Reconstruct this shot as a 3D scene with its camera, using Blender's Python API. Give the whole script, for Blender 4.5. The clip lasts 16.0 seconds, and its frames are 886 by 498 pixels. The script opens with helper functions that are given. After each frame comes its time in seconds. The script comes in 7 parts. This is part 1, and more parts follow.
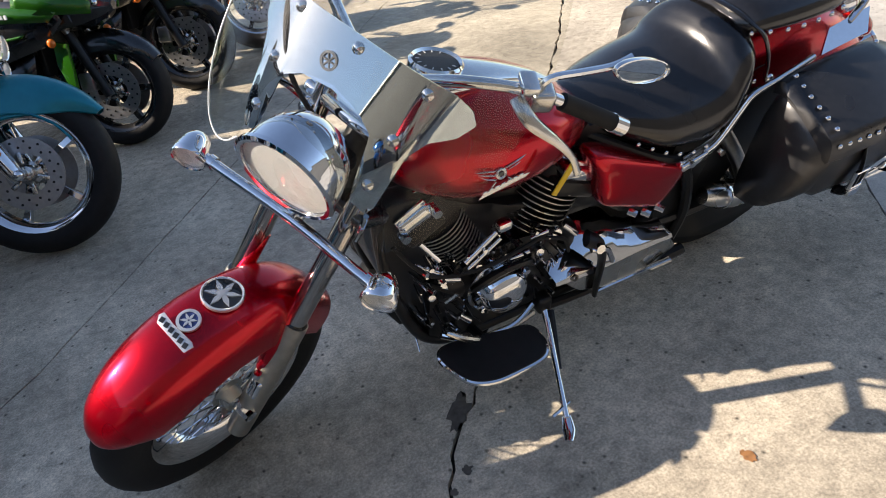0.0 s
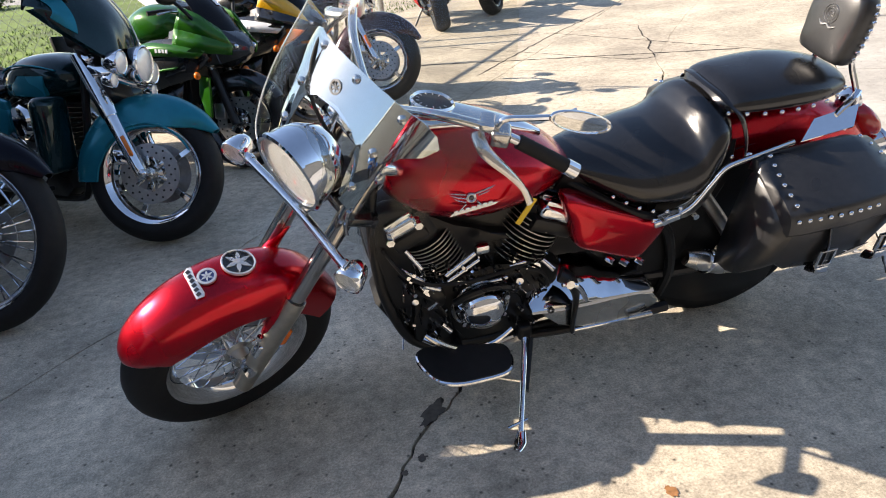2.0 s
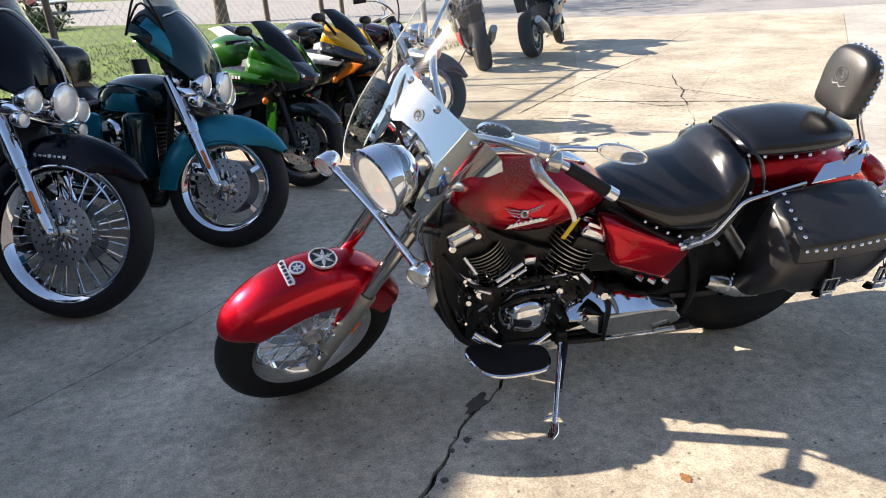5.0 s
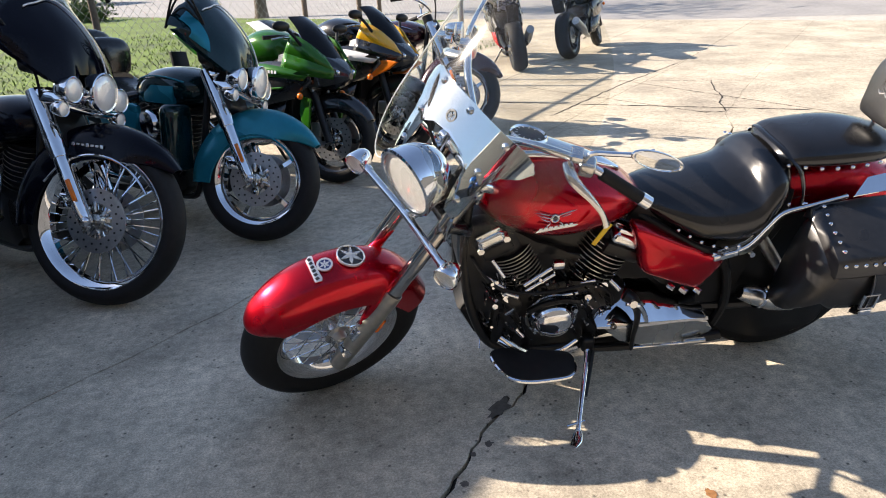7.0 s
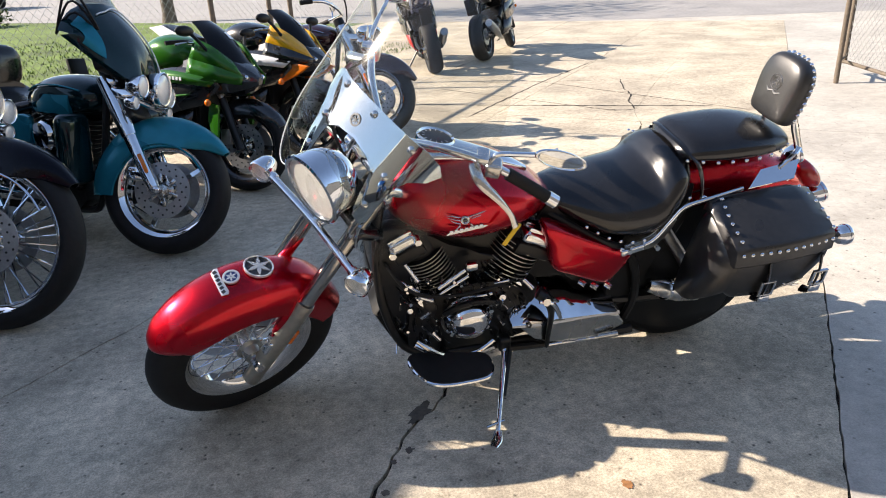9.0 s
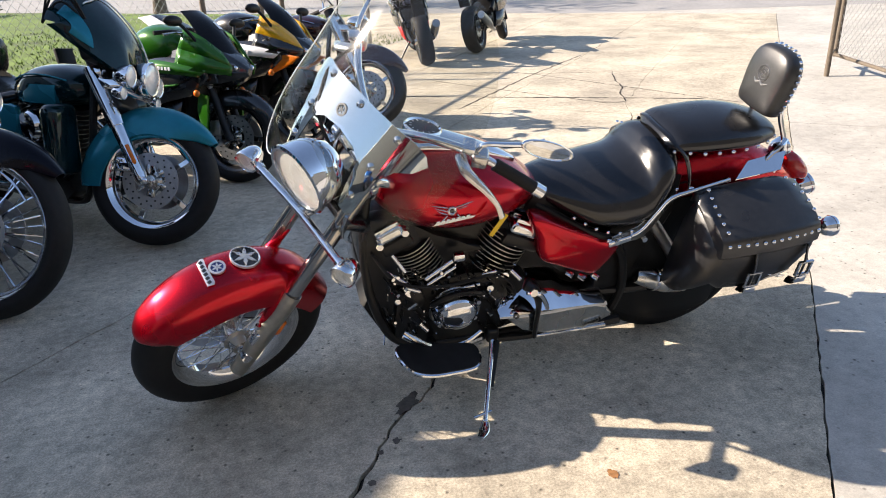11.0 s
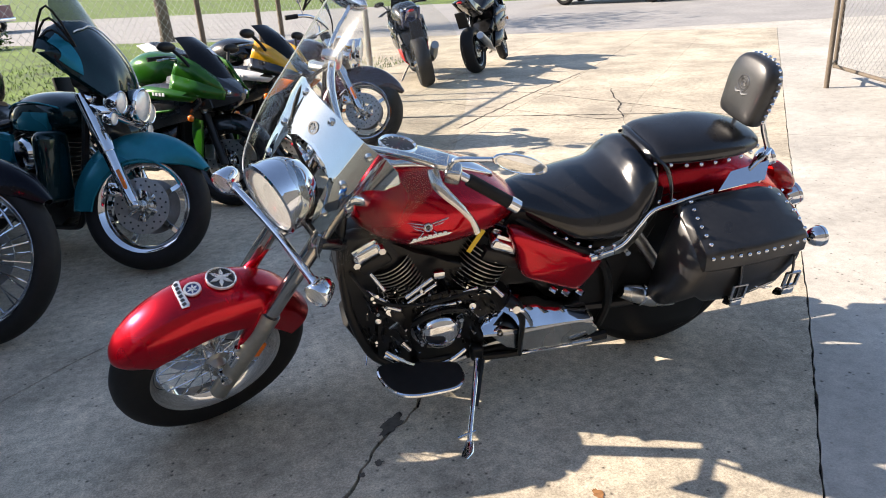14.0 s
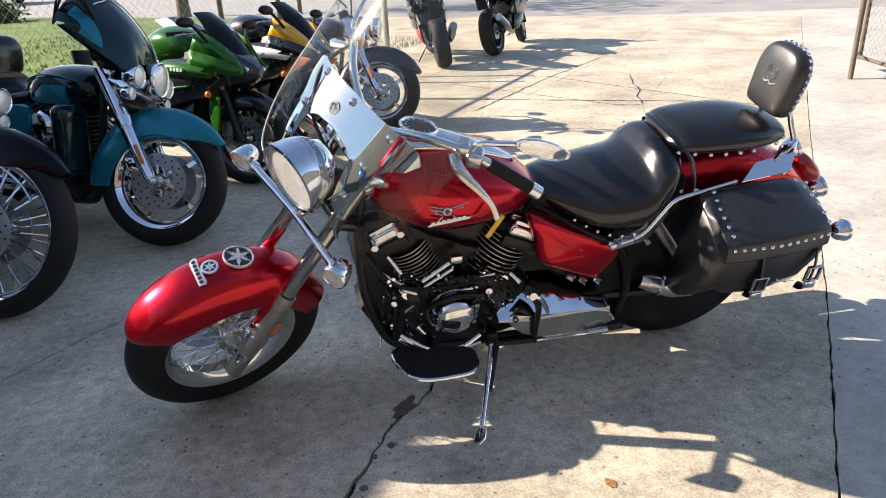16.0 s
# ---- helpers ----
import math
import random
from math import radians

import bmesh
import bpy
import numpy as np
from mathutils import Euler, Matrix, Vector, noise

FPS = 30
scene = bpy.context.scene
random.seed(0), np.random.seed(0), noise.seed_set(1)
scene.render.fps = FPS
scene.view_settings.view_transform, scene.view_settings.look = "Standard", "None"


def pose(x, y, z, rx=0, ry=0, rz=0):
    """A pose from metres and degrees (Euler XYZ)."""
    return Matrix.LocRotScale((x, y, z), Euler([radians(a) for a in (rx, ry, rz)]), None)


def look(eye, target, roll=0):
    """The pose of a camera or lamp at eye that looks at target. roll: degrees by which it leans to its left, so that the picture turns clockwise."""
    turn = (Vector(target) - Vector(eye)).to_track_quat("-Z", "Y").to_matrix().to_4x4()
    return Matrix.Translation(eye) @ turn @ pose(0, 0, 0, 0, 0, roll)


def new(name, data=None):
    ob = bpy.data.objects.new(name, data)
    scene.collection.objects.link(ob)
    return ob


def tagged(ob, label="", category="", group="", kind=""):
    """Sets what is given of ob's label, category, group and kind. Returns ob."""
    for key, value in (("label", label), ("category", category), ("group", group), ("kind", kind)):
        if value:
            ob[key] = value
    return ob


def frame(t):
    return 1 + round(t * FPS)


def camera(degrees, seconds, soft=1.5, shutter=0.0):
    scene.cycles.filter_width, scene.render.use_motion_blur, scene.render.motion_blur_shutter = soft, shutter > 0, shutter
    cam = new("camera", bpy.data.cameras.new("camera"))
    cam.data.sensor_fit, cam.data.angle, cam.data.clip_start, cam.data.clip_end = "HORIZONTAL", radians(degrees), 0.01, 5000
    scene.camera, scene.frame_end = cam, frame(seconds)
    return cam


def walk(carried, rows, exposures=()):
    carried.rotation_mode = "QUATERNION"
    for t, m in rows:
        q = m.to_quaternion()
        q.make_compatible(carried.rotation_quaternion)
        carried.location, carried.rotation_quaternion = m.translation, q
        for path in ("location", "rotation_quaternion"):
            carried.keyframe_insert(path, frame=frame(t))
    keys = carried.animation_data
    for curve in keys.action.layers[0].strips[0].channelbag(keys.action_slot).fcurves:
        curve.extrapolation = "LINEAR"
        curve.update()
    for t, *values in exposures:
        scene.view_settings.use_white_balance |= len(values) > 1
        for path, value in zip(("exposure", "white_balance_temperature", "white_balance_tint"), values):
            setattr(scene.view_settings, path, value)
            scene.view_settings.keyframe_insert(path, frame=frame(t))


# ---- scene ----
cam = camera(64.24, 16.0, soft=1.0, shutter=0.0)
# seconds, eye, yaw, pitch and roll in degrees
PATH = [
    (0.0, (-0.755, -1.567, 1.452), -21.55, -33.56, -10.35),
    (0.5, (-0.598, -1.711, 1.418), -15.79, -31.22, -7.09),
    (1.0, (-0.655, -1.852, 1.459), -14.94, -30.87, -10.71),
    (1.5, (-0.653, -1.951, 1.468), -13.90, -26.87, -9.23),
    (2.0, (-0.538, -2.012, 1.417), -11.21, -26.05, -6.61),
    (2.5, (-0.549, -2.104, 1.430), -14.64, -26.61, -3.43),
    (3.0, (-0.682, -2.233, 1.466), -18.30, -24.73, -0.99),
    (3.5, (-0.685, -2.278, 1.477), -17.53, -24.11, -1.55),
    (4.0, (-0.665, -2.285, 1.458), -15.48, -24.93, -2.90),
    (4.5, (-0.689, -2.298, 1.467), -12.03, -24.82, -4.23),
    (5.0, (-0.704, -2.311, 1.486), -9.45, -23.04, -4.01),
    (7.5, (-0.695, -2.291, 1.487), -6.86, -22.98, -3.02),
    (8.0, (-0.680, -2.288, 1.479), -6.98, -22.51, -3.24),
    (8.5, (-0.651, -2.279, 1.480), -9.75, -22.62, -3.46),
    (9.0, (-0.648, -2.279, 1.481), -13.34, -23.08, -2.87),
    (9.2, (-0.647, -2.279, 1.479), -14.35, -23.07, -2.78),
    (11.3, (-0.621, -2.288, 1.471), -13.82, -23.73, -2.63),
    (11.5, (-0.595, -2.295, 1.462), -14.02, -23.22, -3.12),
    (12.0, (-0.543, -2.291, 1.428), -13.29, -24.35, -4.75),
    (12.5, (-0.532, -2.292, 1.418), -10.81, -25.05, -5.65),
    (13.0, (-0.513, -2.291, 1.426), -10.88, -24.66, -6.36),
    (13.5, (-0.519, -2.289, 1.438), -12.48, -23.21, -4.87),
    (14.0, (-0.529, -2.292, 1.447), -13.05, -21.93, -4.01),
    (14.5, (-0.535, -2.289, 1.445), -13.65, -22.25, -3.84),
    (15.0, (-0.534, -2.282, 1.434), -14.22, -23.44, -4.28),
    (15.5, (-0.534, -2.266, 1.436), -13.74, -24.12, -4.10),
    (16.0, (-0.547, -2.270, 1.447), -12.02, -23.29, -2.86),
]

def heading(yaw, pitch):
    """The way ahead for a yaw to the left of +y and a pitch up, in degrees."""
    a, b = radians(yaw), radians(pitch)
    return Vector((-math.sin(a) * math.cos(b), math.cos(a) * math.cos(b), math.sin(b)))

walk(cam, [(t, look(e, Vector(e) + heading(yaw, pitch), roll)) for t, e, yaw, pitch, roll in PATH],
     exposures=[(0.0, 0.98, 7350, 16), (0.9, 1.14, 7350, 16), (16.0, 1.14, 7350, 16)])

# ---- light ----
SUN_WAY = Vector((-1.58, 0.69, 1.0)).normalized()      # towards the sun
SUN_EL = math.asin(SUN_WAY.z)
SUN_AZ = math.atan2(SUN_WAY.x, SUN_WAY.y)
world = bpy.data.worlds.new("sky")
scene.world = world
world.use_nodes = True
wn = world.node_tree
sky = wn.nodes.new("ShaderNodeTexSky")
sky.sky_type = "NISHITA"
sky.sun_disc = False
sky.dust_density, sky.air_density, sky.ozone_density = 0.35, 1.0, 2.2
sky.sun_elevation, sky.sun_rotation = SUN_EL, SUN_AZ
wn.links.new(sky.outputs[0], wn.nodes["Background"].inputs[0])
wn.nodes["Background"].inputs[1].default_value = 0.115
sun_data = bpy.data.lights.new("sun", "SUN")
sun_data.energy, sun_data.angle, sun_data.color = 5.0, radians(0.53), (1.0, 0.95, 0.86)
sun = new("sun", sun_data)
sun.matrix_world = look((0, 0, 30), Vector((0, 0, 30)) - SUN_WAY)

# ---- materials ----
def material(name, colour, rough=0.5, metal=0.0, coat=0.0, vary=0.12, grain=60.0, bump=0.0, bump_scale=200.0, rough_vary=0.08, spec=0.5):
    """A principled surface whose colour wanders at two scales, with fine relief."""
    m = bpy.data.materials.new(name)
    m.use_nodes = True
    nt = m.node_tree
    b = nt.nodes["Principled BSDF"]
    co = nt.nodes.new("ShaderNodeTexCoord")
    n1, n2 = nt.nodes.new("ShaderNodeTexNoise"), nt.nodes.new("ShaderNodeTexNoise")
    n1.inputs["Scale"].default_value, n2.inputs["Scale"].default_value = grain, grain * 0.09
    n1.inputs["Detail"].default_value = 4
    mix = nt.nodes.new("ShaderNodeMath")
    mix.operation = "ADD"
    ramp = nt.nodes.new("ShaderNodeMapRange")
    ramp.inputs["From Min"].default_value, ramp.inputs["From Max"].default_value = 0.7, 1.3
    ramp.inputs["To Min"].default_value, ramp.inputs["To Max"].default_value = 1 - vary, 1 + vary
    mul = nt.nodes.new("ShaderNodeVectorMath")
    mul.operation = "SCALE"
    mul.inputs[0].default_value = colour
    for n in (n1, n2):
        nt.links.new(co.outputs["Object"], n.inputs["Vector"])
    nt.links.new(n1.outputs["Fac"], mix.inputs[0])
    nt.links.new(n2.outputs["Fac"], mix.inputs[1])
    nt.links.new(mix.outputs[0], ramp.inputs["Value"])
    nt.links.new(ramp.outputs[0], mul.inputs["Scale"])
    nt.links.new(mul.outputs[0], b.inputs["Base Color"])
    rr = nt.nodes.new("ShaderNodeMapRange")
    rr.inputs["From Min"].default_value, rr.inputs["From Max"].default_value = 0.3, 0.7
    rr.inputs["To Min"].default_value, rr.inputs["To Max"].default_value = max(0.0, rough - rough_vary), min(1.0, rough + rough_vary)
    nt.links.new(n2.outputs["Fac"], rr.inputs["Value"])
    nt.links.new(rr.outputs[0], b.inputs["Roughness"])
    b.inputs["Metallic"].default_value = metal
    b.inputs["Specular IOR Level"].default_value = spec
    b.inputs["Coat Weight"].default_value = coat
    b.inputs["Coat Roughness"].default_value = 0.03
    if bump:
        n3, bp = nt.nodes.new("ShaderNodeTexNoise"), nt.nodes.new("ShaderNodeBump")
        n3.inputs["Scale"].default_value = bump_scale
        n3.inputs["Detail"].default_value = 3
        bp.inputs["Strength"].default_value, bp.inputs["Distance"].default_value = bump, 0.002
        nt.links.new(co.outputs["Object"], n3.inputs["Vector"])
        nt.links.new(n3.outputs["Fac"], bp.inputs["Height"])
        nt.links.new(bp.outputs[0], b.inputs["Normal"])
    return m


def clear_sheet(name, tint, gloss=0.06, most=0.85, rough=0.03):
    """Thin clear plastic: see-through, with a gloss that grows at a slant."""
    m = bpy.data.materials.new(name)
    m.use_nodes = True
    nt = m.node_tree
    nt.nodes.remove(nt.nodes["Principled BSDF"])
    out = nt.nodes["Material Output"]
    tr, gl, fw, pw, mr, mx = (nt.nodes.new(k) for k in ("ShaderNodeBsdfTransparent", "ShaderNodeBsdfGlossy", "ShaderNodeLayerWeight", "ShaderNodeMath", "ShaderNodeMapRange", "ShaderNodeMixShader"))
    tr.inputs[0].default_value = (*tint, 1)
    gl.inputs["Roughness"].default_value = rough
    fw.inputs["Blend"].default_value = 0.5
    pw.operation = "POWER"
    pw.inputs[1].default_value = 5.0
    mr.inputs["To Min"].default_value, mr.inputs["To Max"].default_value = gloss, most
    nt.links.new(fw.outputs["Facing"], pw.inputs[0])
    nt.links.new(pw.outputs[0], mr.inputs["Value"])
    nt.links.new(mr.outputs[0], mx.inputs[0])
    nt.links.new(tr.outputs[0], mx.inputs[1])
    nt.links.new(gl.outputs[0], mx.inputs[2])
    nt.links.new(mx.outputs[0], out.inputs[0])
    return m


CHROME = material("chrome", (0.77, 0.79, 0.82), 0.035, 1.0, vary=0.04, rough_vary=0.02)
POLISHED = material("mirror_polished_plate", (0.64, 0.69, 0.73), 0.022, 1.0, vary=0.03, rough_vary=0.008)
DARKCHROME = material("darkened_chrome", (0.46, 0.44, 0.42), 0.10, 1.0, vary=0.08, rough_vary=0.05)
SATIN = material("polished_aluminium", (0.62, 0.61, 0.58), 0.24, 1.0, vary=0.10, rough_vary=0.08)
FORKMETAL = material("cast_fork_metal", (0.50, 0.47, 0.41), 0.36, 1.0, vary=0.12)
STEEL = material("dull_steel", (0.40, 0.40, 0.40), 0.38, 1.0, vary=0.15)
BRIGHTBLUE = material("bright_blue_paint", (0.010, 0.20, 0.62), 0.28, 0.2, coat=0.6, vary=0.08)
RED = material("candy_red_paint", (0.50, 0.0008, 0.013), 0.26, 0.85, coat=0.55, vary=0.08, grain=25, spec=0.1, rough_vary=0.03)
LEATHER = material("black_leather", (0.009, 0.009, 0.010), 0.24, 0.0, coat=0.25, vary=0.25, spec=0.5, bump=0.05, bump_scale=260, rough_vary=0.10)
BAGLEATHER = material("dull_black_leather", (0.015, 0.015, 0.016), 0.34, 0.0, coat=0.1, vary=0.3, spec=0.6, bump=0.06, bump_scale=240, rough_vary=0.12)
RUBBER = material("tyre_rubber", (0.010, 0.010, 0.0105), 0.66, 0.0, spec=0.3, vary=0.25, grain=40, bump=0.15, bump_scale=300)
BLACKPAINT = material("black_gloss_paint", (0.008, 0.008, 0.009), 0.25, 0.0, coat=0.8, vary=0.2)
ENGINE = material("black_engine_paint", (0.010, 0.010, 0.0105), 0.34, 0.0, spec=0.32, vary=0.3, grain=30)
PLASTIC = material("black_plastic", (0.010, 0.010, 0.0105), 0.45, 0.0, spec=0.25, vary=0.2)
TEAL = material("teal_paint", (0.001, 0.19, 0.26), 0.30, 0.4, coat=0.25, spec=0.15, vary=0.10, grain=20)
DARKTEAL = material("dark_teal_paint", (0.002, 0.022, 0.027), 0.12, 0.35, coat=0.3, spec=0.3, vary=0.1, grain=20)
NAVY = material("midnight_blue_paint", (0.003, 0.0035, 0.008), 0.12, 0.0, coat=0.05, spec=0.15, vary=0.1, grain=20)
MAROON = material("dark_maroon_paint", (0.03, 0.004, 0.010), 0.22, 0.2, coat=1.0, vary=0.1)
GREEN = material("lime_green_paint", (0.018, 0.125, 0.007), 0.25, 0.2, coat=0.5, spec=0.3, vary=0.1, grain=20)
YELLOW = material("yellow_paint", (0.72, 0.37, 0.012), 0.3, 0.0, coat=1.0, vary=0.08)
ORANGE = material("orange_plastic", (0.75, 0.17, 0.01), 0.3, 0.0, coat=0.5, vary=0.1)
WHITEPAINT = material("white_paint", (0.75, 0.76, 0.78), 0.35, 0.0, coat=0.5, vary=0.05)
BLUEPAINT = material("blue_paint", (0.02, 0.04, 0.16), 0.3, 0.1, coat=0.8, vary=0.1)
AMBER = material("amber_lens", (0.75, 0.16, 0.01), 0.2, 0.0, coat=0.6, vary=0.1)
REDLENS = material("red_lens", (0.45, 0.01, 0.01), 0.18, 0.0, coat=0.8, vary=0.1)
LENS = material("lamp_glass", (0.90, 0.90, 0.89), 0.16, 0.30, coat=0.8, vary=0.10, grain=160, bump=0.7, bump_scale=110)
DIAL = material("dial_face", (0.035, 0.035, 0.035), 0.5, 0.0, coat=0.15, vary=0.15)
BADGE = material("badge_silver", (0.72, 0.72, 0.70), 0.25, 0.8, vary=0.1)
BRASS = material("yellow_tag", (0.70, 0.45, 0.02), 0.4, 0.0, vary=0.1)
CLEAR = clear_sheet("clear_screen", (0.95, 0.95, 0.93), 0.017, 0.24, 0.06)
LAMPGLASS = clear_sheet("clear_lamp_glass", (0.97, 0.97, 0.96), 0.10, 0.8, 0.06)
BOWL = material("lamp_reflector", (0.92, 0.92, 0.90), 0.30, 0.15, vary=0.08, grain=70, bump=0.4, bump_scale=60)
SMOKE = clear_sheet("smoked_screen", (0.42, 0.46, 0.48), 0.06)
MIRROR = material("mirror_glass", (0.85, 0.86, 0.86), 0.01, 1.0, vary=0.02, rough_vary=0.005)
BLACKSCREEN = material("black_tinted_screen", (0.006, 0.006, 0.007), 0.16, 0.0, spec=0.25, vary=0.1)
EYE = material("dark_lamp_glass", (0.04, 0.042, 0.045), 0.08, 0.0, coat=1.0, vary=0.2)
EDGEGLINT = material("pale_edge_glint", (0.62, 0.66, 0.66), 0.12, 0.0, coat=0.8, vary=0.08)
LIMERIM = material("fluorescent_rim_paint", (0.62, 0.68, 0.04), 0.35, 0.0, coat=0.5, vary=0.08)

# ---- shaping helpers ----
def part(name, bm, mat, parent, label="", m=None, sharp=38.0):
    """Links a bmesh as one mesh object under a thing or under a part."""
    if m is not None:
        bm.transform(m)
    bmesh.ops.recalc_face_normals(bm, faces=bm.faces)
    for f in bm.faces:
        f.smooth = True
    lim = radians(sharp)
    for e in bm.edges:
        if len(e.link_faces) == 2 and e.calc_face_angle(0.0) > lim:
            e.smooth = False
    me = bpy.data.meshes.new(name)
    bm.to_mesh(me)
    bm.free()
    me.materials.append(mat)
    ob = new(name, me)
    ob.parent = parent
    if label:
        ob["label"] = label
    return ob


def alike(name, ob, parent, m=None):
    """Another object on the same mesh."""
    o = new(name, ob.data)
    o.parent = parent
    if m is not None:
        o.matrix_local = m
    return o


def thing(name, m, label, category, group=""):
    e = new(name)
    e.empty_display_size = 0.1
    e.matrix_world = m
    return tagged(e, label, category, group)


def join(*bms):
    out = bms[0]
    for b in bms[1:]:
        me = bpy.data.meshes.new("tmp")
        b.to_mesh(me)
        b.free()
        out.from_mesh(me)
        bpy.data.meshes.remove(me)
    return out


def box(at, size, bev=0.006, seg=2, rot=None):
    bm = bmesh.new()
    bmesh.ops.create_cube(bm, size=1.0, matrix=Matrix.Diagonal((*size, 1)))
    if bev:
        bmesh.ops.bevel(bm, geom=bm.edges[:], offset=min(bev, min(size) * 0.45), segments=seg, affect="EDGES", profile=0.5)
    bm.transform(Matrix.Translation(at) @ (rot.to_4x4() if rot else Matrix()))
    return bm


def smooth_path(pts, steps=5, closed=False):
    """Catmull-Rom through the points."""
    p = [Vector(q) for q in pts]
    n = len(p)
    out = []
    for i in range(n if closed else n - 1):
        a, b, c, d = (p[(i + k) % n] if closed else p[min(max(i + k, 0), n - 1)] for k in (-1, 0, 1, 2))
        for j in range(steps):
            t = j / steps
            out.append(0.5 * (2 * b + (c - a) * t + (2 * a - 5 * b + 4 * c - d) * t * t + (3 * b - a - 3 * c + d) * t ** 3))
    if not closed:
        out.append(p[-1])
    return out


def tube(pts, r, seg=10, steps=5, closed=False, flat=1.0):
    """A round bar along a smooth line; r is one radius or one per given point."""
    path = smooth_path(pts, steps, closed) if steps > 1 else [Vector(p) for p in pts]
    n = len(path)
    rs = [r] * len(pts) if isinstance(r, (int, float)) else list(r)
    bm = bmesh.new()
    rings, ref = [], None
    for i, p in enumerate(path):
        nxt, prv = (path[(i + 1) % n], path[i - 1]) if closed else (path[min(i + 1, n - 1)], path[max(i - 1, 0)])
        tan = (nxt - prv).normalized()
        if ref is None:
            ref = tan.orthogonal().normalized() if abs(tan.z) > 0.9 else tan.cross(Vector((0, 0, 1))).normalized()
        ref = (ref - tan * ref.dot(tan)).normalized()
        bi = tan.cross(ref)
        u = i / max(n - 1, 1) * (len(rs) - 1)
        k = min(int(u), len(rs) - 2) if len(rs) > 1 else 0
        rad = rs[k] + (rs[min(k + 1, len(rs) - 1)] - rs[k]) * (u - k)
        rings.append([bm.verts.new(p + (ref * math.cos(a) + bi * math.sin(a) * flat) * rad) for a in (2 * math.pi * j / seg for j in range(seg))])
    for i in range(n if closed else n - 1):
        a, b = rings[i], rings[(i + 1) % n]
        for j in range(seg):
            bm.faces.new((a[j], a[(j + 1) % seg], b[(j + 1) % seg], b[j]))
    if not closed:
        bm.faces.new(rings[0][::-1])
        bm.faces.new(rings[-1])
    return bm


def aim(way, at=(0, 0, 0)):
    """A matrix that turns +z to the given way."""
    return Matrix.Translation(at) @ Vector(way).to_track_quat("Z", "Y").to_matrix().to_4x4()


def lathe(profile, seg=32, m=None, closed=False):
    """Turns (radius, height) pairs about z."""
    bm = bmesh.new()
    rings = []
    for r, h in profile:
        if r < 1e-5:
            rings.append([bm.verts.new((0, 0, h))])
        else:
            rings.append([bm.verts.new((r * math.cos(2 * math.pi * j / seg), r * math.sin(2 * math.pi * j / seg), h)) for j in range(seg)])
    pairs = list(zip(rings, rings[1:])) + ([(rings[-1], rings[0])] if closed else [])
    for a, b in pairs:
        for j in range(seg):
            k = (j + 1) % seg
            if len(a) == 1 and len(b) == 1:
                continue
            if len(a) == 1:
                bm.faces.new((a[0], b[j], b[k]))
            elif len(b) == 1:
                bm.faces.new((a[j], a[k], b[0]))
            else:
                bm.faces.new((a[j], a[k], b[k], b[j]))
    if not closed:
        for ring in (rings[0], rings[-1]):
            if len(ring) > 2:
                bm.faces.new(ring)
    if m is not None:
        bm.transform(m)
    return bm


def rod(a, b, r, seg=12, r2=None):
    a, b = Vector(a), Vector(b)
    return lathe([(r, 0), (r2 if r2 is not None else r, (b - a).length)], seg, aim(b - a, a))


def loft(sections, caps=True, closed=True):
    """Skins rings of equal count."""
    bm = bmesh.new()
    rings = [[bm.verts.new(p) for p in s] for s in sections]
    n = len(rings[0])
    for a, b in zip(rings, rings[1:]):
        for j in range(n if closed else n - 1):
            bm.faces.new((a[j], a[(j + 1) % n], b[(j + 1) % n], b[j]))
    if caps and closed:
        bm.faces.new(rings[0][::-1])
        bm.faces.new(rings[-1])
    return bm


def oval(x, hw, z0, z1, power=2.4, n=24, y=0.0, belly=0.5):
    """A section across the bike at x: half width hw, from z0 up to z1; belly is the height of the widest place."""
    mid = z0 + (z1 - z0) * belly
    out = []
    for i in range(n):
        a = 2 * math.pi * i / n
        c, s = math.cos(a), math.sin(a)
        yy = math.copysign(abs(c) ** (2 / power), c) * hw
        zz = math.copysign(abs(s) ** (2 / power), s)
        out.append(Vector((x, y + yy, mid + zz * ((z1 - mid) if s > 0 else (mid - z0)))))
    return out


def ovals(rows, power=2.4, n=24, steps=4, belly=0.5):
    """A body from rows of (x, half width, bottom, top), smoothed between the rows."""
    pts = [Vector((r[0], r[1], r[2])) for r in rows]
    tops = [Vector((r[0], r[3], r[4] if len(r) > 4 else 0.0)) for r in rows]
    a, b = smooth_path(pts, steps), smooth_path(tops, steps)
    return loft([oval(p.x, max(p.y, 0.004), p.z, max(q.y, p.z + 0.004), power, n, q.z, belly) for p, q in zip(a, b)])


def plate(outline, thick, m=None, bev=0.003):
    """A flat plate from an outline in x, y, thick along z (both ways)."""
    bm = bmesh.new()
    lo = [bm.verts.new((x, y, -thick / 2)) for x, y in outline]
    hi = [bm.verts.new((x, y, thick / 2)) for x, y in outline]
    n = len(lo)
    bm.faces.new(lo[::-1])
    bm.faces.new(hi)
    rim = [bm.faces.new((lo[i], lo[(i + 1) % n], hi[(i + 1) % n], hi[i])) for i in range(n)]
    if bev:
        es = {e for f in [fc for fc in bm.faces if len(fc.verts) == n] for e in f.edges}
        bmesh.ops.bevel(bm, geom=list(es), offset=min(bev, thick * 0.4), segments=2, affect="EDGES", profile=0.5)
    if m is not None:
        bm.transform(m)
    return bm


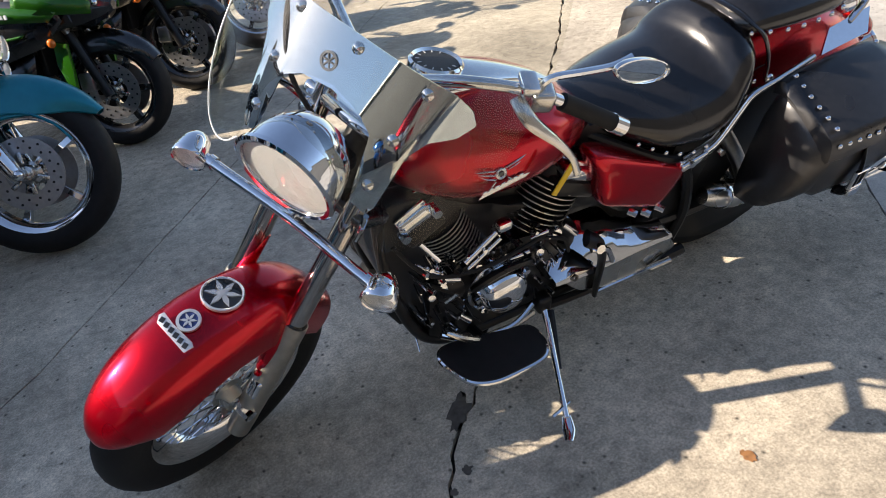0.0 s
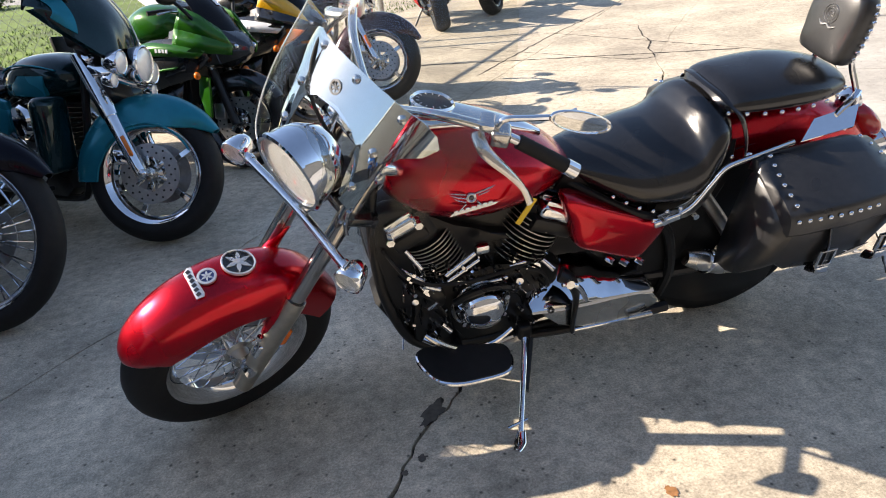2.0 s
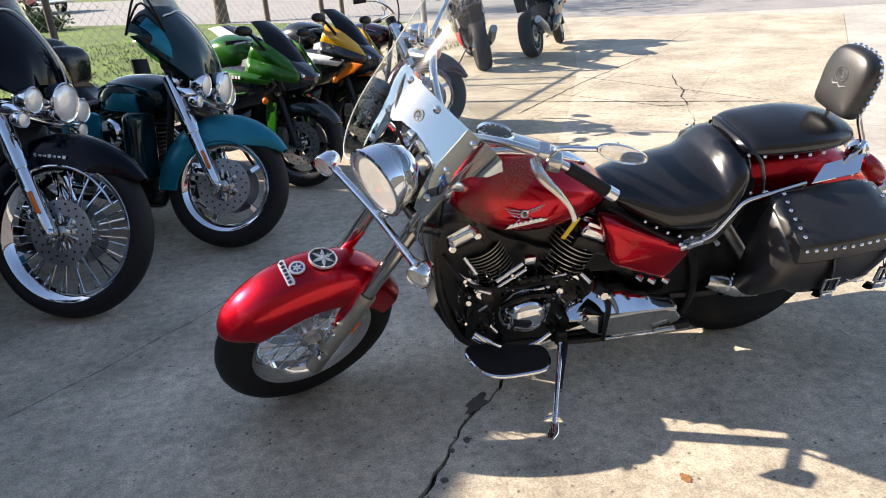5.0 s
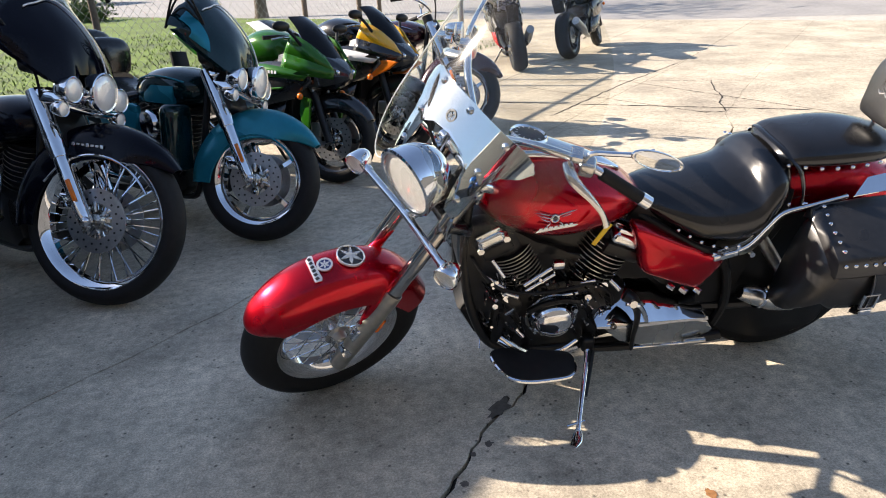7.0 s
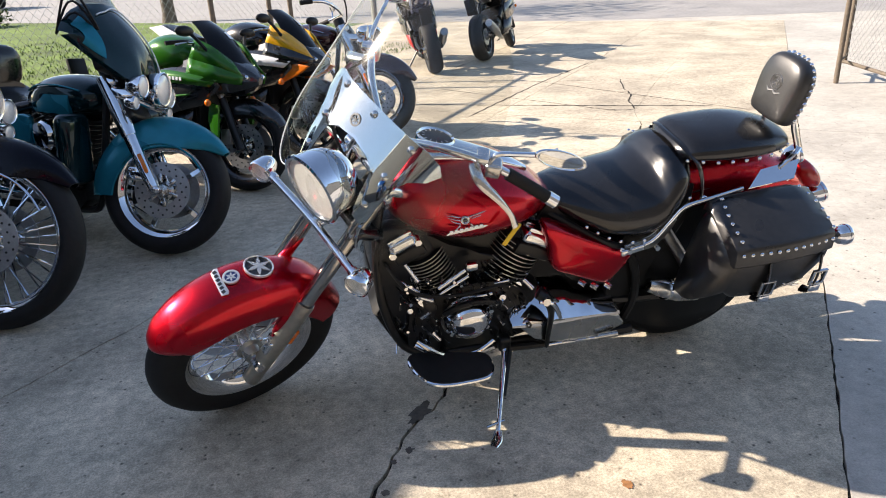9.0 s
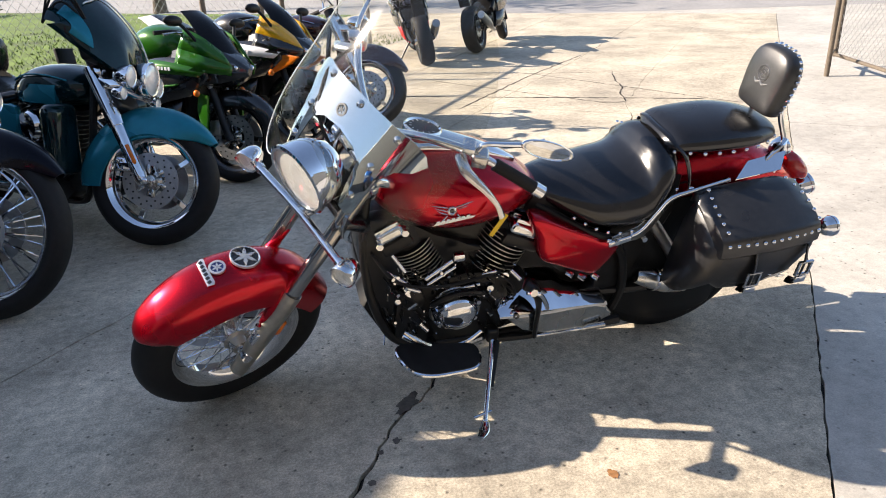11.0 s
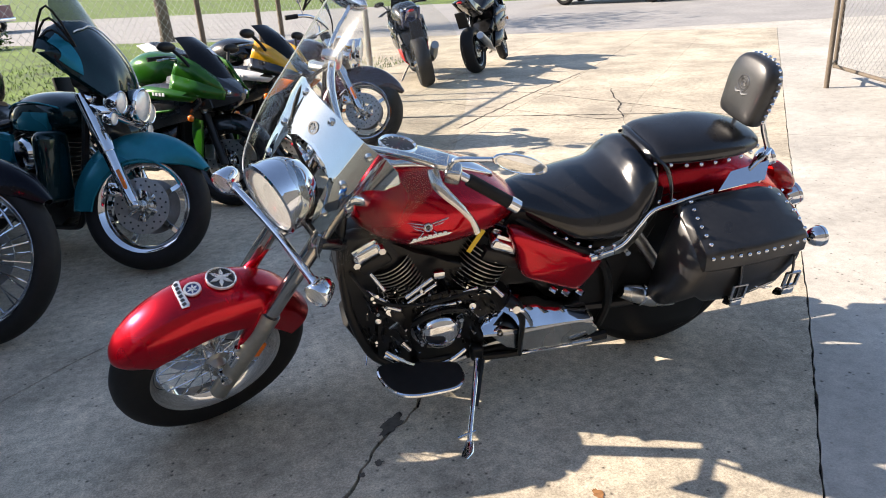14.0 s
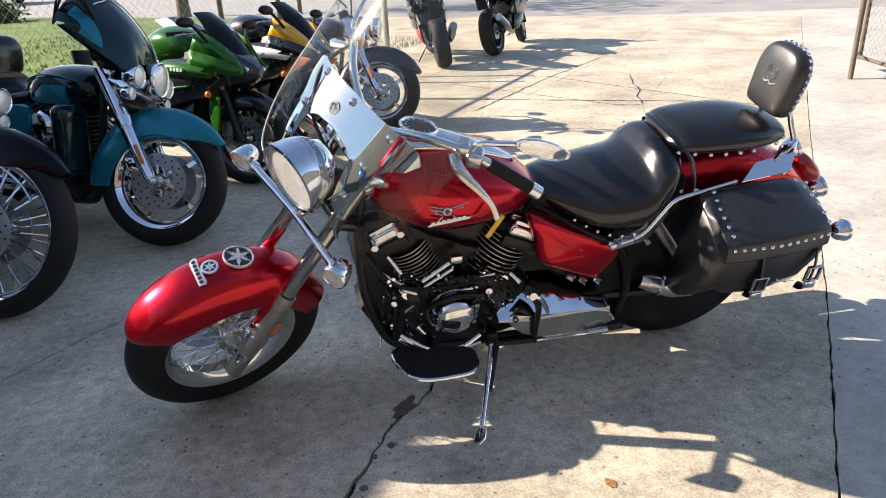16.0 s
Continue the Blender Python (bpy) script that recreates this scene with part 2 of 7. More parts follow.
def round_outline(pts, steps=5):
    return [(p.x, p.y) for p in smooth_path([(x, y, 0) for x, y in pts], steps, True)]


SIDE = Matrix(((1, 0, 0, 0), (0, 0, -1, 0), (0, 1, 0, 0), (0, 0, 0, 1)))     # x, y of an outline become x, z; thickness across the bike


def side_plate(outline, y, thick, bev=0.004):
    return plate(outline, thick, Matrix.Translation((0, y, 0)) @ SIDE, bev)


def domed_plate(outline, y, thick, out):
    """A pressed cover: the outline in x, z swells towards the side out (-1: left)."""
    cx, cz = sum(p[0] for p in outline) / len(outline), sum(p[1] for p in outline) / len(outline)
    rings = []
    for k, h in ((0.97, 0.0), (1.0, 0.25), (1.0, 0.55), (0.985, 0.74), (0.955, 0.86), (0.90, 0.93), (0.75, 0.98), (0.45, 1.02), (0.12, 1.04)):
        rings.append([Vector((cx + (x - cx) * k, y + out * thick * h, cz + (z - cz) * k)) for x, z in outline])
    return loft(rings)


def ball(at, r, seg=16, squash=(1, 1, 1)):
    bm = bmesh.new()
    bmesh.ops.create_uvsphere(bm, u_segments=seg, v_segments=max(6, seg // 2), radius=r, matrix=Matrix.Translation(at) @ Matrix.Diagonal((*squash, 1)))
    return bm


ACROSS = Matrix.Rotation(radians(90), 4, "X")       # z to -y


def tyre_profile(R, w, bead):
    """Closed cross-section of a tyre as (radius, offset)."""
    h = w / 2
    return [(bead, -h * 0.72), (bead + (R - bead) * 0.35, -h), (bead + (R - bead) * 0.62, -h * 0.98), (R - 0.022, -h * 0.80), (R - 0.007, -h * 0.5), (R, -h * 0.18),
            (R, h * 0.18), (R - 0.007, h * 0.5), (R - 0.022, h * 0.80), (bead + (R - bead) * 0.62, h * 0.98), (bead + (R - bead) * 0.35, h), (bead, h * 0.72)]


def wheel(parent, centre, R, w, rim, steer=None, kind="wire", rim_mat=None, disc=None, spokes=40, hub_r=0.045):
    """A wheel: hub as the part, with tyre, rim, brake disc and spokes under it. Axle across the bike."""
    rim_mat = rim_mat or CHROME
    m = (steer or Matrix()) @ Matrix.Translation(centre) @ ACROSS
    hub = part("wheel", lathe([(0.016, -w * 0.62), (hub_r * 0.62, -w * 0.6), (hub_r * 0.7, -w * 0.35), (hub_r, -w * 0.3), (hub_r * 0.66, -w * 0.2), (hub_r * 0.66, w * 0.2), (hub_r, w * 0.3), (hub_r * 0.7, w * 0.35), (hub_r * 0.62, w * 0.6), (0.016, w * 0.62)], 24, m), SATIN, parent)
    part("tyre", lathe(tyre_profile(R, w, rim + 0.004), 56, m, True), RUBBER, hub, sharp=50)
    h = w * 0.40
    part("rim", lathe([(rim + 0.012, -h), (rim + 0.012, -h + 0.012), (rim - 0.012, -h + 0.016), (rim - 0.020, -h * 0.3), (rim - 0.020, h * 0.3), (rim - 0.012, h - 0.016), (rim + 0.012, h - 0.012), (rim + 0.012, h), (rim - 0.004, h - 0.006), (rim - 0.026, h * 0.35), (rim - 0.026, -h * 0.35), (rim - 0.004, -h + 0.006)], 56, m, True), rim_mat, hub)
    if kind == "wire":
        first = None
        for i in range(spokes):
            a = 2 * math.pi * i / spokes
            side = 1 if i % 2 else -1
            skew = 0.55 if (i // 2) % 2 else -0.55
            p = Vector((hub_r * 0.95 * math.cos(a + skew), hub_r * 0.95 * math.sin(a + skew), side * w * 0.28))
            q = Vector(((rim - 0.02) * math.cos(a), (rim - 0.02) * math.sin(a), side * w * 0.06))
            rr = 0.0021 if spokes > 30 else 0.003
            part("spoke", rod(p, q, rr, 5), CHROME, hub, m=m)
    elif kind == "fat":
        for i in range(spokes):
            a = 2 * math.pi * i / spokes
            side = 1 if i % 2 else -1
            p = Vector((hub_r * math.cos(a), hub_r * math.sin(a), side * w * 0.30))
            q = Vector(((rim - 0.02) * math.cos(a), (rim - 0.02) * math.sin(a), side * w * 0.10))
            part("spoke", rod(p, q, 0.0042, 6), CHROME, hub, m=m)
    else:
        for i in range(spokes):
            a = 2 * math.pi * i / spokes
            o = [(hub_r * 0.7, -0.022), (rim * 0.6, -0.011), (rim - 0.01, -0.016), (rim - 0.01, 0.016), (rim * 0.6, 0.011), (hub_r * 0.7, 0.022)]
            part("spoke", plate(o, w * 0.30, Matrix.Rotation(a, 4, "Z"), 0.004), rim_mat, hub, m=m)
    if disc:
        r1, y1 = disc
        part("brake_disc", join(*[lathe([(r1 * 0.55, s * y1 - 0.0025), (r1, s * y1 - 0.0025), (r1, s * y1 + 0.0025), (r1 * 0.55, s * y1 + 0.0025)], 40, m, True) for s in (1, -1)]), STEEL, hub, "drilled steel brake disc")
        holes = [lathe([(0.0, s * (y1 + 0.002)), (0.0055, s * (y1 + 0.002)), (0.0055, s * (y1 + 0.0042)), (0, s * (y1 + 0.0042))], 8, m @ Matrix.Rotation(2 * math.pi * i / 30, 4, "Z") @ Matrix.Translation((r1 * (0.72 if i % 2 else 0.88), 0, 0))) for i in range(30) for s in (1, -1)]
        part("drilling", join(*holes), ENGINE, hub)["kind"] = "stuff"
        for s in (1, -1):
            for i in range(6):
                part("disc_carrier", plate([(hub_r * 0.8, -0.008), (r1 * 0.60, -0.011), (r1 * 0.60, 0.011), (hub_r * 0.8, 0.008)], 0.006, Matrix.Translation((0, 0, s * y1)) @ Matrix.Rotation(2 * math.pi * (i + 0.3) / 6, 4, "Z"), 0.002), SATIN, hub, m=m)
    return hub

# ---- ground ----
def concrete(name, tone, mottle=1.0):
    m = material(name, tone, 0.85, 0.0, vary=0.16, grain=9.0, bump=0.6, bump_scale=75, rough_vary=0.05)
    nt = m.node_tree
    b = nt.nodes["Principled BSDF"]
    src = b.inputs["Base Color"].links[0].from_socket
    co = nt.nodes["Texture Coordinate"]
    # dark and pale grains of the aggregate
    vo = nt.nodes.new("ShaderNodeTexVoronoi")
    vo.inputs["Scale"].default_value = 38
    vo.inputs["Randomness"].default_value = 1.0
    nz = nt.nodes.new("ShaderNodeTexNoise")
    nz.inputs["Scale"].default_value, nz.inputs["Detail"].default_value = 130, 8
    nz.inputs["Roughness"].default_value = 0.75
    dots = nt.nodes.new("ShaderNodeMapRange")
    dots.inputs["From Min"].default_value, dots.inputs["From Max"].default_value = 0.07, 0.30
    dots.inputs["To Min"].default_value, dots.inputs["To Max"].default_value = 0.22, 1.0
    spec = nt.nodes.new("ShaderNodeMapRange")
    spec.inputs["From Min"].default_value, spec.inputs["From Max"].default_value = 0.3, 0.7
    spec.inputs["To Min"].default_value, spec.inputs["To Max"].default_value = 1 - 0.5 * mottle, 1 + 0.5 * mottle
    big = nt.nodes.new("ShaderNodeTexNoise")
    big.inputs["Scale"].default_value, big.inputs["Detail"].default_value = 1.7, 7
    st = nt.nodes.new("ShaderNodeMapRange")
    st.inputs["From Min"].default_value, st.inputs["From Max"].default_value = 0.35, 0.65
    st.inputs["To Min"].default_value, st.inputs["To Max"].default_value = 1 - 0.24 * mottle, 1 + 0.18 * mottle
    mid = nt.nodes.new("ShaderNodeTexNoise")
    mid.inputs["Scale"].default_value, mid.inputs["Detail"].default_value, mid.inputs["Roughness"].default_value = 24, 7, 0.7
    mr = nt.nodes.new("ShaderNodeMapRange")
    mr.inputs["From Min"].default_value, mr.inputs["From Max"].default_value = 0.3, 0.7
    mr.inputs["To Min"].default_value, mr.inputs["To Max"].default_value = 1 - 0.34 * mottle, 1 + 0.34 * mottle
    nt.links.new(mid.outputs["Fac"], mr.inputs["Value"])
    for n in (vo, nz, big, mid):
        nt.links.new(co.outputs["Object"], n.inputs["Vector"])
    pick = nt.nodes.new("ShaderNodeMath")
    pick.operation = "GREATER_THAN"
    pick.inputs[1].default_value = 0.86
    sep = nt.nodes.new("ShaderNodeSeparateColor")
    nt.links.new(vo.outputs["Color"], sep.inputs[0])
    nt.links.new(sep.outputs[0], pick.inputs[0])
    nt.links.new(vo.outputs["Distance"], dots.inputs["Value"])
    inv = nt.nodes.new("ShaderNodeMix")
    inv.inputs["A"].default_value = 1.0
    nt.links.new(pick.outputs[0], inv.inputs["Factor"])
    nt.links.new(dots.outputs[0], inv.inputs["B"])
    nt.links.new(nz.outputs["Fac"], spec.inputs["Value"])
    nt.links.new(big.outputs["Fac"], st.inputs["Value"])
    m1, m2 = nt.nodes.new("ShaderNodeMath"), nt.nodes.new("ShaderNodeMath")
    m1.operation = m2.operation = "MULTIPLY"
    nt.links.new(inv.outputs[0], m1.inputs[0])
    nt.links.new(spec.outputs[0], m1.inputs[1])
    nt.links.new(m1.outputs[0], m2.inputs[0])
    nt.links.new(st.outputs[0], m2.inputs[1])
    sc = nt.nodes.new("ShaderNodeVectorMath")
    sc.operation = "SCALE"
    nt.links.new(src, sc.inputs[0])
    m3 = nt.nodes.new("ShaderNodeMath")
    m3.operation = "MULTIPLY"
    nt.links.new(m2.outputs[0], m3.inputs[0])
    nt.links.new(mr.outputs[0], m3.inputs[1])
    nt.links.new(m3.outputs[0], sc.inputs["Scale"])
    nt.links.new(sc.outputs[0], b.inputs["Base Color"])
    return m


CONCRETE = concrete("lot_concrete", (0.465, 0.408, 0.318))
SMOOTHCRETE = concrete("smooth_concrete", (0.45, 0.425, 0.38), 0.45)
CRACK = material("crack_dirt", (0.035, 0.030, 0.026), 0.95, vary=0.4, grain=80)
OIL = material("dark_stain", (0.10, 0.085, 0.07), 0.8, vary=0.4, grain=60)
GRASS = material("grass", (0.090, 0.145, 0.018), 0.9, vary=0.70, grain=14.0)
ASPHALT = material("street_asphalt", (0.30, 0.29, 0.28), 0.9, vary=0.15, grain=12)


def sheet(name, outline, z, mat, label, category, kind="structure", cuts=0):
    bm = bmesh.new()
    f = bm.faces.new([bm.verts.new((x, y, z)) for x, y in outline])
    bmesh.ops.triangulate(bm, faces=[f])
    ob = part(name, bm, mat, None)
    return tagged(ob, label, category, kind=kind)


sheet("ground", [(-900, -900), (900, -900), (900, 900), (-900, 900)], -0.03, GRASS, "rough sunlit lawn reaching away to the horizon", "ground")

N_WAY, M_WAY = Vector((0.78, -0.626, 0)), Vector((0.626, 0.78, 0))


def nm(n, m):
    """A place on the lot by the joint grid: n across the long joints, m along them."""
    v = N_WAY * n + M_WAY * m
    return (v.x, v.y)


sheet("earth_bed", [nm(-8, -14), nm(14, -14), nm(14, 12.4), nm(-8, 12.4)], -0.022, CRACK, "dark soil in the joints under the concrete", "soil")


JOINTS = [-7.6, -5.9, -4.45, -2.95, -1.48, -0.02, 1.26, 2.75, 4.2, 5.7, 7.2, 8.7, 10.2, 11.7, 13.2]
# the joints and cracks that wander: m, n
WANDER = {-1.48: [(-6, -1.70), (-1.16, -1.62), (-0.73, -1.556), (-0.29, -1.515), (1.0, -1.50), (4.36, -1.43), (7.0, -1.27), (12, -1.2)],
          -0.02: [(-6, 0.02), (-0.77, -0.006), (-0.60, -0.040), (-0.48, -0.043), (-0.36, -0.020), (-0.187, -0.027), (1.0, -0.01), (2.9, 0.02), (3.66, -0.012), (4.0, -0.06), (4.5, -0.218), (6, -0.25), (12, -0.2)],
          1.26: [(-6, 1.31), (0.8, 1.256), (4.13, 1.171), (12, 1.0)]}
RAGGED = {-1.48: (0.0012, 0.006, 0.006), -0.02: (0.0020, 0.013, 0.016), 1.26: (0.0016, 0.006, 0.0035)}


def joint_edge(j, m, side, rnd):
    """Where the edge of a slab lies along joint j; side: +1 for the slab beyond it."""
    base = np.interp(m, *zip(*WANDER[j])) if j in WANDER else j
    gap, rag, sway = RAGGED.get(j, (0.004, 0.004, 0.003))
    if j == -0.02 and m > 4.1:
        gap, rag = 0.0012, 0.002
    wob = sway * (noise.noise((m * 6.0, j * 3.1, 0.5)) + 0.6 * noise.noise((m * 21.0, j * 3.1, 4.5)))
    return base + wob + side * (gap + rag * rnd.random() ** 2.2)


def slab(n0, n1, m0, m1, seed):
    """One cast slab with ragged long edges."""
    rnd = random.Random(seed)
    k = max(20, int((m1 - m0) * (22 if n0 in WANDER or n1 in WANDER else 4)))
    ms = [m0 + 0.004 + (m1 - m0 - 0.008) * i / k for i in range(k + 1)]
    ring = [nm(joint_edge(n1, m, -1, rnd), m) for m in ms] + [nm(joint_edge(n0, m, 1, rnd), m) for m in ms[::-1]]
    bm = bmesh.new()
    top = [bm.verts.new((x, y, 0)) for x, y in ring]
    bot = [bm.verts.new((x, y, -0.02)) for x, y in ring]
    n = len(ring)
    for i in range(k):
        bm.faces.new((top[i], top[i + 1], top[n - 2 - i], top[n - 1 - i]))
    for i in range(n):
        bm.faces.new((top[i], top[(i + 1) % n], bot[(i + 1) % n], bot[i]))
    return part("slab", bm, SMOOTHCRETE if n0 > 1 else CONCRETE, None)


lot = new("pavement")
tagged(lot, "pale weathered concrete lot cast in long slabs", "pavement", kind="structure")
for i, (a, b) in enumerate(zip(JOINTS, JOINTS[1:])):
    for j, (c, d) in enumerate(((-13, -6.0), (-6.0, 4.1), (4.1, 12.5))):
        slab(a, b, c, d, 10 * i + j).parent = lot


def stain(at, r, seed, mat, label, stretch=(1, 1), turn=0.0, z=0.0025):
    rnd = random.Random(seed)
    k = 22
    pts = []
    for i in range(k):
        a = 2 * math.pi * i / k
        q = r * (0.55 + 0.45 * rnd.random())
        x, y = q * math.cos(a) * stretch[0], q * math.sin(a) * stretch[1]
        pts.append((at[0] + x * math.cos(turn) - y * math.sin(turn), at[1] + x * math.sin(turn) + y * math.cos(turn)))
    ob = sheet("stain", pts, z, mat, label, "stain")
    return ob


def crack(pts, width, seed, sway=0.012):
    """A thin ragged dark strip through the points, for open cracks and for thin lines."""
    rnd = random.Random(seed)
    path = smooth_path([(x, y, 0) for x, y in pts], 9)
    left, right = [], []
    for i, p in enumerate(path):
        d = (path[min(i + 1, len(path) - 1)] - path[max(i - 1, 0)]).normalized()
        n = Vector((-d.y, d.x, 0))
        q = p + n * rnd.uniform(-sway, sway)
        w = width * rnd.uniform(0.3, 1.0) * (0.2 if i in (0, len(path) - 1) else 1.0)
        left.append(q + n * w)
        right.append(q - n * w)
    bm = bmesh.new()
    a, b = [bm.verts.new((v.x, v.y, 0.0018)) for v in left], [bm.verts.new((v.x, v.y, 0.0018)) for v in right]
    for i in range(len(a) - 1):
        bm.faces.new((b[i], b[i + 1], a[i + 1], a[i]))
    return tagged(part("crack", bm, CRACK, None), "dark ragged line on the concrete", "crack", kind="structure")


# two wandering open cracks
crack([(3.53, 6.48), (2.96, 5.94), (2.17, 5.17), (1.67, 4.63), (1.16, 4.08)], 0.012, 1)
crack([(2.48, 3.80), (2.68, 3.72), (2.83, 4.07), (3.0, 4.36), (3.12, 4.74), (3.32, 5.2)], 0.010, 2)
# four thin dark strips, nearly straight
for line_seed, (a, b) in enumerate((((1.85, 5.77), (3.16, 5.23)), ((2.40, 5.60), (3.60, 3.22)), ((0.75, 4.93), (3.40, 3.52)), ((1.30, 5.60), (2.52, 3.72)))):
    u = Vector((b[0] - a[0], b[1] - a[1], 0))
    crack([(a[0] + u.x * k / 7, a[1] + u.y * k / 7) for k in range(8)], (0.005, 0.009, 0.017, 0.008)[line_seed], 30 + line_seed, 0.003)
RUSTY = material("rust_stain", (0.28, 0.13, 0.05), 0.9, vary=0.4, grain=70)
stain((-0.285, -0.275), 0.085, 1, OIL, "dark broken patch beside the crack", (1.0, 0.42), radians(50))
stain((-0.36, -0.46), 0.018, 2, OIL, "dark oil spot on the concrete")
stain((-0.42, -0.50), 0.014, 3, OIL, "dark oil spot on the concrete")
stain((-0.47, -0.63), 0.016, 5, OIL, "dark oil spot on the concrete")
stain((0.224, -0.806), 0.022, 6, RUSTY, "small rust-brown stain on the concrete", (0.8, 1.2))

# ---- the red cruiser ----
# Its own axes: nose to -x, left side to -y, upright; it leans on its side stand.
LEAN_LEFT = 14.0
RAKE, TURNED, BARS_TURNED = radians(35.0), 24.0, 32.0
FORK_FOOT = Vector((-0.965, 0, 0))
FRONT_X, GUARD_R = -0.836, 0.352
FORK_UP = Vector((math.sin(RAKE), 0, math.cos(RAKE)))
FORK_AHEAD = Vector((-math.cos(RAKE), 0, math.sin(RAKE)))


def steered(deg):
    return Matrix.Translation(FORK_FOOT) @ Matrix.Rotation(radians(deg), 4, FORK_UP) @ Matrix.Translation(-FORK_FOOT)



def fk(s, y, d):
    """A place by the fork: s up its axis, y to the right, d ahead of it."""
    return FORK_FOOT + FORK_UP * s + FORK_AHEAD * d + Vector((0, y, 0))


def strip_loft(spine, widths, depth, thick=0.006, curve=1.6, n=15):
    """A mudguard: an arched shell along a spine of (x, z), open below. widths: half widths, depth: drop of the sides."""
    sp = smooth_path([(x, 0, z) for x, z in spine], 5)
    ws = smooth_path([(w, d, 0) for w, d in zip(widths, depth)], 5)
    outer, inner = [], []
    for i, p in enumerate(sp):
        tan = (sp[min(i + 1, len(sp) - 1)] - sp[max(i - 1, 0)]).normalized()
        nrm = Vector((-tan.z, 0, tan.x))
        w, d = ws[i].x, ws[i].y
        row_o, row_i = [], []
        for j in range(n):
            a = math.pi * (j / (n - 1) - 0.5)
            s, c = math.sin(a), math.cos(a)
            y = math.copysign(abs(s) ** 0.8, s) * w
            h = d * (abs(c) ** 0.75 - 1)
            row_o.append(p + Vector((0, y, 0)) + nrm * h)
            row_i.append(p + Vector((0, y * (1 - thick / w), 0)) + nrm * (h - thick))
        outer.append(row_o)
        inner.append(row_i[::-1])
    return loft([o + q for o, q in zip(outer, inner)])


def arc(cx, cz, r, a0, a1, n=9, r1=None):
    r1 = r1 or r
    return [(cx + (r + (r1 - r) * i / (n - 1)) * math.cos(radians(a0 + (a1 - a0) * i / (n - 1))), cz + (r + (r1 - r) * i / (n - 1)) * math.sin(radians(a0 + (a1 - a0) * i / (n - 1)))) for i in range(n)]


def studs_along(parent, pts, r=0.0085, way=(0, -1, 0.2), mat=None):
    for p in pts:
        part("stud", lathe([(r, 0), (r * 0.9, r * 0.35), (r * 0.5, r * 0.7), (0, r * 0.8)], 8, aim(way, p)), mat or CHROME, parent)


def even(pts, count, steps=8):
    """count places evenly spaced along a smooth line."""
    path = smooth_path(pts, steps)
    lens = [0.0]
    for a, b in zip(path, path[1:]):
        lens.append(lens[-1] + (b - a).length)
    out = []
    for i in range(count):
        want = lens[-1] * i / max(count - 1, 1)
        k = max(j for j in range(len(lens)) if lens[j] <= want + 1e-9)
        k = min(k, len(path) - 2)
        f = (want - lens[k]) / max(lens[k + 1] - lens[k], 1e-9)
        out.append(path[k].lerp(path[k + 1], f))
    return out



def screen_sheet(top, bottom, depth, thick=0.004, n=45):
    """A curved clear sheet by the fork: top and bottom heights by distance from the middle, depth(y, s) ahead of the fork."""
    half = top[-1][0]
    cols = []
    for i in range(n):
        y = half * (2 * i / (n - 1) - 1)
        a = abs(y)
        s0, s1 = np.interp(a, *zip(*bottom)), np.interp(a, *zip(*top))
        s1 = max(s1, s0 + 0.004)
        cols.append([(s0 + (s1 - s0) * j / 12, y) for j in range(13)])
    bm = bmesh.new()
    front = [[bm.verts.new(fk(s, y, depth(y, s))) for s, y in c] for c in cols]
    back = [[bm.verts.new(fk(s, y, depth(y, s) - thick)) for s, y in c] for c in cols]
    for i in range(n - 1):
        for j in range(12):
            bm.faces.new((front[i][j], front[i][j + 1], front[i + 1][j + 1], front[i + 1][j]))
            bm.faces.new((back[i][j], back[i + 1][j], back[i + 1][j + 1], back[i][j + 1]))
        for j in (0, 12):
            bm.faces.new((front[i][j], front[i + 1][j], back[i + 1][j], back[i][j]))
    for i in (0, n - 1):
        for j in range(12):
            bm.faces.new((front[i][j], back[i][j], back[i][j + 1], front[i][j + 1]))
    return bm


def bullet_lamp(name, parent, at, way, r, length, S, lens_mat=None, label="", shell=None, bowl=False):
    """A chrome lamp shell with a rim and a domed lens; way is where it shines."""
    m = (S or Matrix()) @ aim(way, at)
    lamp = part(name, lathe([(0, -length), (r * 0.30, -length * 0.98), (r * 0.62, -length * 0.86), (r * 0.86, -length * 0.58), (r * 0.98, -length * 0.25), (r, -0.004), (r * 1.05, -0.003), (r * 1.06, 0.006), (r * 1.0, 0.010), (r * 0.93, 0.008), (r * 0.92, -0.006)] + ([(r * 0.80, -0.25 * r), (r * 0.5, -0.52 * r), (r * 0.2, -0.62 * r), (0, -0.63 * r)] if bowl else []), 48, m), shell or CHROME, parent, label)
    if bowl:
        part("reflector", lathe([(r * 0.915, 0.0), (r * 0.78, -0.22 * r), (r * 0.5, -0.48 * r), (r * 0.2, -0.58 * r), (0, -0.59 * r)], 48, m), BOWL, lamp, "bright fluted reflector bowl")
        part("bulb_shield", lathe([(0, -0.10 * r), (r * 0.13, -0.12 * r), (r * 0.15, -0.30 * r), (r * 0.13, -0.55 * r), (0, -0.55 * r)], 20, m), CHROME, lamp)
        lens_mat = LAMPGLASS
    part("lens", lathe([(r * 0.925, 0.001), (r * 0.8, 0.08 * r + 0.005), (r * 0.5, 0.15 * r + 0.005), (r * 0.2, 0.18 * r + 0.005), (0, 0.185 * r + 0.005)], 48, m), lens_mat or LENS, lamp, "clear ribbed lens" if (lens_mat or LENS) is LENS else "")
    return lamp


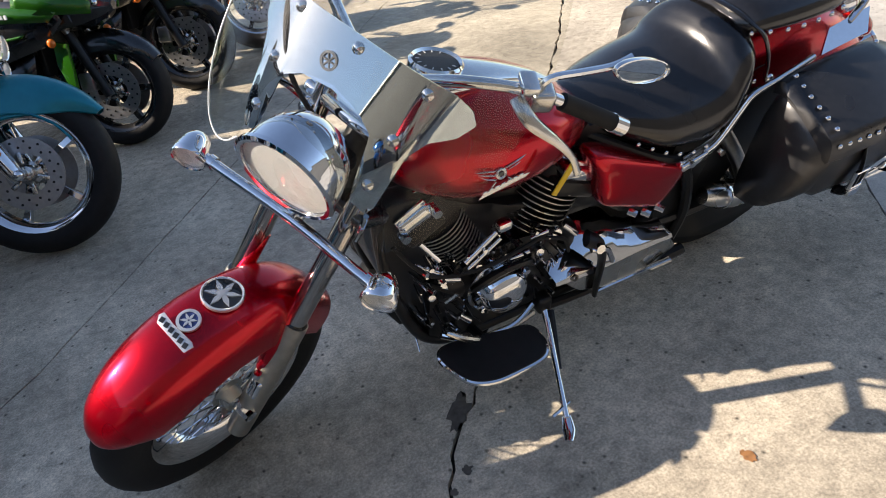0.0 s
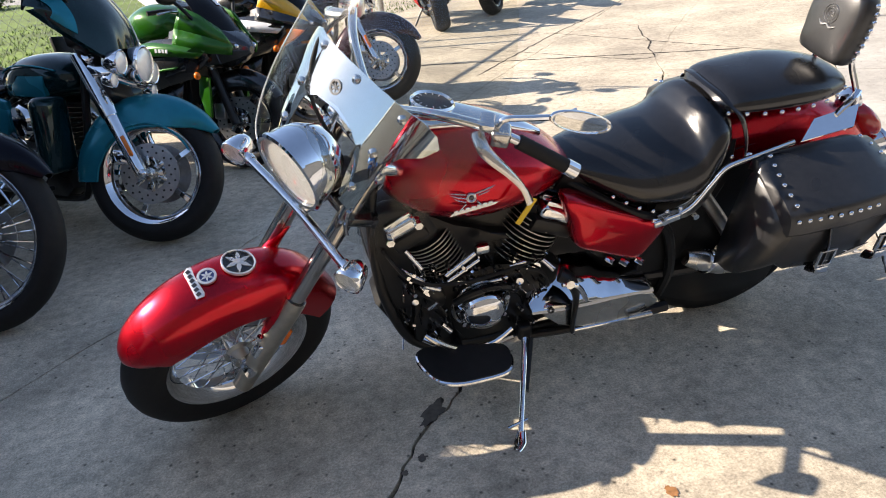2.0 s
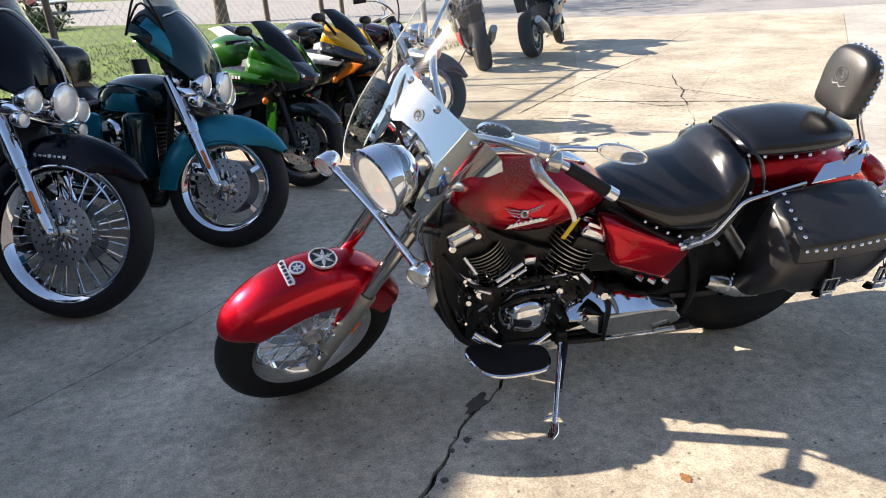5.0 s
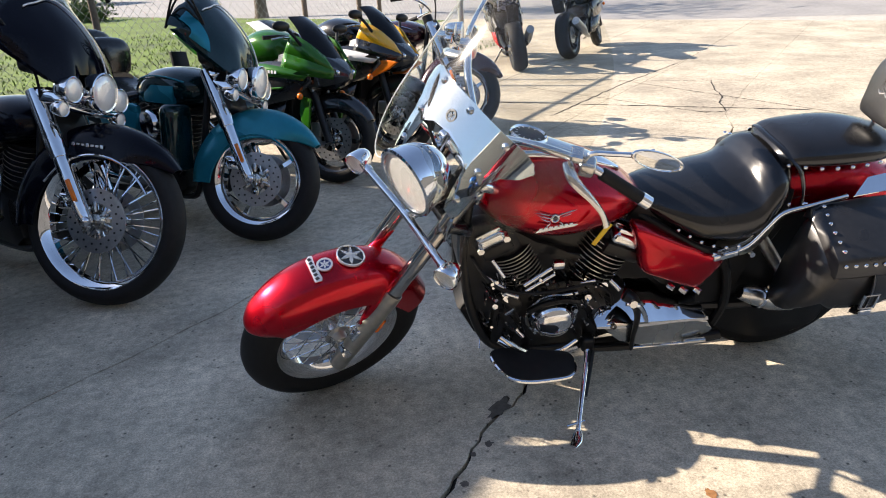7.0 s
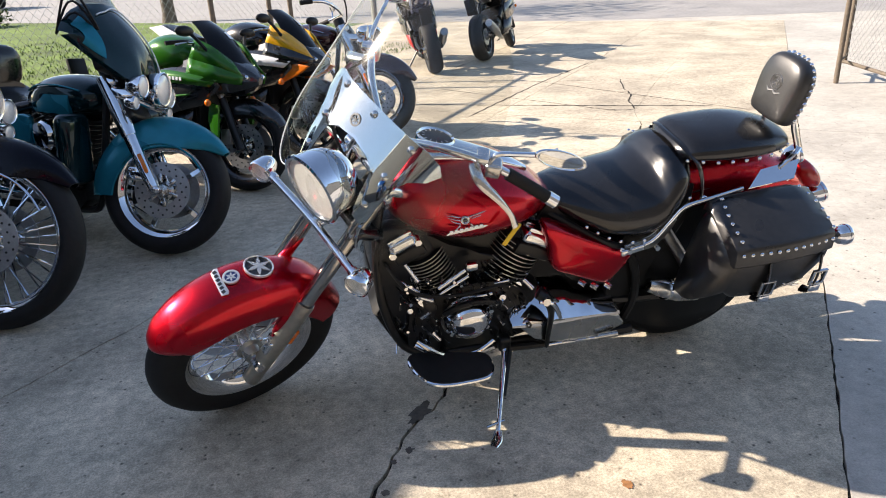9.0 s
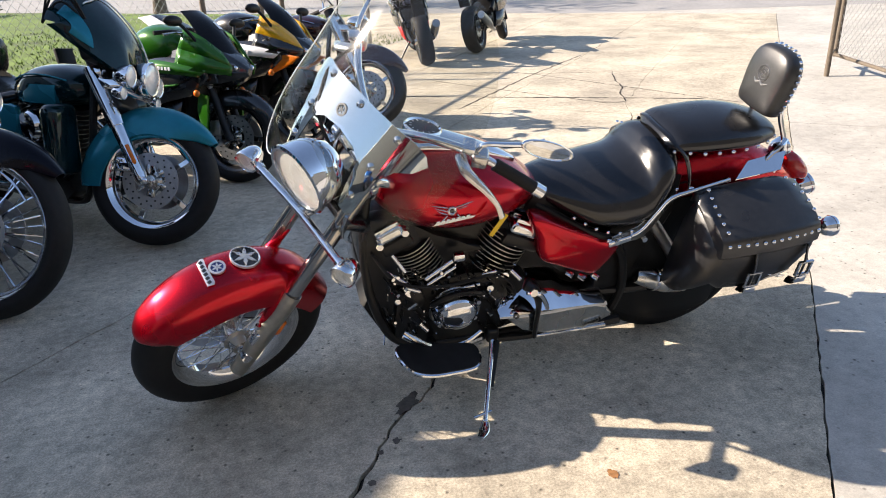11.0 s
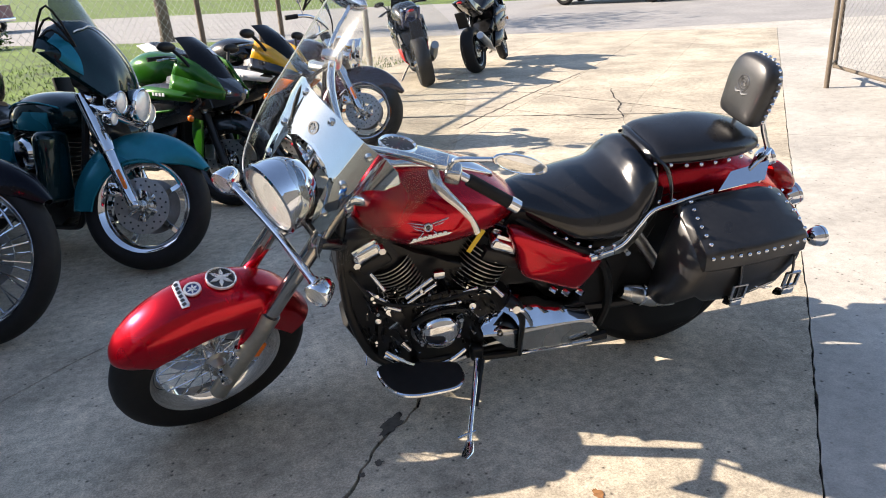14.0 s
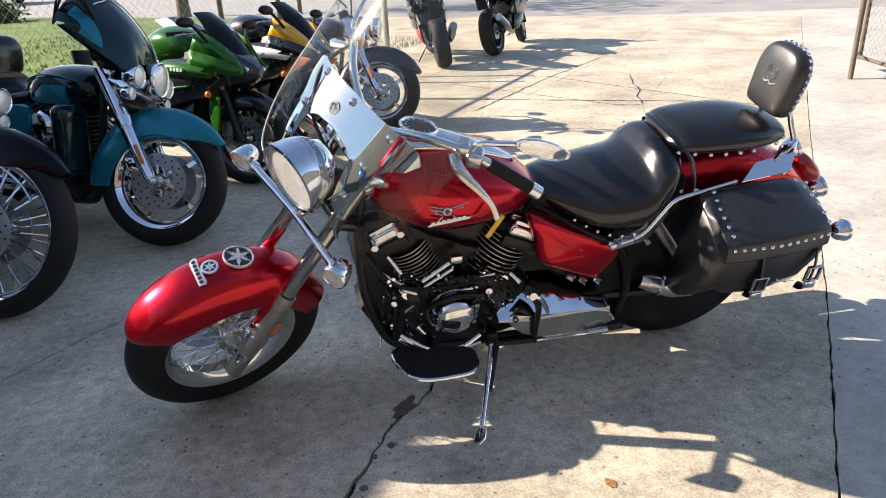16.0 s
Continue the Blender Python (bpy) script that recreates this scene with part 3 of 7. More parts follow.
def saddlebag(parent, s):
    """A leather pannier on the side s (-1: left)."""
    def X(x):
        return 0.692 + 0.82 * (x - 0.64)

    def P(x, y, z):
        return Vector((X(x), s * y, z))

    def ring(x, yi, yo, z0, z1, z2):
        # inner bottom, round the outside, to the inner top
        pts = [(yi, z0 + 0.01), (yi + 0.05, z0), (yo - 0.04, z0 - 0.005), (yo - 0.008, z0 + 0.03), (yo + 0.006, (z0 + z1) / 2), (yo, z1 - 0.015), (yo - 0.02, z1 + 0.005), ((yo + yi) / 2, (z1 + z2) / 2 + 0.012), (yi + 0.02, z2), (yi, z2 - 0.02)]
        return [Vector((X(x), s * p.x, p.y)) for p in smooth_path([(a, b, 0) for a, b in pts], 3, True)]
    body = part("saddlebag", loft([ring(0.640, 0.25, 0.36, 0.545, 0.655, 0.70), ring(0.652, 0.215, 0.392, 0.512, 0.678, 0.735), ring(0.70, 0.20, 0.404, 0.482, 0.692, 0.752), ring(0.85, 0.20, 0.412, 0.478, 0.700, 0.762), ring(1.0, 0.20, 0.408, 0.508, 0.708, 0.766), ring(1.07, 0.20, 0.392, 0.545, 0.700, 0.752), ring(1.092, 0.215, 0.365, 0.575, 0.68, 0.725)]), BAGLEATHER, parent, "black leather saddlebag with chrome studs and buckled straps")
    def lid_ring(x, yi, yo, z1, z2, drop):
        t = 0.008
        o = [(yi, z2), (yi + 0.03, z2 + t), ((yo + yi) / 2, (z1 + z2) / 2 + 0.012 + t), (yo - 0.016, z1 + 0.006 + t), (yo + 0.004, z1 - 0.01), (yo + 0.010, z1 - drop)]
        i = [(a - 0.006, b - 0.009) for a, b in o]
        path = [(p.x, p.y) for p in smooth_path([(a, b, 0) for a, b in o], 3)] + [(p.x, p.y) for p in smooth_path([(a, b, 0) for a, b in i[::-1]], 3)]
        return [Vector((X(x), s * a, b)) for a, b in path]
    lid = part("flap", loft([lid_ring(0.632, 0.21, 0.376, 0.668, 0.735, 0.03), lid_ring(0.648, 0.20, 0.398, 0.684, 0.752, 0.05), lid_ring(0.70, 0.198, 0.408, 0.694, 0.762, 0.055), lid_ring(0.85, 0.198, 0.416, 0.702, 0.772, 0.055), lid_ring(1.0, 0.198, 0.412, 0.710, 0.776, 0.055), lid_ring(1.078, 0.20, 0.396, 0.702, 0.762, 0.05), lid_ring(1.098, 0.21, 0.372, 0.688, 0.742, 0.03)]), BAGLEATHER, body)
    out = (0, s, 0.1)
    studs_along(lid, even([P(0.672, 0.408, 0.676), P(0.85, 0.423, 0.684), P(1.06, 0.408, 0.690)], 12), 0.0075, out)
    up = (0, s * 0.25, 1)
    studs_along(lid, even([P(0.668, 0.385, 0.716), P(0.672, 0.30, 0.745), P(0.69, 0.22, 0.768)], 6), 0.0075, up)
    studs_along(lid, even([P(1.072, 0.385, 0.720), P(1.07, 0.30, 0.752), P(1.04, 0.22, 0.776)], 6), 0.0075, up)
    # front flap that bulges ahead of the bag
    def gusset(pts):
        return [Vector(p) for p in smooth_path([P(*q) for q in pts], 4, True)]
    part("front_gusset", loft([gusset(((0.665, 0.215, 0.485), (0.66, 0.36, 0.490), (0.66, 0.400, 0.58), (0.665, 0.390, 0.675), (0.67, 0.22, 0.735))), gusset(((0.625, 0.215, 0.455), (0.62, 0.345, 0.465), (0.622, 0.388, 0.57), (0.635, 0.372, 0.672), (0.648, 0.22, 0.732))), gusset(((0.592, 0.215, 0.425), (0.588, 0.32, 0.440), (0.598, 0.358, 0.55), (0.615, 0.345, 0.655), (0.632, 0.22, 0.722))), gusset(((0.580, 0.215, 0.430), (0.576, 0.29, 0.450), (0.588, 0.318, 0.55), (0.605, 0.305, 0.640), (0.624, 0.22, 0.708)))]), BAGLEATHER, body, sharp=70)
    for x in (0.80, 1.03):
        strap = part("strap", tube([P(x, 0.415, 0.64), P(x, 0.428, 0.59), P(x, 0.428, 0.53), P(x, 0.415, 0.492), P(x, 0.385, 0.476)], 0.014, 8, 4, flat=0.3), BAGLEATHER, body)
        zc = 0.548 if x < 0.9 else 0.560
        part("buckle", tube([P(x - 0.027, 0.432, zc - 0.026), P(x + 0.027, 0.432, zc - 0.026), P(x + 0.027, 0.434, zc + 0.026), P(x - 0.027, 0.434, zc + 0.026)], 0.0065, 8, 1, True), CHROME, strap, "chrome buckle")
        part("buckle_tip", box(P(x, 0.434, zc - 0.045), (0.040, 0.010, 0.026), 0.004), CHROME, strap)
    # chrome ornament between the straps
    part("ornament", join(tube([P(0.86, 0.425, 0.535), P(0.91, 0.430, 0.552), P(0.97, 0.425, 0.560)], [0.002, 0.006, 0.001], 6), tube([P(0.875, 0.426, 0.552), P(0.92, 0.430, 0.542), P(0.96, 0.426, 0.535)], [0.001, 0.005, 0.001], 6)), CHROME, body, "small chrome wing ornament")
    return body


def v_cylinder(parent, foot, top, r=0.082, fins=11, low=0.24, span=0.70):
    foot, top = Vector(foot), Vector(top)
    way = top - foot
    L = way.length
    m = aim(way, foot)
    cyl = part("cylinder", lathe([(r * 0.84, 0), (r * 0.84, L)], 28, m), ENGINE, parent, "black finned engine cylinder")
    for i in range(fins):
        h = L * (low + span * i / (fins - 1))
        part("fin", lathe([(r * 0.72, h - 0.0035), (r * 1.03, h - 0.0028), (r * 1.03, h + 0.0022), (r * 0.72, h + 0.0028)], 28, m, True), ENGINE, cyl)
        part("fin_edge", lathe([(r * 1.02, h - 0.0018), (r * 1.055, h - 0.0014), (r * 1.055, h + 0.0010), (r * 1.02, h + 0.0014)], 28, m, True), FIN, cyl)
    return cyl


BADGE_DARK = material("tarnished_emblem", (0.22, 0.22, 0.22), 0.35, 0.8, vary=0.3)
FIN = material("machined_fin", (0.56, 0.54, 0.49), 0.30, 0.9, vary=0.2)


def red_cruiser(m):
    bike = thing("motorcycle", m, "candy red cruiser motorcycle with clear windscreen and studded black leather", "motorcycle")
    S = steered(TURNED)
    # wheels and mudguards
    wheel(bike, (FRONT_X, 0, 0.322), 0.323, 0.122, 0.207, S, "wire", CHROME, None, 40)
    wheel(bike, (0.81, 0, 0.325), 0.325, 0.165, 0.195, None, "wire", CHROME, None, 36, 0.07)
    guard = part("front_mudguard", strip_loft([(FRONT_X + (GUARD_R - q) * math.cos(radians(a)), 0.32 + (GUARD_R - q) * math.sin(radians(a))) for a, q in ((147.5, 0.015), (146.5, 0.008), (143, 0.003), (136, 0), (122, 0), (105, 0.001), (85, 0.002), (62, 0.002), (40, 0.002), (15, 0.002))], [0.018, 0.045, 0.068, 0.087, 0.099, 0.102, 0.102, 0.101, 0.098, 0.086], [0.02, 0.045, 0.072, 0.095, 0.112, 0.122, 0.126, 0.126, 0.122, 0.10]), RED, bike, "glossy candy red mudguard", S)
    def crown(deg, y, lift):
        a = radians(deg)
        r = GUARD_R + 0.002 + lift - 0.55 * y * y / 0.105
        at = Vector((FRONT_X + r * math.cos(a), y, 0.32 + r * math.sin(a)))
        n = Vector((math.cos(a), y * 3.2, math.sin(a))).normalized()
        ax = Vector((math.sin(a), 0, -math.cos(a)))
        ax = (ax - n * ax.dot(n)).normalized()
        by = n.cross(ax)
        return S @ Matrix.Translation(at) @ Matrix((ax, by, n)).transposed().to_4x4()
    # a large round badge, and a smaller ring on a slanted plate ahead of it
    m1, m2, m3 = crown(77, 0.004, 0.001), crown(91.5, -0.004, 0.0025), crown(97.5, -0.006, 0.0015)
    b1 = part("badge", lathe([(0.046, -0.004), (0.046, 0.003), (0.0435, 0.0045), (0.0405, 0.003), (0.0405, -0.004)], 36, m1, True), BADGE, guard, "round silver and black badge")
    part("badge_face", lathe([(0, 0.0015), (0.0407, 0.0015), (0.0407, -0.003), (0, -0.003)], 36, m1), BLACKPAINT, b1)
    for k in range(6):
        part("badge_ray", plate([(0.004, -0.0042), (0.020, -0.0062), (0.0385, 0), (0.020, 0.0062), (0.004, 0.0042)], 0.003, Matrix.Translation((0, 0, 0.0028)) @ Matrix.Rotation(radians(60 * k + 12), 4, "Z"), 0), BADGE, b1, m=m1)
        part("badge_ray", plate([(0.002, -0.0018), (0.009, -0.003), (0.0175, 0), (0.009, 0.003), (0.002, 0.0018)], 0.002, Matrix.Translation((0, 0, 0.003)) @ Matrix.Rotation(radians(60 * k + 12), 4, "Z"), 0), BADGE, b1, m=m2)
    part("badge_boss", lathe([(0.0, 0.001), (0.008, 0.001), (0.007, 0.005), (0, 0.0055)], 14), BADGE, b1, m=m1)
    b2 = part("badge", plate([(-0.013, -0.046), (0.008, -0.050), (0.013, -0.040), (0.011, 0.018), (0.015, 0.052), (0.004, 0.056), (-0.010, 0.044)], 0.004, m3, 0.001), BADGE, guard, "slanted silver badge with a ring")
    part("badge_bars", join(*[box((-0.002 + 0.0007 * k, -0.036 + 0.0155 * k, 0.0025), (0.0115, 0.0105, 0.002), 0.0005, 1, Matrix.Rotation(0.25, 3, "Z")) for k in range(6)]), BLACKPAINT, b2, m=m3)
    part("badge_ring", lathe([(0.0255, -0.003), (0.0255, 0.004), (0.019, 0.0045), (0.019, -0.003)], 28, m2, True), BADGE, b2)
    part("badge_face", lathe([(0, 0.002), (0.0195, 0.002), (0.0195, -0.003), (0, -0.003)], 24, m2), BLUEPAINT, b2)
    rear = part("rear_mudguard", strip_loft([(0.44, 0.62), (0.50, 0.755), (0.62, 0.815), (0.80, 0.838), (0.98, 0.815), (1.13, 0.745), (1.25, 0.63), (1.315, 0.50)], [0.10, 0.11, 0.115, 0.118, 0.118, 0.115, 0.11, 0.10], [0.10, 0.13, 0.15, 0.16, 0.16, 0.15, 0.13, 0.10]), RED, bike, "glossy candy red rear mudguard")
    tail = bullet_lamp("tail_lamp", bike, (1.335, -0.01, 0.585), (0.95, 0, 0.3), 0.042, 0.06, None, REDLENS)
    part("tail_bar", tube([(1.20, -0.24, 0.56), (1.27, -0.12, 0.565), (1.29, 0, 0.57), (1.27, 0.12, 0.565), (1.20, 0.24, 0.56)], 0.009, 8), CHROME, bike)
    for y in (-0.25, 0.25):
        bullet_lamp("rear_indicator", bike, (1.262, y, 0.562), (1, 0, 0), 0.036, 0.046, None, REDLENS, "chrome rear indicator with a red lens")
    part("plate_bracket", box((1.345, 0, 0.44), (0.012, 0.17, 0.10), 0.003), PLASTIC, bike)
    bullet_lamp("brake_lamp", bike, (1.165, -0.01, 0.765), (1, 0, 0.3), 0.036, 0.05, None, REDLENS)
    part("tail_lens", ovals([(1.20, 0.03, 0.66, 0.72), (1.23, 0.055, 0.63, 0.73), (1.27, 0.06, 0.62, 0.70), (1.30, 0.035, 0.62, 0.66)], 2.3, 20, 3), REDLENS, bike, "red tail lens")
    # fork
    for y in (-0.096, 0.096):
        leg = part("fork_leg", tube([fk(0.262, y, 0.058), fk(0.268, y, 0.058), fk(0.42, y, 0.056), fk(0.60, y, 0.052), fk(0.610, y, 0.052)], [0.026, 0.029, 0.0325, 0.0335, 0.031], 20, 3), FORKMETAL, bike, "cast metal fork leg", S)
        part("fork_tube", rod(fk(0.605, y, 0.052), fk(1.13, y, 0.050), 0.0255, 20), DARKCHROME, leg, m=S)
        part("dust_seal", rod(fk(0.606, y, 0.052), fk(0.618, y, 0.052), 0.0300, 20), BLACKPAINT, leg, m=S)
        part("fork_cap", rod(fk(1.13, y, 0.050), fk(1.15, y, 0.050), 0.024, 12), CHROME, leg, m=S)
        part("axle_nut", rod(Vector((FRONT_X, y * 1.32, 0.322)), Vector((FRONT_X, y * 0.8, 0.322)), 0.016, 6), CHROME, leg, m=S)
        # red tapered bar beside each leg, up from the mudguard
        part("fork_bar", tube([fk(0.47, y * 0.90, 0.070), fk(0.55, y * 0.90, 0.080), fk(0.66, y * 0.86, 0.060), fk(0.74, y * 0.84, 0.045)], [0.018, 0.020, 0.017, 0.012], 10), RED, leg, "red tapered bar beside the fork leg", S)
        part("clamp", box((0, 0, 0), (0.020, 0.034, 0.052), 0.008, 3), CHROME, leg, m=S @ Matrix.Translation(fk(0.415, y * 1.02, 0.082)) @ Matrix.Rotation(RAKE, 4, "Y"))
        part("clamp_bolt", rod(fk(0.455, y * 1.0, 0.094), fk(0.470, y * 1.0, 0.098), 0.010, 8), CHROME, leg, m=S)
    # brake disc and caliper beside the wheel, on the far side
    disc_m = S @ Matrix.Translation((FRONT_X, 0.072, 0.322)) @ ACROSS
    disc = part("brake_disc", lathe([(0.085, -0.0025), (0.149, -0.0025), (0.149, 0.0025), (0.085, 0.0025)], 44, disc_m, True), STEEL, bike, "drilled steel brake disc")
    for k in range(5):
        part("disc_carrier", plate([(0.03, -0.010), (0.092, -0.013), (0.092, 0.013), (0.03, 0.010)], 0.006, Matrix.Rotation(2 * math.pi * k / 5, 4, "Z"), 0.002), SATIN, disc, m=disc_m)
    part("reflector", box((0, 0, 0), (0.022, 0.012, 0.058), 0.004), AMBER, bike, "amber side reflector", S @ Matrix.Translation(fk(0.46, -0.100, 0.008)) @ Matrix.Rotation(RAKE, 4, "Y"))
    for s0, d0 in ((0.93, 0.02), (1.10, 0.02)):
        part("fork_yoke", box((0, 0, 0), (0.105, 0.28, 0.032), 0.012, 3), BLACKPAINT if s0 < 1 else CHROME, bike, m=S @ Matrix.Translation(fk(s0, 0, d0)) @ Matrix.Rotation(RAKE, 4, "Y"))
    part("headstock", rod(fk(0.92, 0, 0), fk(1.12, 0, 0), 0.036, 20), ENGINE, bike)
    # lamps and bars sit a little further round in their clamps
    S = steered(BARS_TURNED)
    head = bullet_lamp("headlamp", bike, Vector((-0.590, 0, 0.953)), (-1, -0.10, -0.10), 0.106, 0.135, S, label="large round chrome headlamp", bowl=True)
    part("headlamp_bracket", box((0, 0, 0), (0.12, 0.06, 0.05), 0.012), ENGINE, bike, m=S @ Matrix.Translation((-0.46, 0, 0.85)))
    bar = part("lamp_bar", tube([(-0.587, -0.262, 0.797), (-0.587, -0.2, 0.797), (-0.578, 0, 0.795), (-0.587, 0.2, 0.800), (-0.590, 0.262, 0.803)], 0.0125, 12), CHROME, bike, "chrome lamp bar", S)
    for y in (-0.256, 0.256):
        bullet_lamp("indicator", bike, Vector((-0.606, y, 0.80)), (-1, -0.42, 0.0), 0.037, 0.062, S, label="small round chrome lamp with clear lens", bowl=True)
        part("collar", rod((-0.586, y * 0.86, 0.798), (-0.586, y * 0.80, 0.798), 0.0165, 12), CHROME, bar, m=S)
    part("bar_stem", tube([(-0.575, 0, 0.79), (-0.50, 0, 0.80), (-0.42, 0, 0.82)], 0.02, 10), CHROME, bike, m=S)
    SS = steered(BARS_TURNED - 1.0) @ Matrix.Translation(Vector((0, 0.018, 0)) + FORK_UP * 0.012)
    # windscreen
    top = [(0, 1.67), (0.16, 1.655), (0.215, 1.625), (0.26, 1.58), (0.30, 1.50), (0.327, 1.40), (0.34, 1.27)]
    low = [(0, 1.165), (0.07, 1.15), (0.105, 1.11), (0.122, 1.03), (0.14, 0.955), (0.175, 0.92), (0.215, 0.912), (0.26, 0.935), (0.305, 1.0), (0.333, 1.10), (0.34, 1.24)]
    def sweep(y, s):
        return 0.172 - 0.92 * y * y - 1.6 * max(0.0, abs(y) - 0.12) ** 2 - 0.8 * max(0.0, 1.125 - s) ** 2 - 0.06 * max(0.0, 1.125 - s) - 0.0875 * (min(s, 1.3) - 1.2) + 0.04 * max(0, s - 1.3)
    def outer(y, s):
        lower = max(0.0, 1.125 - s)
        return 0.202 - 0.92 * y * y - 1.6 * max(0.0, abs(y) - 0.2) ** 2 - 0.8 * lower ** 2 - 0.06 * lower - 0.0875 * (min(s, 1.2) - 1.2) - 0.056 * max(0.0, s - 1.2) - 0.06 * (((s - 1.42) ** 2 - 0.0484) if s > 1.2 else 0.0)
    SC = SS @ Matrix.Translation((0, 0.010, 0))
    screen = part("windscreen", screen_sheet(top, low, outer), CLEAR, bike, "clear curved windscreen", SC)
    screen.visible_shadow = False
    # pale strip along one screen edge, its glint put into the colour
    rim_pts = [fk(s0, y, outer(y, s0) - 0.002) for s0, y in [(s0, y) for y, s0 in top[1:]] + [(s0, y) for y, s0 in low[:3:-1]]]
    part("screen_edge", tube(rim_pts, 0.0020, 6, 4), EDGEGLINT, screen, "pale strip on the screen edge, coloured as its glint", SC)
    mount = part("screen_plate", screen_sheet([(0, 1.272), (0.20, 1.268), (0.235, 1.255), (0.25, 1.235)], [(0, 1.160), (0.07, 1.150), (0.108, 1.125), (0.118, 1.02), (0.124, 0.985), (0.16, 0.975), (0.172, 1.0), (0.180, 1.12), (0.20, 1.165), (0.235, 1.195), (0.25, 1.228)], lambda y, s: sweep(y, s) + 0.0065, 0.003, 101), POLISHED, bike, "polished chrome mounting plate with bolts and emblem", SS)
    for s0, y in ((1.25, 0.14), (1.25, -0.01), (1.245, -0.16), (1.14, -0.147), (1.036, -0.143), (1.14, 0.147), (1.036, 0.143)):
        part("bolt", lathe([(0.012, -0.006), (0.012, 0.003), (0.007, 0.008), (0, 0.009)], 12, SS @ aim(FORK_AHEAD + Vector((0, 1.2 * y, 0)), fk(s0, y, sweep(y, s0) + 0.0065))), CHROME, mount)
    em = SS @ aim(FORK_AHEAD, fk(1.20, 0.03, sweep(0.03, 1.2) + 0.0065))
    part("plate_emblem", lathe([(0.014, -0.002), (0.019, -0.002), (0.019, 0.0025), (0.014, 0.0025)], 20, em, True), BADGE_DARK, mount, "round emblem ring")
    part("plate_emblem", join(*[box((0, 0, 0.0005), (0.028, 0.004, 0.003), 0.001, 1, Matrix.Rotation(radians(60 * k), 3, "Z")) for k in range(3)]), BADGE_DARK, mount, m=em)
    for y in (-0.148, 0.148):
        arm = part("bracket_arm", tube([fk(1.10, y, 0.145), fk(1.08, y * 0.9, 0.09), fk(1.06, y * 0.75, 0.05)], 0.009, 8), CHROME, bike, "chrome screen bracket", SS)
        part("strut", tube([fk(0.99, y, 0.158), fk(0.94, y * 0.97, 0.13), fk(0.89, y * 0.85, 0.075)], 0.006, 8), CHROME, arm, m=S)
        part("bracket_clamp", box((0, 0, 0), (0.035, 0.03, 0.05), 0.008, 2), CHROME, arm, m=S @ Matrix.Translation(fk(1.06, y * 0.75, 0.055)))
    # handlebar, levers, mirrors
    lean_back = Matrix.Rotation(radians(-LEAN_LEFT), 3, "X")
    for s in (-1, 1):
        hb = part("handlebar", tube([(-0.325, 0, 1.055), (-0.32, s * 0.06, 1.06), (-0.28, s * 0.16, 1.10), (-0.215, s * 0.25, 1.10), (-0.16, s * 0.315, 1.075), (-0.06, s * 0.425, 1.01)], 0.0125, 12), CHROME, bike, m=S)
        part("grip", tube([(-0.155, s * 0.32, 1.072), (-0.11, s * 0.37, 1.043), (-0.068, s * 0.417, 1.015)], 0.0185, 14, 4), RUBBER, hb, "black rubber grip", S)
        part("bar_end", rod((-0.070, s * 0.415, 1.016), (-0.050, s * 0.437, 1.003), 0.0205, 14), CHROME, hb, m=S)
        part("switch_box", box((0, 0, 0), (0.052, 0.05, 0.05), 0.012, 3), SATIN, hb, m=S @ Matrix.Translation((-0.185, s * 0.285, 1.082)) @ Matrix.Rotation(radians(-s * 45), 4, "Z"))
        part("master_cap", box((0, 0, 0), (0.05, 0.035, 0.02), 0.006), CHROME, hb, m=S @ Matrix.Translation((-0.215, s * 0.262, 1.125)) @ Matrix.Rotation(radians(-s * 45), 4, "Z"))
        part("lever", tube([(-0.235, s * 0.255, 1.095), (-0.245, s * 0.30, 1.075), (-0.215, s * 0.36, 1.035), (-0.190, s * 0.395, 0.995), (-0.178, s * 0.418, 0.955)], [0.017, 0.018, 0.011, 0.009, 0.012], 10, flat=0.6), SATIN, hb, "polished hand lever", S)
        if s < 0:
            flat_way = lean_back @ Vector((0.12, -0.92, -0.36))
            long_way = lean_back @ Vector((0.90, 0.30, -0.36))
        else:
            flat_way, long_way = Vector((0.8, 0.45, -0.2)), Vector((-0.45, 0.85, 0.0))
        n0 = flat_way.normalized()
        u0 = (long_way - n0 * long_way.dot(n0)).normalized()
        mm = Matrix.Translation(S @ Vector((-0.075 if s < 0 else -0.045, s * 0.415, 1.172))) @ Matrix((u0, n0.cross(u0), n0)).transposed().to_4x4()
        mir = part("mirror", lathe([(0, -0.30), (0.45, -0.27), (0.80, -0.17), (0.97, -0.04), (1.0, 0.04), (0.98, 0.12), (0.92, 0.14), (0.86, 0.10), (0.85, 0.03)], 36, Matrix.Diagonal((0.096, 0.027, 0.055, 1))), CHROME, bike, "oval chrome rear-view mirror", mm)
        part("mirror_glass", lathe([(0.87, 0.06), (0.5, 0.075), (0, 0.08)], 36, Matrix.Diagonal((0.096, 0.027, 0.055, 1))), MIRROR, mir, m=mm)
        part("mirror_stem", tube([(-0.20, s * 0.28, 1.10), (-0.19, s * 0.29, 1.14), (-0.14, s * 0.33, 1.15), (-0.09, s * 0.365, 1.155), (-0.055, s * 0.385, 1.17)], 0.0075, 8), CHROME, mir, m=S)
    part("cable", tube([(-0.23, 0.26, 1.09), (-0.36, 0.2, 1.10), (-0.44, 0.12, 1.02), (-0.41, 0.05, 0.88)], 0.0055, 8), RUBBER, bike, "black control cable", S)
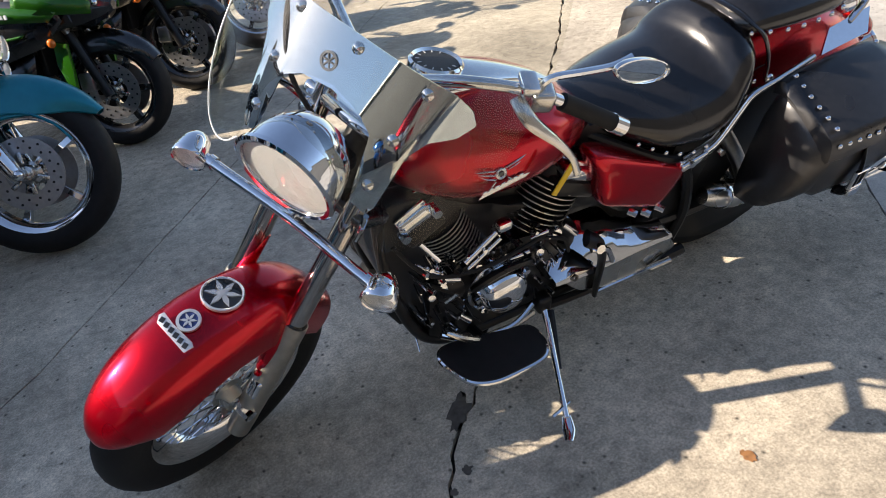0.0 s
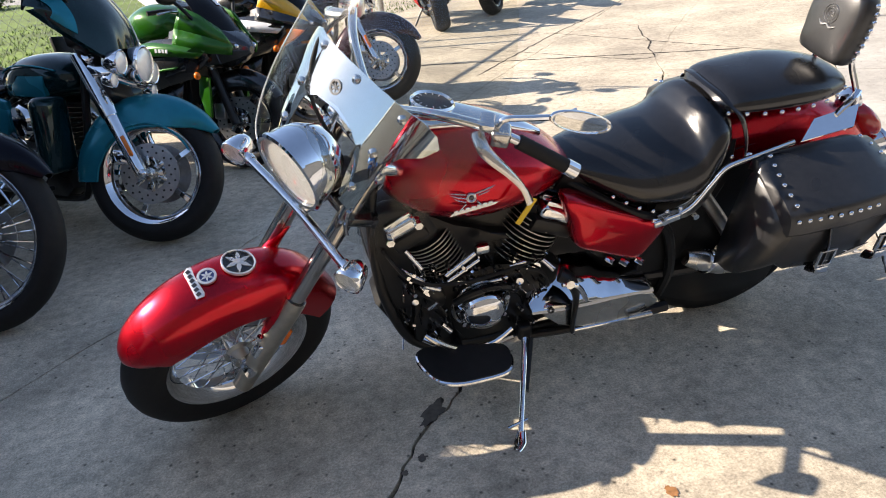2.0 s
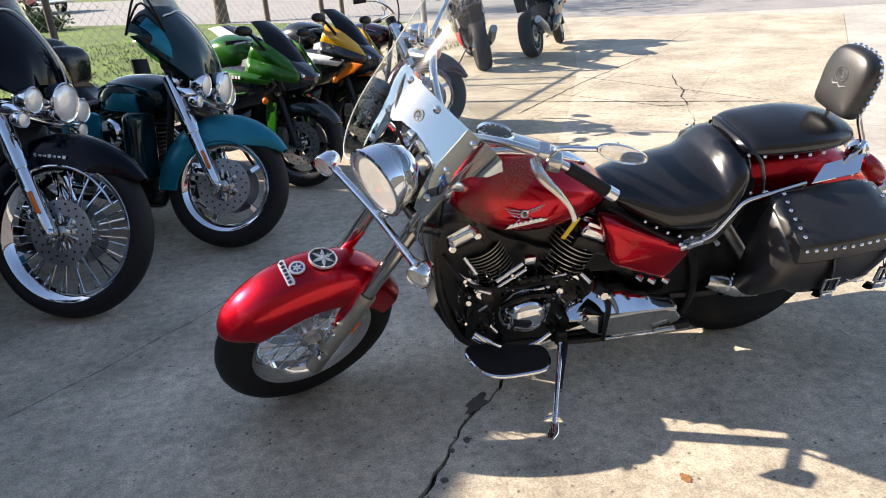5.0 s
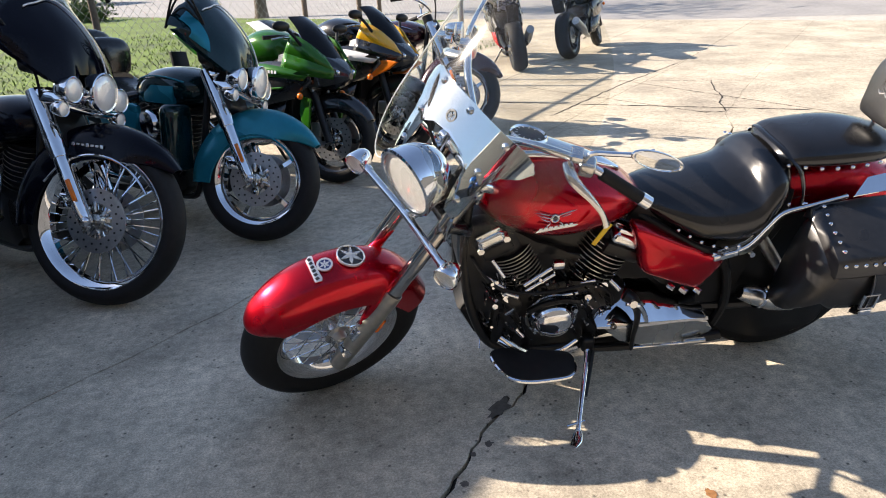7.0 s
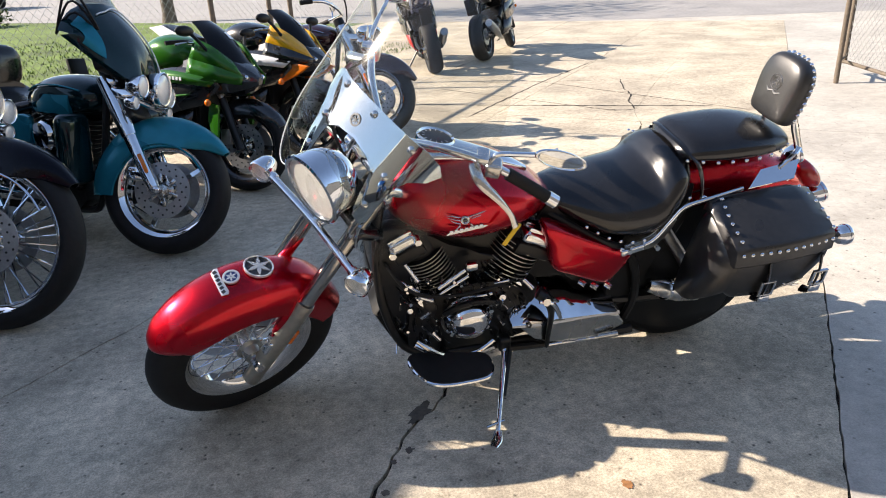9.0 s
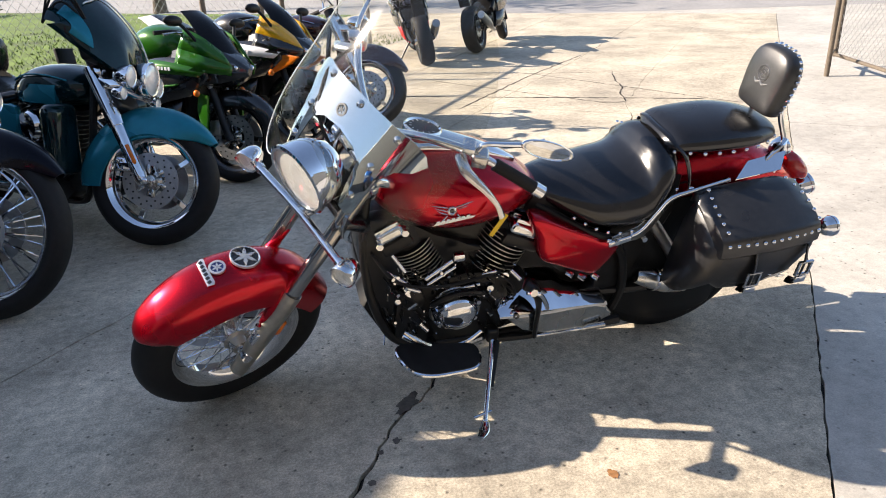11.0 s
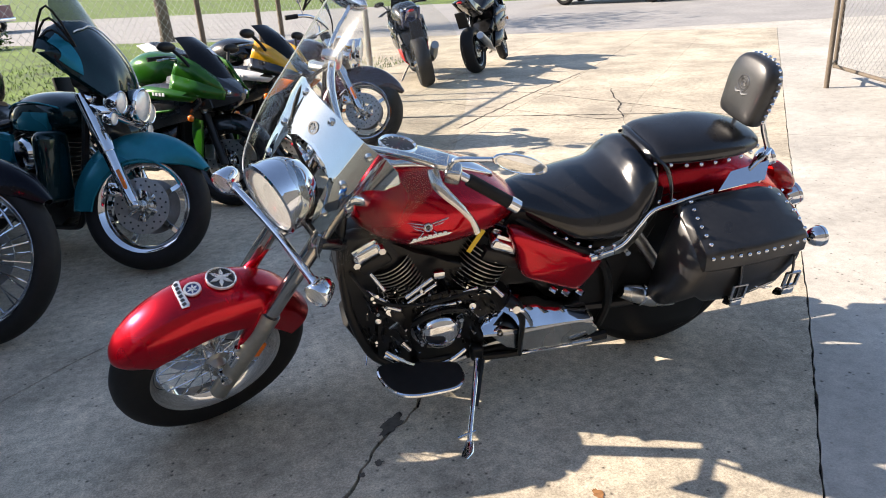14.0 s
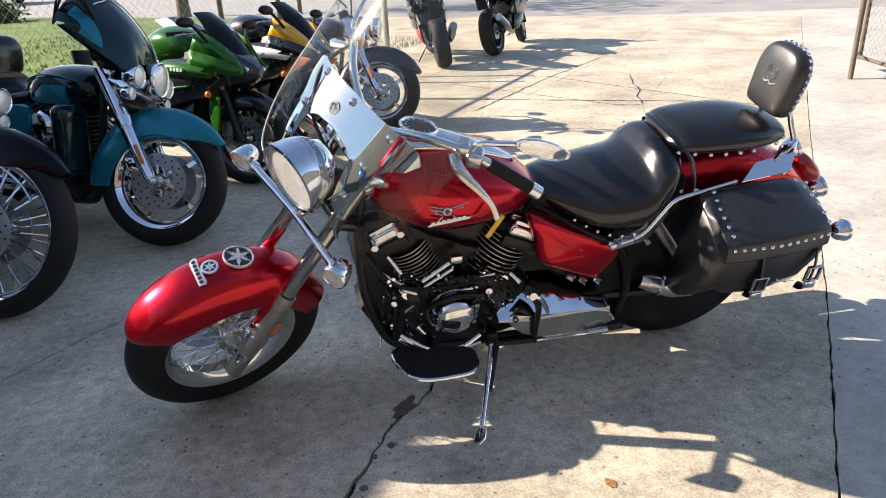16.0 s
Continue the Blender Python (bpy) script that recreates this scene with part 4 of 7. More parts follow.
    # tank and console
    tank = part("fuel_tank", ovals([(-0.345, 0.055, 0.80, 0.885), (-0.315, 0.115, 0.755, 0.915), (-0.22, 0.175, 0.700, 0.940), (-0.10, 0.198, 0.680, 0.930), (0.03, 0.180, 0.690, 0.890), (0.13, 0.135, 0.715, 0.838), (0.195, 0.075, 0.735, 0.785)], 2.5, 28, 5, 0.45), RED, bike, "glossy candy red teardrop fuel tank")
    part("console", ovals([(-0.25, 0.030, 0.93, 0.952), (-0.205, 0.062, 0.925, 0.970), (-0.135, 0.068, 0.915, 0.970), (-0.02, 0.045, 0.885, 0.930), (0.08, 0.028, 0.855, 0.882), (0.13, 0.012, 0.835, 0.850)], 2.2, 20, 4), CHROME, tank, "chrome tank console")
    gm = aim((0.22, 0, 1), (-0.172, 0, 0.976)) @ Matrix.Diagonal((0.86, 0.86, 1, 1))
    gauge = part("speedometer", lathe([(0.060, -0.03), (0.070, -0.005), (0.070, 0.012), (0.064, 0.018), (0.056, 0.010), (0.056, -0.03)], 36, gm), CHROME, bike, "round chrome speedometer")
    part("dial", lathe([(0, 0.0150), (0.0565, 0.0125), (0.0565, -0.01), (0, -0.01)], 32, gm), DIAL, gauge, "pale dial under glass")
    for k in range(11):
        a = radians(-40 + 26 * k)
        part("dial_mark", box((0.047 * math.cos(a), 0.047 * math.sin(a), 0.0145), (0.010, 0.0025, 0.001), 0, 1, Matrix.Rotation(a, 3, "Z")), WHITEPAINT, gauge, m=gm)
    part("needle", box((0.012, 0.008, 0.006), (0.035, 0.003, 0.002), 0, 1, Matrix.Rotation(0.6, 3, "Z")), REDLENS, gauge, m=gm)
    for s in (-1, 1):
        em = Matrix.Translation((-0.128, s * 0.198, 0.800)) @ Matrix.Rotation(radians(-s * 3), 4, "Z") @ Matrix.Rotation(radians(s * 12), 4, "X") @ Matrix.Diagonal((1.22, 1.0, 1.15, 1))
        e = part("emblem", join(
            lathe([(0.006, -0.002), (0.0115, -0.001), (0.0115, 0.003), (0.009, 0.005), (0.006, 0.003)], 20, aim((0, s, 0.1), (0, s * 0.002, 0.006)), True),
            tube([(0.010, s * 0.003, 0.014), (0.038, s * 0.002, 0.020), (0.070, s * -0.004, 0.026), (0.108, s * -0.014, 0.033)], [0.003, 0.0052, 0.0042, 0.0008], 8, flat=0.5),
            tube([(0.016, s * 0.003, 0.008), (0.036, s * 0.001, 0.012), (0.058, s * -0.002, 0.017)], [0.002, 0.0036, 0.0008], 8, flat=0.5),
            *[tube([(-0.012, s * 0.003, 0.016 - 0.009 * k), (-0.028, s * 0.002, 0.021 - 0.008 * k), (-0.050 + 0.006 * k, s * -0.002, 0.026 - 0.007 * k)], [0.003, 0.0036, 0.0008], 8, flat=0.5) for k in range(3)],
            *[tube([(0.012 * q, s * 0.003, -0.006), (0.020 * q, s * 0.001, -0.014), (0.026 * q, 0, -0.020)], [0.003, 0.003, 0.001], 8, flat=0.5) for q in (-1, 1)]), BADGE, tank, "chrome winged emblem", em)
        part("emblem_bar", join(plate([(-0.052, -0.030), (0.050, -0.024), (0.062, -0.019), (0.046, -0.016), (-0.040, -0.021)], 0.003, Matrix.Translation((0, s * 0.001, 0)) @ SIDE, 0.001), *[box((-0.036 + 0.013 * k, s * 0.0015, -0.0225 + 0.0008 * k), (0.009, 0.004, 0.010), 0.001, 1) for k in range(7)]), BADGE, e, m=em)
        part("emblem_face", ball((0, s * 0.004, 0.006), 0.0065, 10, (1, 0.2, 0.8)), BLACKPAINT, e, m=em)
    # seats
    seat = part("rider_seat", ovals([(0.165, 0.060, 0.735, 0.768), (0.21, 0.095, 0.708, 0.782), (0.29, 0.150, 0.658, 0.788), (0.37, 0.192, 0.616, 0.790), (0.45, 0.208, 0.602, 0.800), (0.51, 0.211, 0.600, 0.810), (0.545, 0.209, 0.608, 0.826), (0.566, 0.206, 0.620, 0.854), (0.588, 0.198, 0.638, 0.880), (0.618, 0.182, 0.68, 0.890), (0.652, 0.148, 0.73, 0.880), (0.685, 0.07, 0.80, 0.855)], 2.15, 32, 5, 0.44), LEATHER, bike, "black leather rider saddle with studs")
    edge = [(0.30, -0.145, 0.672), (0.38, -0.178, 0.634), (0.46, -0.192, 0.618), (0.54, -0.186, 0.632), (0.60, -0.172, 0.668), (0.655, -0.15, 0.735)]
    for s in (1, -1):
        studs_along(seat, even([(x, y * s - s * 0.012, z + 0.012) for x, y, z in edge], 11), 0.0075, (0, -s, -0.25))
        part("seat_skirt", tube([(x, s * (y + 0.004), z - 0.016) for x, y, z in [(0.17, -0.085, 0.742)] + edge + [(0.68, -0.12, 0.79)]], 0.012, 8, 4), PLASTIC, seat)
    pil = part("pillion_seat", ovals([(0.625, 0.085, 0.858, 0.890), (0.645, 0.120, 0.850, 0.912), (0.68, 0.136, 0.846, 0.928), (0.76, 0.146, 0.842, 0.934), (0.86, 0.148, 0.840, 0.936), (0.95, 0.136, 0.842, 0.926), (1.03, 0.100, 0.850, 0.904), (1.062, 0.05, 0.860, 0.882)], 2.35, 32, 5, 0.36), LEATHER, bike, "black leather pillion pad with studs")
    for s in (1, -1):
        studs_along(pil, even([(0.64, -s * 0.124, 0.868), (0.74, -s * 0.150, 0.862), (0.86, -s * 0.154, 0.861), (0.96, -s * 0.138, 0.863), (1.03, -s * 0.10, 0.868)], 9), 0.0075, (0, -s, 0.05))
    part("seat_strap", tube([(0.705, -0.155, 0.735), (0.695, -0.152, 0.80), (0.672, -0.135, 0.862), (0.640, -0.085, 0.900), (0.63, 0, 0.908), (0.640, 0.085, 0.900), (0.672, 0.135, 0.862), (0.695, 0.152, 0.80), (0.705, 0.155, 0.735)], 0.016, 8, 5, flat=0.35), LEATHER, pil)
    studs_along(pil, [Vector((0.706, -0.166, 0.742)), Vector((0.706, 0.166, 0.742))], 0.012, (0, -1, 0))
    # backrest
    rest_m = Matrix.Translation((0.995, -0.02, 0.945)) @ Matrix.Rotation(radians(10), 4, "Y") @ Matrix(((0, 0, -1, 0), (1, 0, 0, 0), (0, 1, 0, 0), (0, 0, 0, 1)))
    out = round_outline([(-0.085, 0.0), (-0.095, 0.06), (-0.100, 0.13), (-0.085, 0.19), (-0.045, 0.218), (0.045, 0.218), (0.085, 0.19), (0.100, 0.13), (0.095, 0.06), (0.085, 0.0), (0.04, -0.012), (-0.04, -0.012)], 4)
    rest = part("backrest", loft([[rest_m @ Vector((u * k, (0.10 + (v - 0.10) * k) * 0.93, w)) for u, v in out] for k, w in ((0.80, -0.034), (0.93, -0.029), (0.985, -0.018), (1.0, 0.0), (0.985, 0.016), (0.94, 0.027), (0.84, 0.033), (0.5, 0.036), (0.1, 0.037))]), BAGLEATHER, bike, "studded black leather backrest pad", sharp=60)
    rim = even([(-0.095, 0.02, 0.012), (-0.104, 0.10, 0.012), (-0.096, 0.17, 0.012), (-0.05, 0.216, 0.012), (0, 0.222, 0.012), (0.05, 0.216, 0.012), (0.096, 0.17, 0.012), (0.104, 0.10, 0.012), (0.095, 0.02, 0.012)], 24)
    for p in rim:
        w = rest_m @ Vector((p.x, p.y * 0.93, -0.012))
        c = rest_m @ Vector((0, 0.10, -0.012))
        part("stud", lathe([(0.0075, -0.002), (0.0066, 0.0028), (0.004, 0.0055), (0, 0.006)], 8, aim(w - c, w)), CHROME, rest)
    part("rest_emblem", join(*[lathe([(q, 0.034), (q + 0.002, 0.0375), (q + 0.004, 0.034)], 14, Matrix.Translation((dx, dy, 0)), True) for q, dx, dy in ((0.004, 0, 0), (0.010, 0.001, 0.002), (0.017, -0.001, 0), (0.024, 0, -0.001))], *[tube([(0.0, -0.028, 0.036), (0.016 * k, -0.034, 0.037), (0.034 * k, -0.026, 0.034)], [0.002, 0.005, 0.001], 6) for k in (1, -1)]), BADGE_DARK, rest, "embossed rose emblem", rest_m @ Matrix.Translation((0.0, 0.115, 0.0015)))
    part("backrest_bar", tube([(1.05, -0.125, 0.74), (1.075, -0.11, 0.83), (1.055, -0.07, 0.93), (1.065, -0.05, 1.02), (1.075, 0.0, 1.05), (1.065, 0.03, 1.02), (1.055, 0.06, 0.93), (1.075, 0.11, 0.83), (1.05, 0.125, 0.74)], 0.0095, 10), CHROME, bike, "chrome backrest bar")
    for s in (-1, 1):
        quad = [Vector((0.85, s * 0.192, 0.776)), Vector((1.02, s * 0.188, 0.790)), Vector((1.055, s * 0.145, 0.835)), Vector((0.915, s * 0.145, 0.812))]
        part("bar_strut", loft([quad, [q + Vector((0, -s * 0.004, -0.006)) for q in quad]]), CHROME, bike, "polished backrest strut")
        part("strut_arm", tube([(0.98, s * 0.150, 0.815), (1.03, s * 0.140, 0.850), (1.065, s * 0.118, 0.86)], 0.010, 8, flat=0.6), CHROME, bike)
        part("bag_rail", tube([(0.405, s * 0.205, 0.612), (0.44, s * 0.208, 0.606), (0.52, s * 0.208, 0.632), (0.575, s * 0.205, 0.700), (0.615, s * 0.203, 0.745), (0.70, s * 0.20, 0.762), (0.83, s * 0.185, 0.775)], 0.0085, 10), CHROME, bike, "chrome saddlebag rail")
        part("rail_foot", box((0.45, s * 0.215, 0.608), (0.085, 0.014, 0.024), 0.007, 3, Matrix.Rotation(radians(-12), 3, "Y")), CHROME, bike)
        part("rail_bracket", side_plate(round_outline([(0.425, 0.618), (0.47, 0.590), (0.545, 0.600), (0.60, 0.690), (0.575, 0.702), (0.52, 0.638)], 3), s * 0.196, 0.008, 0.003), SATIN, bike, "dull steel bracket under the rail")
        for bx, bz in ((0.435, 0.610), (0.535, 0.607)):
            part("bracket_bolt", rod((bx, s * 0.215, bz), (bx, s * 0.228, bz), 0.009, 10), CHROME, bike)
        saddlebag(bike, s)
    # frame
    for s in (-1, 1):
        part("frame_tube", tube([(-0.335, s * 0.03, 0.88), (-0.375, s * 0.07, 0.72), (-0.378, s * 0.10, 0.50), (-0.340, s * 0.115, 0.33), (-0.285, s * 0.12, 0.235), (-0.18, s * 0.125, 0.20), (0.10, s * 0.125, 0.19), (0.36, s * 0.125, 0.205), (0.45, s * 0.12, 0.29), (0.46, s * 0.11, 0.45)], 0.016, 10, 4), ENGINE, bike, "black frame tube")
        part("swingarm", tube([(0.42, s * 0.12, 0.33), (0.60, s * 0.135, 0.325), (0.83, s * 0.135, 0.325)], [0.035, 0.030, 0.026], 10, flat=0.7), ENGINE, bike)
        part("backbone", tube([(-0.32, s * 0.02, 0.86), (0.0, s * 0.05, 0.76), (0.25, s * 0.09, 0.66), (0.46, s * 0.10, 0.56)], 0.02, 10), BLACKPAINT, bike)
    part("under_seat_panel", side_plate([(0.14, 0.70), (0.46, 0.58), (0.56, 0.62), (0.66, 0.74), (0.66, 0.80), (0.30, 0.72), (0.18, 0.76)], 0, 0.20, 0.01), PLASTIC, bike)
    part("inner_mudguard", side_plate([(0.44, 0.30), (0.50, 0.30), (0.62, 0.60), (0.82, 0.68), (0.95, 0.66), (0.95, 0.76), (0.60, 0.76), (0.44, 0.58)], 0, 0.19, 0.01), PLASTIC, bike)
    part("side_cover", domed_plate(round_outline([(0.148, 0.728), (0.165, 0.64), (0.188, 0.552), (0.26, 0.510), (0.36, 0.462), (0.40, 0.452), (0.43, 0.480), (0.476, 0.556), (0.43, 0.590), (0.30, 0.655)], 4), -0.120, 0.072, -1), RED, bike, "glossy candy red side cover", sharp=60)
    part("side_cover", side_plate(round_outline([(0.150, 0.735), (0.172, 0.62), (0.192, 0.548), (0.29, 0.495), (0.395, 0.440), (0.44, 0.49), (0.478, 0.560), (0.41, 0.615), (0.30, 0.660)], 3), 0.165, 0.05, 0.018), RED, bike)
    for s in (-1, 1):
        # black panels that fill the space ahead of the rear wheel
        part("wheel_panel", side_plate(round_outline([(0.43, 0.30), (0.50, 0.215), (0.545, 0.28), (0.565, 0.42), (0.61, 0.54), (0.66, 0.60), (0.66, 0.74), (0.50, 0.71), (0.44, 0.56)], 3), s * 0.128, 0.035, 0.012), PLASTIC, bike, "black panel ahead of the rear wheel")
        part("guard_bracket", tube([(0.455, s * 0.16, 0.58), (0.50, s * 0.165, 0.50), (0.53, s * 0.16, 0.36), (0.51, s * 0.155, 0.25)], 0.016, 8), ENGINE, bike)
    # black panel added to cover the rim and spokes
    part("wheel_filler", side_plate(round_outline([(0.46, 0.30), (0.52, 0.215), (0.60, 0.165), (0.70, 0.12), (0.81, 0.10), (0.92, 0.13), (0.98, 0.22), (0.98, 0.70), (0.60, 0.72), (0.48, 0.60)], 3), -0.104, 0.018, 0.006), PLASTIC, bike, "black panel covering the rear wheel")
    part("drive_housing", tube([(0.56, -0.185, 0.415), (0.60, -0.19, 0.402), (0.68, -0.195, 0.37), (0.77, -0.185, 0.335)], [0.024, 0.034, 0.036, 0.026], 14), SATIN, bike, "polished drive housing")
    part("housing_ring", lathe([(0.030, -0.004), (0.041, -0.004), (0.041, 0.006), (0.030, 0.006)], 20, aim((0.9, 0, -0.38), (0.63, -0.192, 0.39)), True), CHROME, bike)
    # black filler plates, added so that the engine reads as solid black
    part("side_filler", side_plate(round_outline([(-0.360, 0.74), (-0.376, 0.62), (-0.378, 0.50), (-0.342, 0.335), (-0.29, 0.24), (-0.18, 0.21), (0.05, 0.22), (0.10, 0.40), (0.05, 0.56), (-0.10, 0.62), (-0.25, 0.72)], 3), -0.075, 0.06, 0.012), ENGINE, bike, "black filler plate behind the frame tube")
    part("engine_backing", side_plate([(-0.10, 0.22), (0.46, 0.22), (0.50, 0.45), (0.44, 0.62), (0.20, 0.70), (-0.20, 0.74), (-0.30, 0.62)], -0.045, 0.05, 0.01), ENGINE, bike)
    part("front_filler", side_plate(round_outline([(-0.365, 0.72), (-0.392, 0.62), (-0.390, 0.52), (-0.355, 0.385), (-0.31, 0.265), (-0.22, 0.25), (-0.17, 0.45), (-0.20, 0.70)], 3), 0, 0.20, 0.02), ENGINE, bike, "black filler mass ahead of the engine")
    part("lower_trim", side_plate(round_outline([(0.25, 0.495), (0.30, 0.460), (0.40, 0.425), (0.44, 0.45), (0.40, 0.49), (0.30, 0.53)], 3), -0.14, 0.04, 0.01), ENGINE, bike)
    for p in ((0.30, -0.17, 0.47), (0.345, -0.175, 0.452), (0.40, -0.17, 0.44)):
        part("trim_bolt", rod(p, (p[0] + 0.014, p[1] - 0.02, p[2] - 0.004), 0.011, 8), CHROME, bike)
    # engine
    case = part("crankcase", side_plate([(-0.30, 0.26), (-0.24, 0.205), (0.02, 0.20), (0.15, 0.23), (0.17, 0.44), (0.10, 0.50), (-0.05, 0.485), (-0.20, 0.50), (-0.29, 0.42)], 0, 0.27, 0.02), ENGINE, bike, "black engine block")
    v_cylinder(bike, (-0.118, -0.05, 0.380), (-0.278, -0.05, 0.72), 0.082, 9, 0.40, 0.31)
    v_cylinder(bike, (-0.022, -0.06, 0.36), (0.132, -0.06, 0.650), 0.088, 10, 0.44, 0.44)
    for at, sx, wide in (((-0.300, -0.055, 0.688), -1, 0.098), ((0.146, -0.078, 0.646), 1, 0.126)):
        hd = part("rocker_cover", box(at, (wide, 0.15, 0.048), 0.018, 4, Matrix.Rotation(radians(sx * 26), 3, "Y")), CHROME, bike, "chrome rocker cover")
        for k in (-1, 1):
            part("cover_bolt", rod((at[0] + k * 0.04, -0.155, at[2] + 0.005 - sx * k * 0.02), (at[0] + k * 0.04, -0.095, at[2] + 0.005 - sx * k * 0.02), 0.012, 6), CHROME, hd)
        for k in range(4):
            part("cover_rib", box((at[0] + sx * 0.012, at[1] - 0.06 + 0.036 * k, at[2] + 0.024), (wide * 0.86, 0.010, 0.016), 0.004, 2, Matrix.Rotation(radians(sx * 26), 3, "Y")), CHROME, hd)
        part("head_block", box((at[0] - sx * 0.02, at[1], at[2] - 0.040), (wide * 1.08, 0.15, 0.045), 0.010, 2, Matrix.Rotation(radians(sx * 26), 3, "Y")), ENGINE, hd)
    cover = part("generator_cover", lathe([(0.078, 0), (0.078, 0.025), (0.070, 0.034), (0.066, 0.052), (0.056, 0.066), (0.034, 0.075), (0, 0.078)], 36, aim((0, -1, 0.05), (-0.085, -0.125, 0.362))), CHROME, bike, "polished round engine cover")
    for i in range(7):
        a = 2 * math.pi * i / 7 + 0.3
        part("cover_bolt", rod((-0.085 + 0.080 * math.cos(a), -0.140, 0.362 + 0.080 * math.sin(a)), (-0.085 + 0.080 * math.cos(a), -0.160, 0.362 + 0.080 * math.sin(a)), 0.009, 6), CHROME, cover)
    part("cover_ring", lathe([(0.088, -0.004), (0.094, 0.004), (0.088, 0.012), (0.082, 0.004)], 36, aim((0, -1, 0.05), (-0.085, -0.132, 0.358)), True), SATIN, cover)
    part("cover_bridge", tube([(-0.17, -0.15, 0.40), (-0.13, -0.165, 0.435), (-0.07, -0.17, 0.450), (-0.01, -0.165, 0.435), (0.02, -0.15, 0.40)], 0.012, 8), ENGINE, bike)
    part("case_cover", loft([[Vector(p) for p in ((x, -0.208, zb), (x, -0.200, zb + 0.010), (x, yt, zt), (x, yt + 0.015, zt + 0.004), (x, yt + 0.015, zb - 0.02))] for x, zb, zt, yt in ((0.055, 0.338, 0.352, -0.16), (0.09, 0.333, 0.375, -0.12), (0.14, 0.328, 0.405, -0.09), (0.18, 0.324, 0.438, -0.060), (0.270, 0.324, 0.432, -0.060), (0.31, 0.326, 0.382, -0.11), (0.345, 0.326, 0.370, -0.13), (0.445, 0.322, 0.360, -0.135), (0.458, 0.320, 0.340, -0.14))]), CHROME, bike, "chrome drive cover")
    tb = part("tool_box_cover", side_plate(round_outline([(0.075, 0.335), (0.11, 0.30), (0.19, 0.232), (0.30, 0.228), (0.462, 0.222), (0.470, 0.27), (0.458, 0.318), (0.33, 0.326), (0.22, 0.326), (0.12, 0.352)], 2), -0.150, 0.105, 0.014), SATIN, bike, "chrome side cover under the seat")
    part("cover_hole", lathe([(0.010, 0), (0.010, 0.006), (0.006, 0.006), (0.006, 0)], 14, aim((0, -1, 0.2), (0.115, -0.204, 0.338)), True), BLACKPAINT, tb)
    part("cover_lip", tube([(0.20, -0.204, 0.224), (0.32, -0.204, 0.220), (0.465, -0.204, 0.214)], 0.006, 8), CHROME, tb)
    brk = part("linkage_bracket", tube([(0.135, -0.205, 0.480), (0.165, -0.222, 0.455), (0.185, -0.222, 0.39), (0.185, -0.220, 0.30), (0.188, -0.215, 0.235)], [0.030, 0.028, 0.018, 0.015, 0.013], 10, 4, flat=0.6), ENGINE, bike, "black linkage bracket")
    part("bracket_link", tube([(0.13, -0.235, 0.465), (0.175, -0.24, 0.452), (0.205, -0.235, 0.40), (0.215, -0.23, 0.375)], 0.008, 8), CHROME, brk)
    part("bracket_bolt", rod((0.15, -0.215, 0.462), (0.15, -0.25, 0.470), 0.014, 8), CHROME, brk)
    part("lower_rail", tube([(0.06, -0.155, 0.195), (0.20, -0.165, 0.192), (0.36, -0.17, 0.205), (0.50, -0.16, 0.225)], 0.014, 8), ENGINE, bike)
    for p, q, r in (((-0.195, -0.155, 0.520), (-0.105, -0.15, 0.578), 0.008), ((-0.190, -0.16, 0.500), (-0.095, -0.155, 0.555), 0.006)):
        part("intake_pipe", rod(p, q, r, 10), CHROME, bike, "chrome pipe between the cylinders")
    part("intake_cap", box((-0.085, -0.15, 0.592), (0.04, 0.03, 0.03), 0.008), CHROME, bike)
    rnd = random.Random(4)
    for i in range(170):
        x, z = -0.33 + rnd.random() * 0.46, 0.25 + rnd.random() ** 0.8 * 0.30
        if (x + 0.085) ** 2 + (z - 0.362) ** 2 < 0.0095:
            continue
        part("engine_bolt", rod((x, -0.10, z), (x + rnd.uniform(-0.025, 0.025), -0.145 - rnd.random() * 0.03, z + rnd.uniform(-0.02, 0.02)), 0.002 + rnd.random() ** 2 * 0.005, 8), CHROME if rnd.random() < 0.58 else ENGINE, case)
    for i, pts in enumerate([[(-0.36, -0.11, 0.62), (-0.30, -0.16, 0.54), (-0.20, -0.17, 0.50), (-0.08, -0.165, 0.49), (0.06, -0.16, 0.51)], [(-0.30, -0.13, 0.48), (-0.24, -0.16, 0.44), (-0.20, -0.15, 0.36)], [(0.02, -0.16, 0.50), (0.09, -0.17, 0.47), (0.12, -0.16, 0.40)]]):
        part("hose", tube(pts, 0.0055, 8), RUBBER, bike, "black hose")
    part("gear_lever", tube([(-0.278, -0.20, 0.345), (-0.24, -0.215, 0.315), (-0.19, -0.215, 0.275), (-0.145, -0.20, 0.245), (-0.06, -0.195, 0.236), (0.0, -0.19, 0.245)], [0.006, 0.010, 0.010, 0.011, 0.009, 0.009], 8), SATIN, bike, "polished gear lever")
    part("linkage", tube([(-0.28, -0.17, 0.30), (-0.20, -0.19, 0.255), (-0.08, -0.2, 0.245), (0.0, -0.18, 0.27)], 0.008, 8), CHROME, bike, "chrome gear linkage")
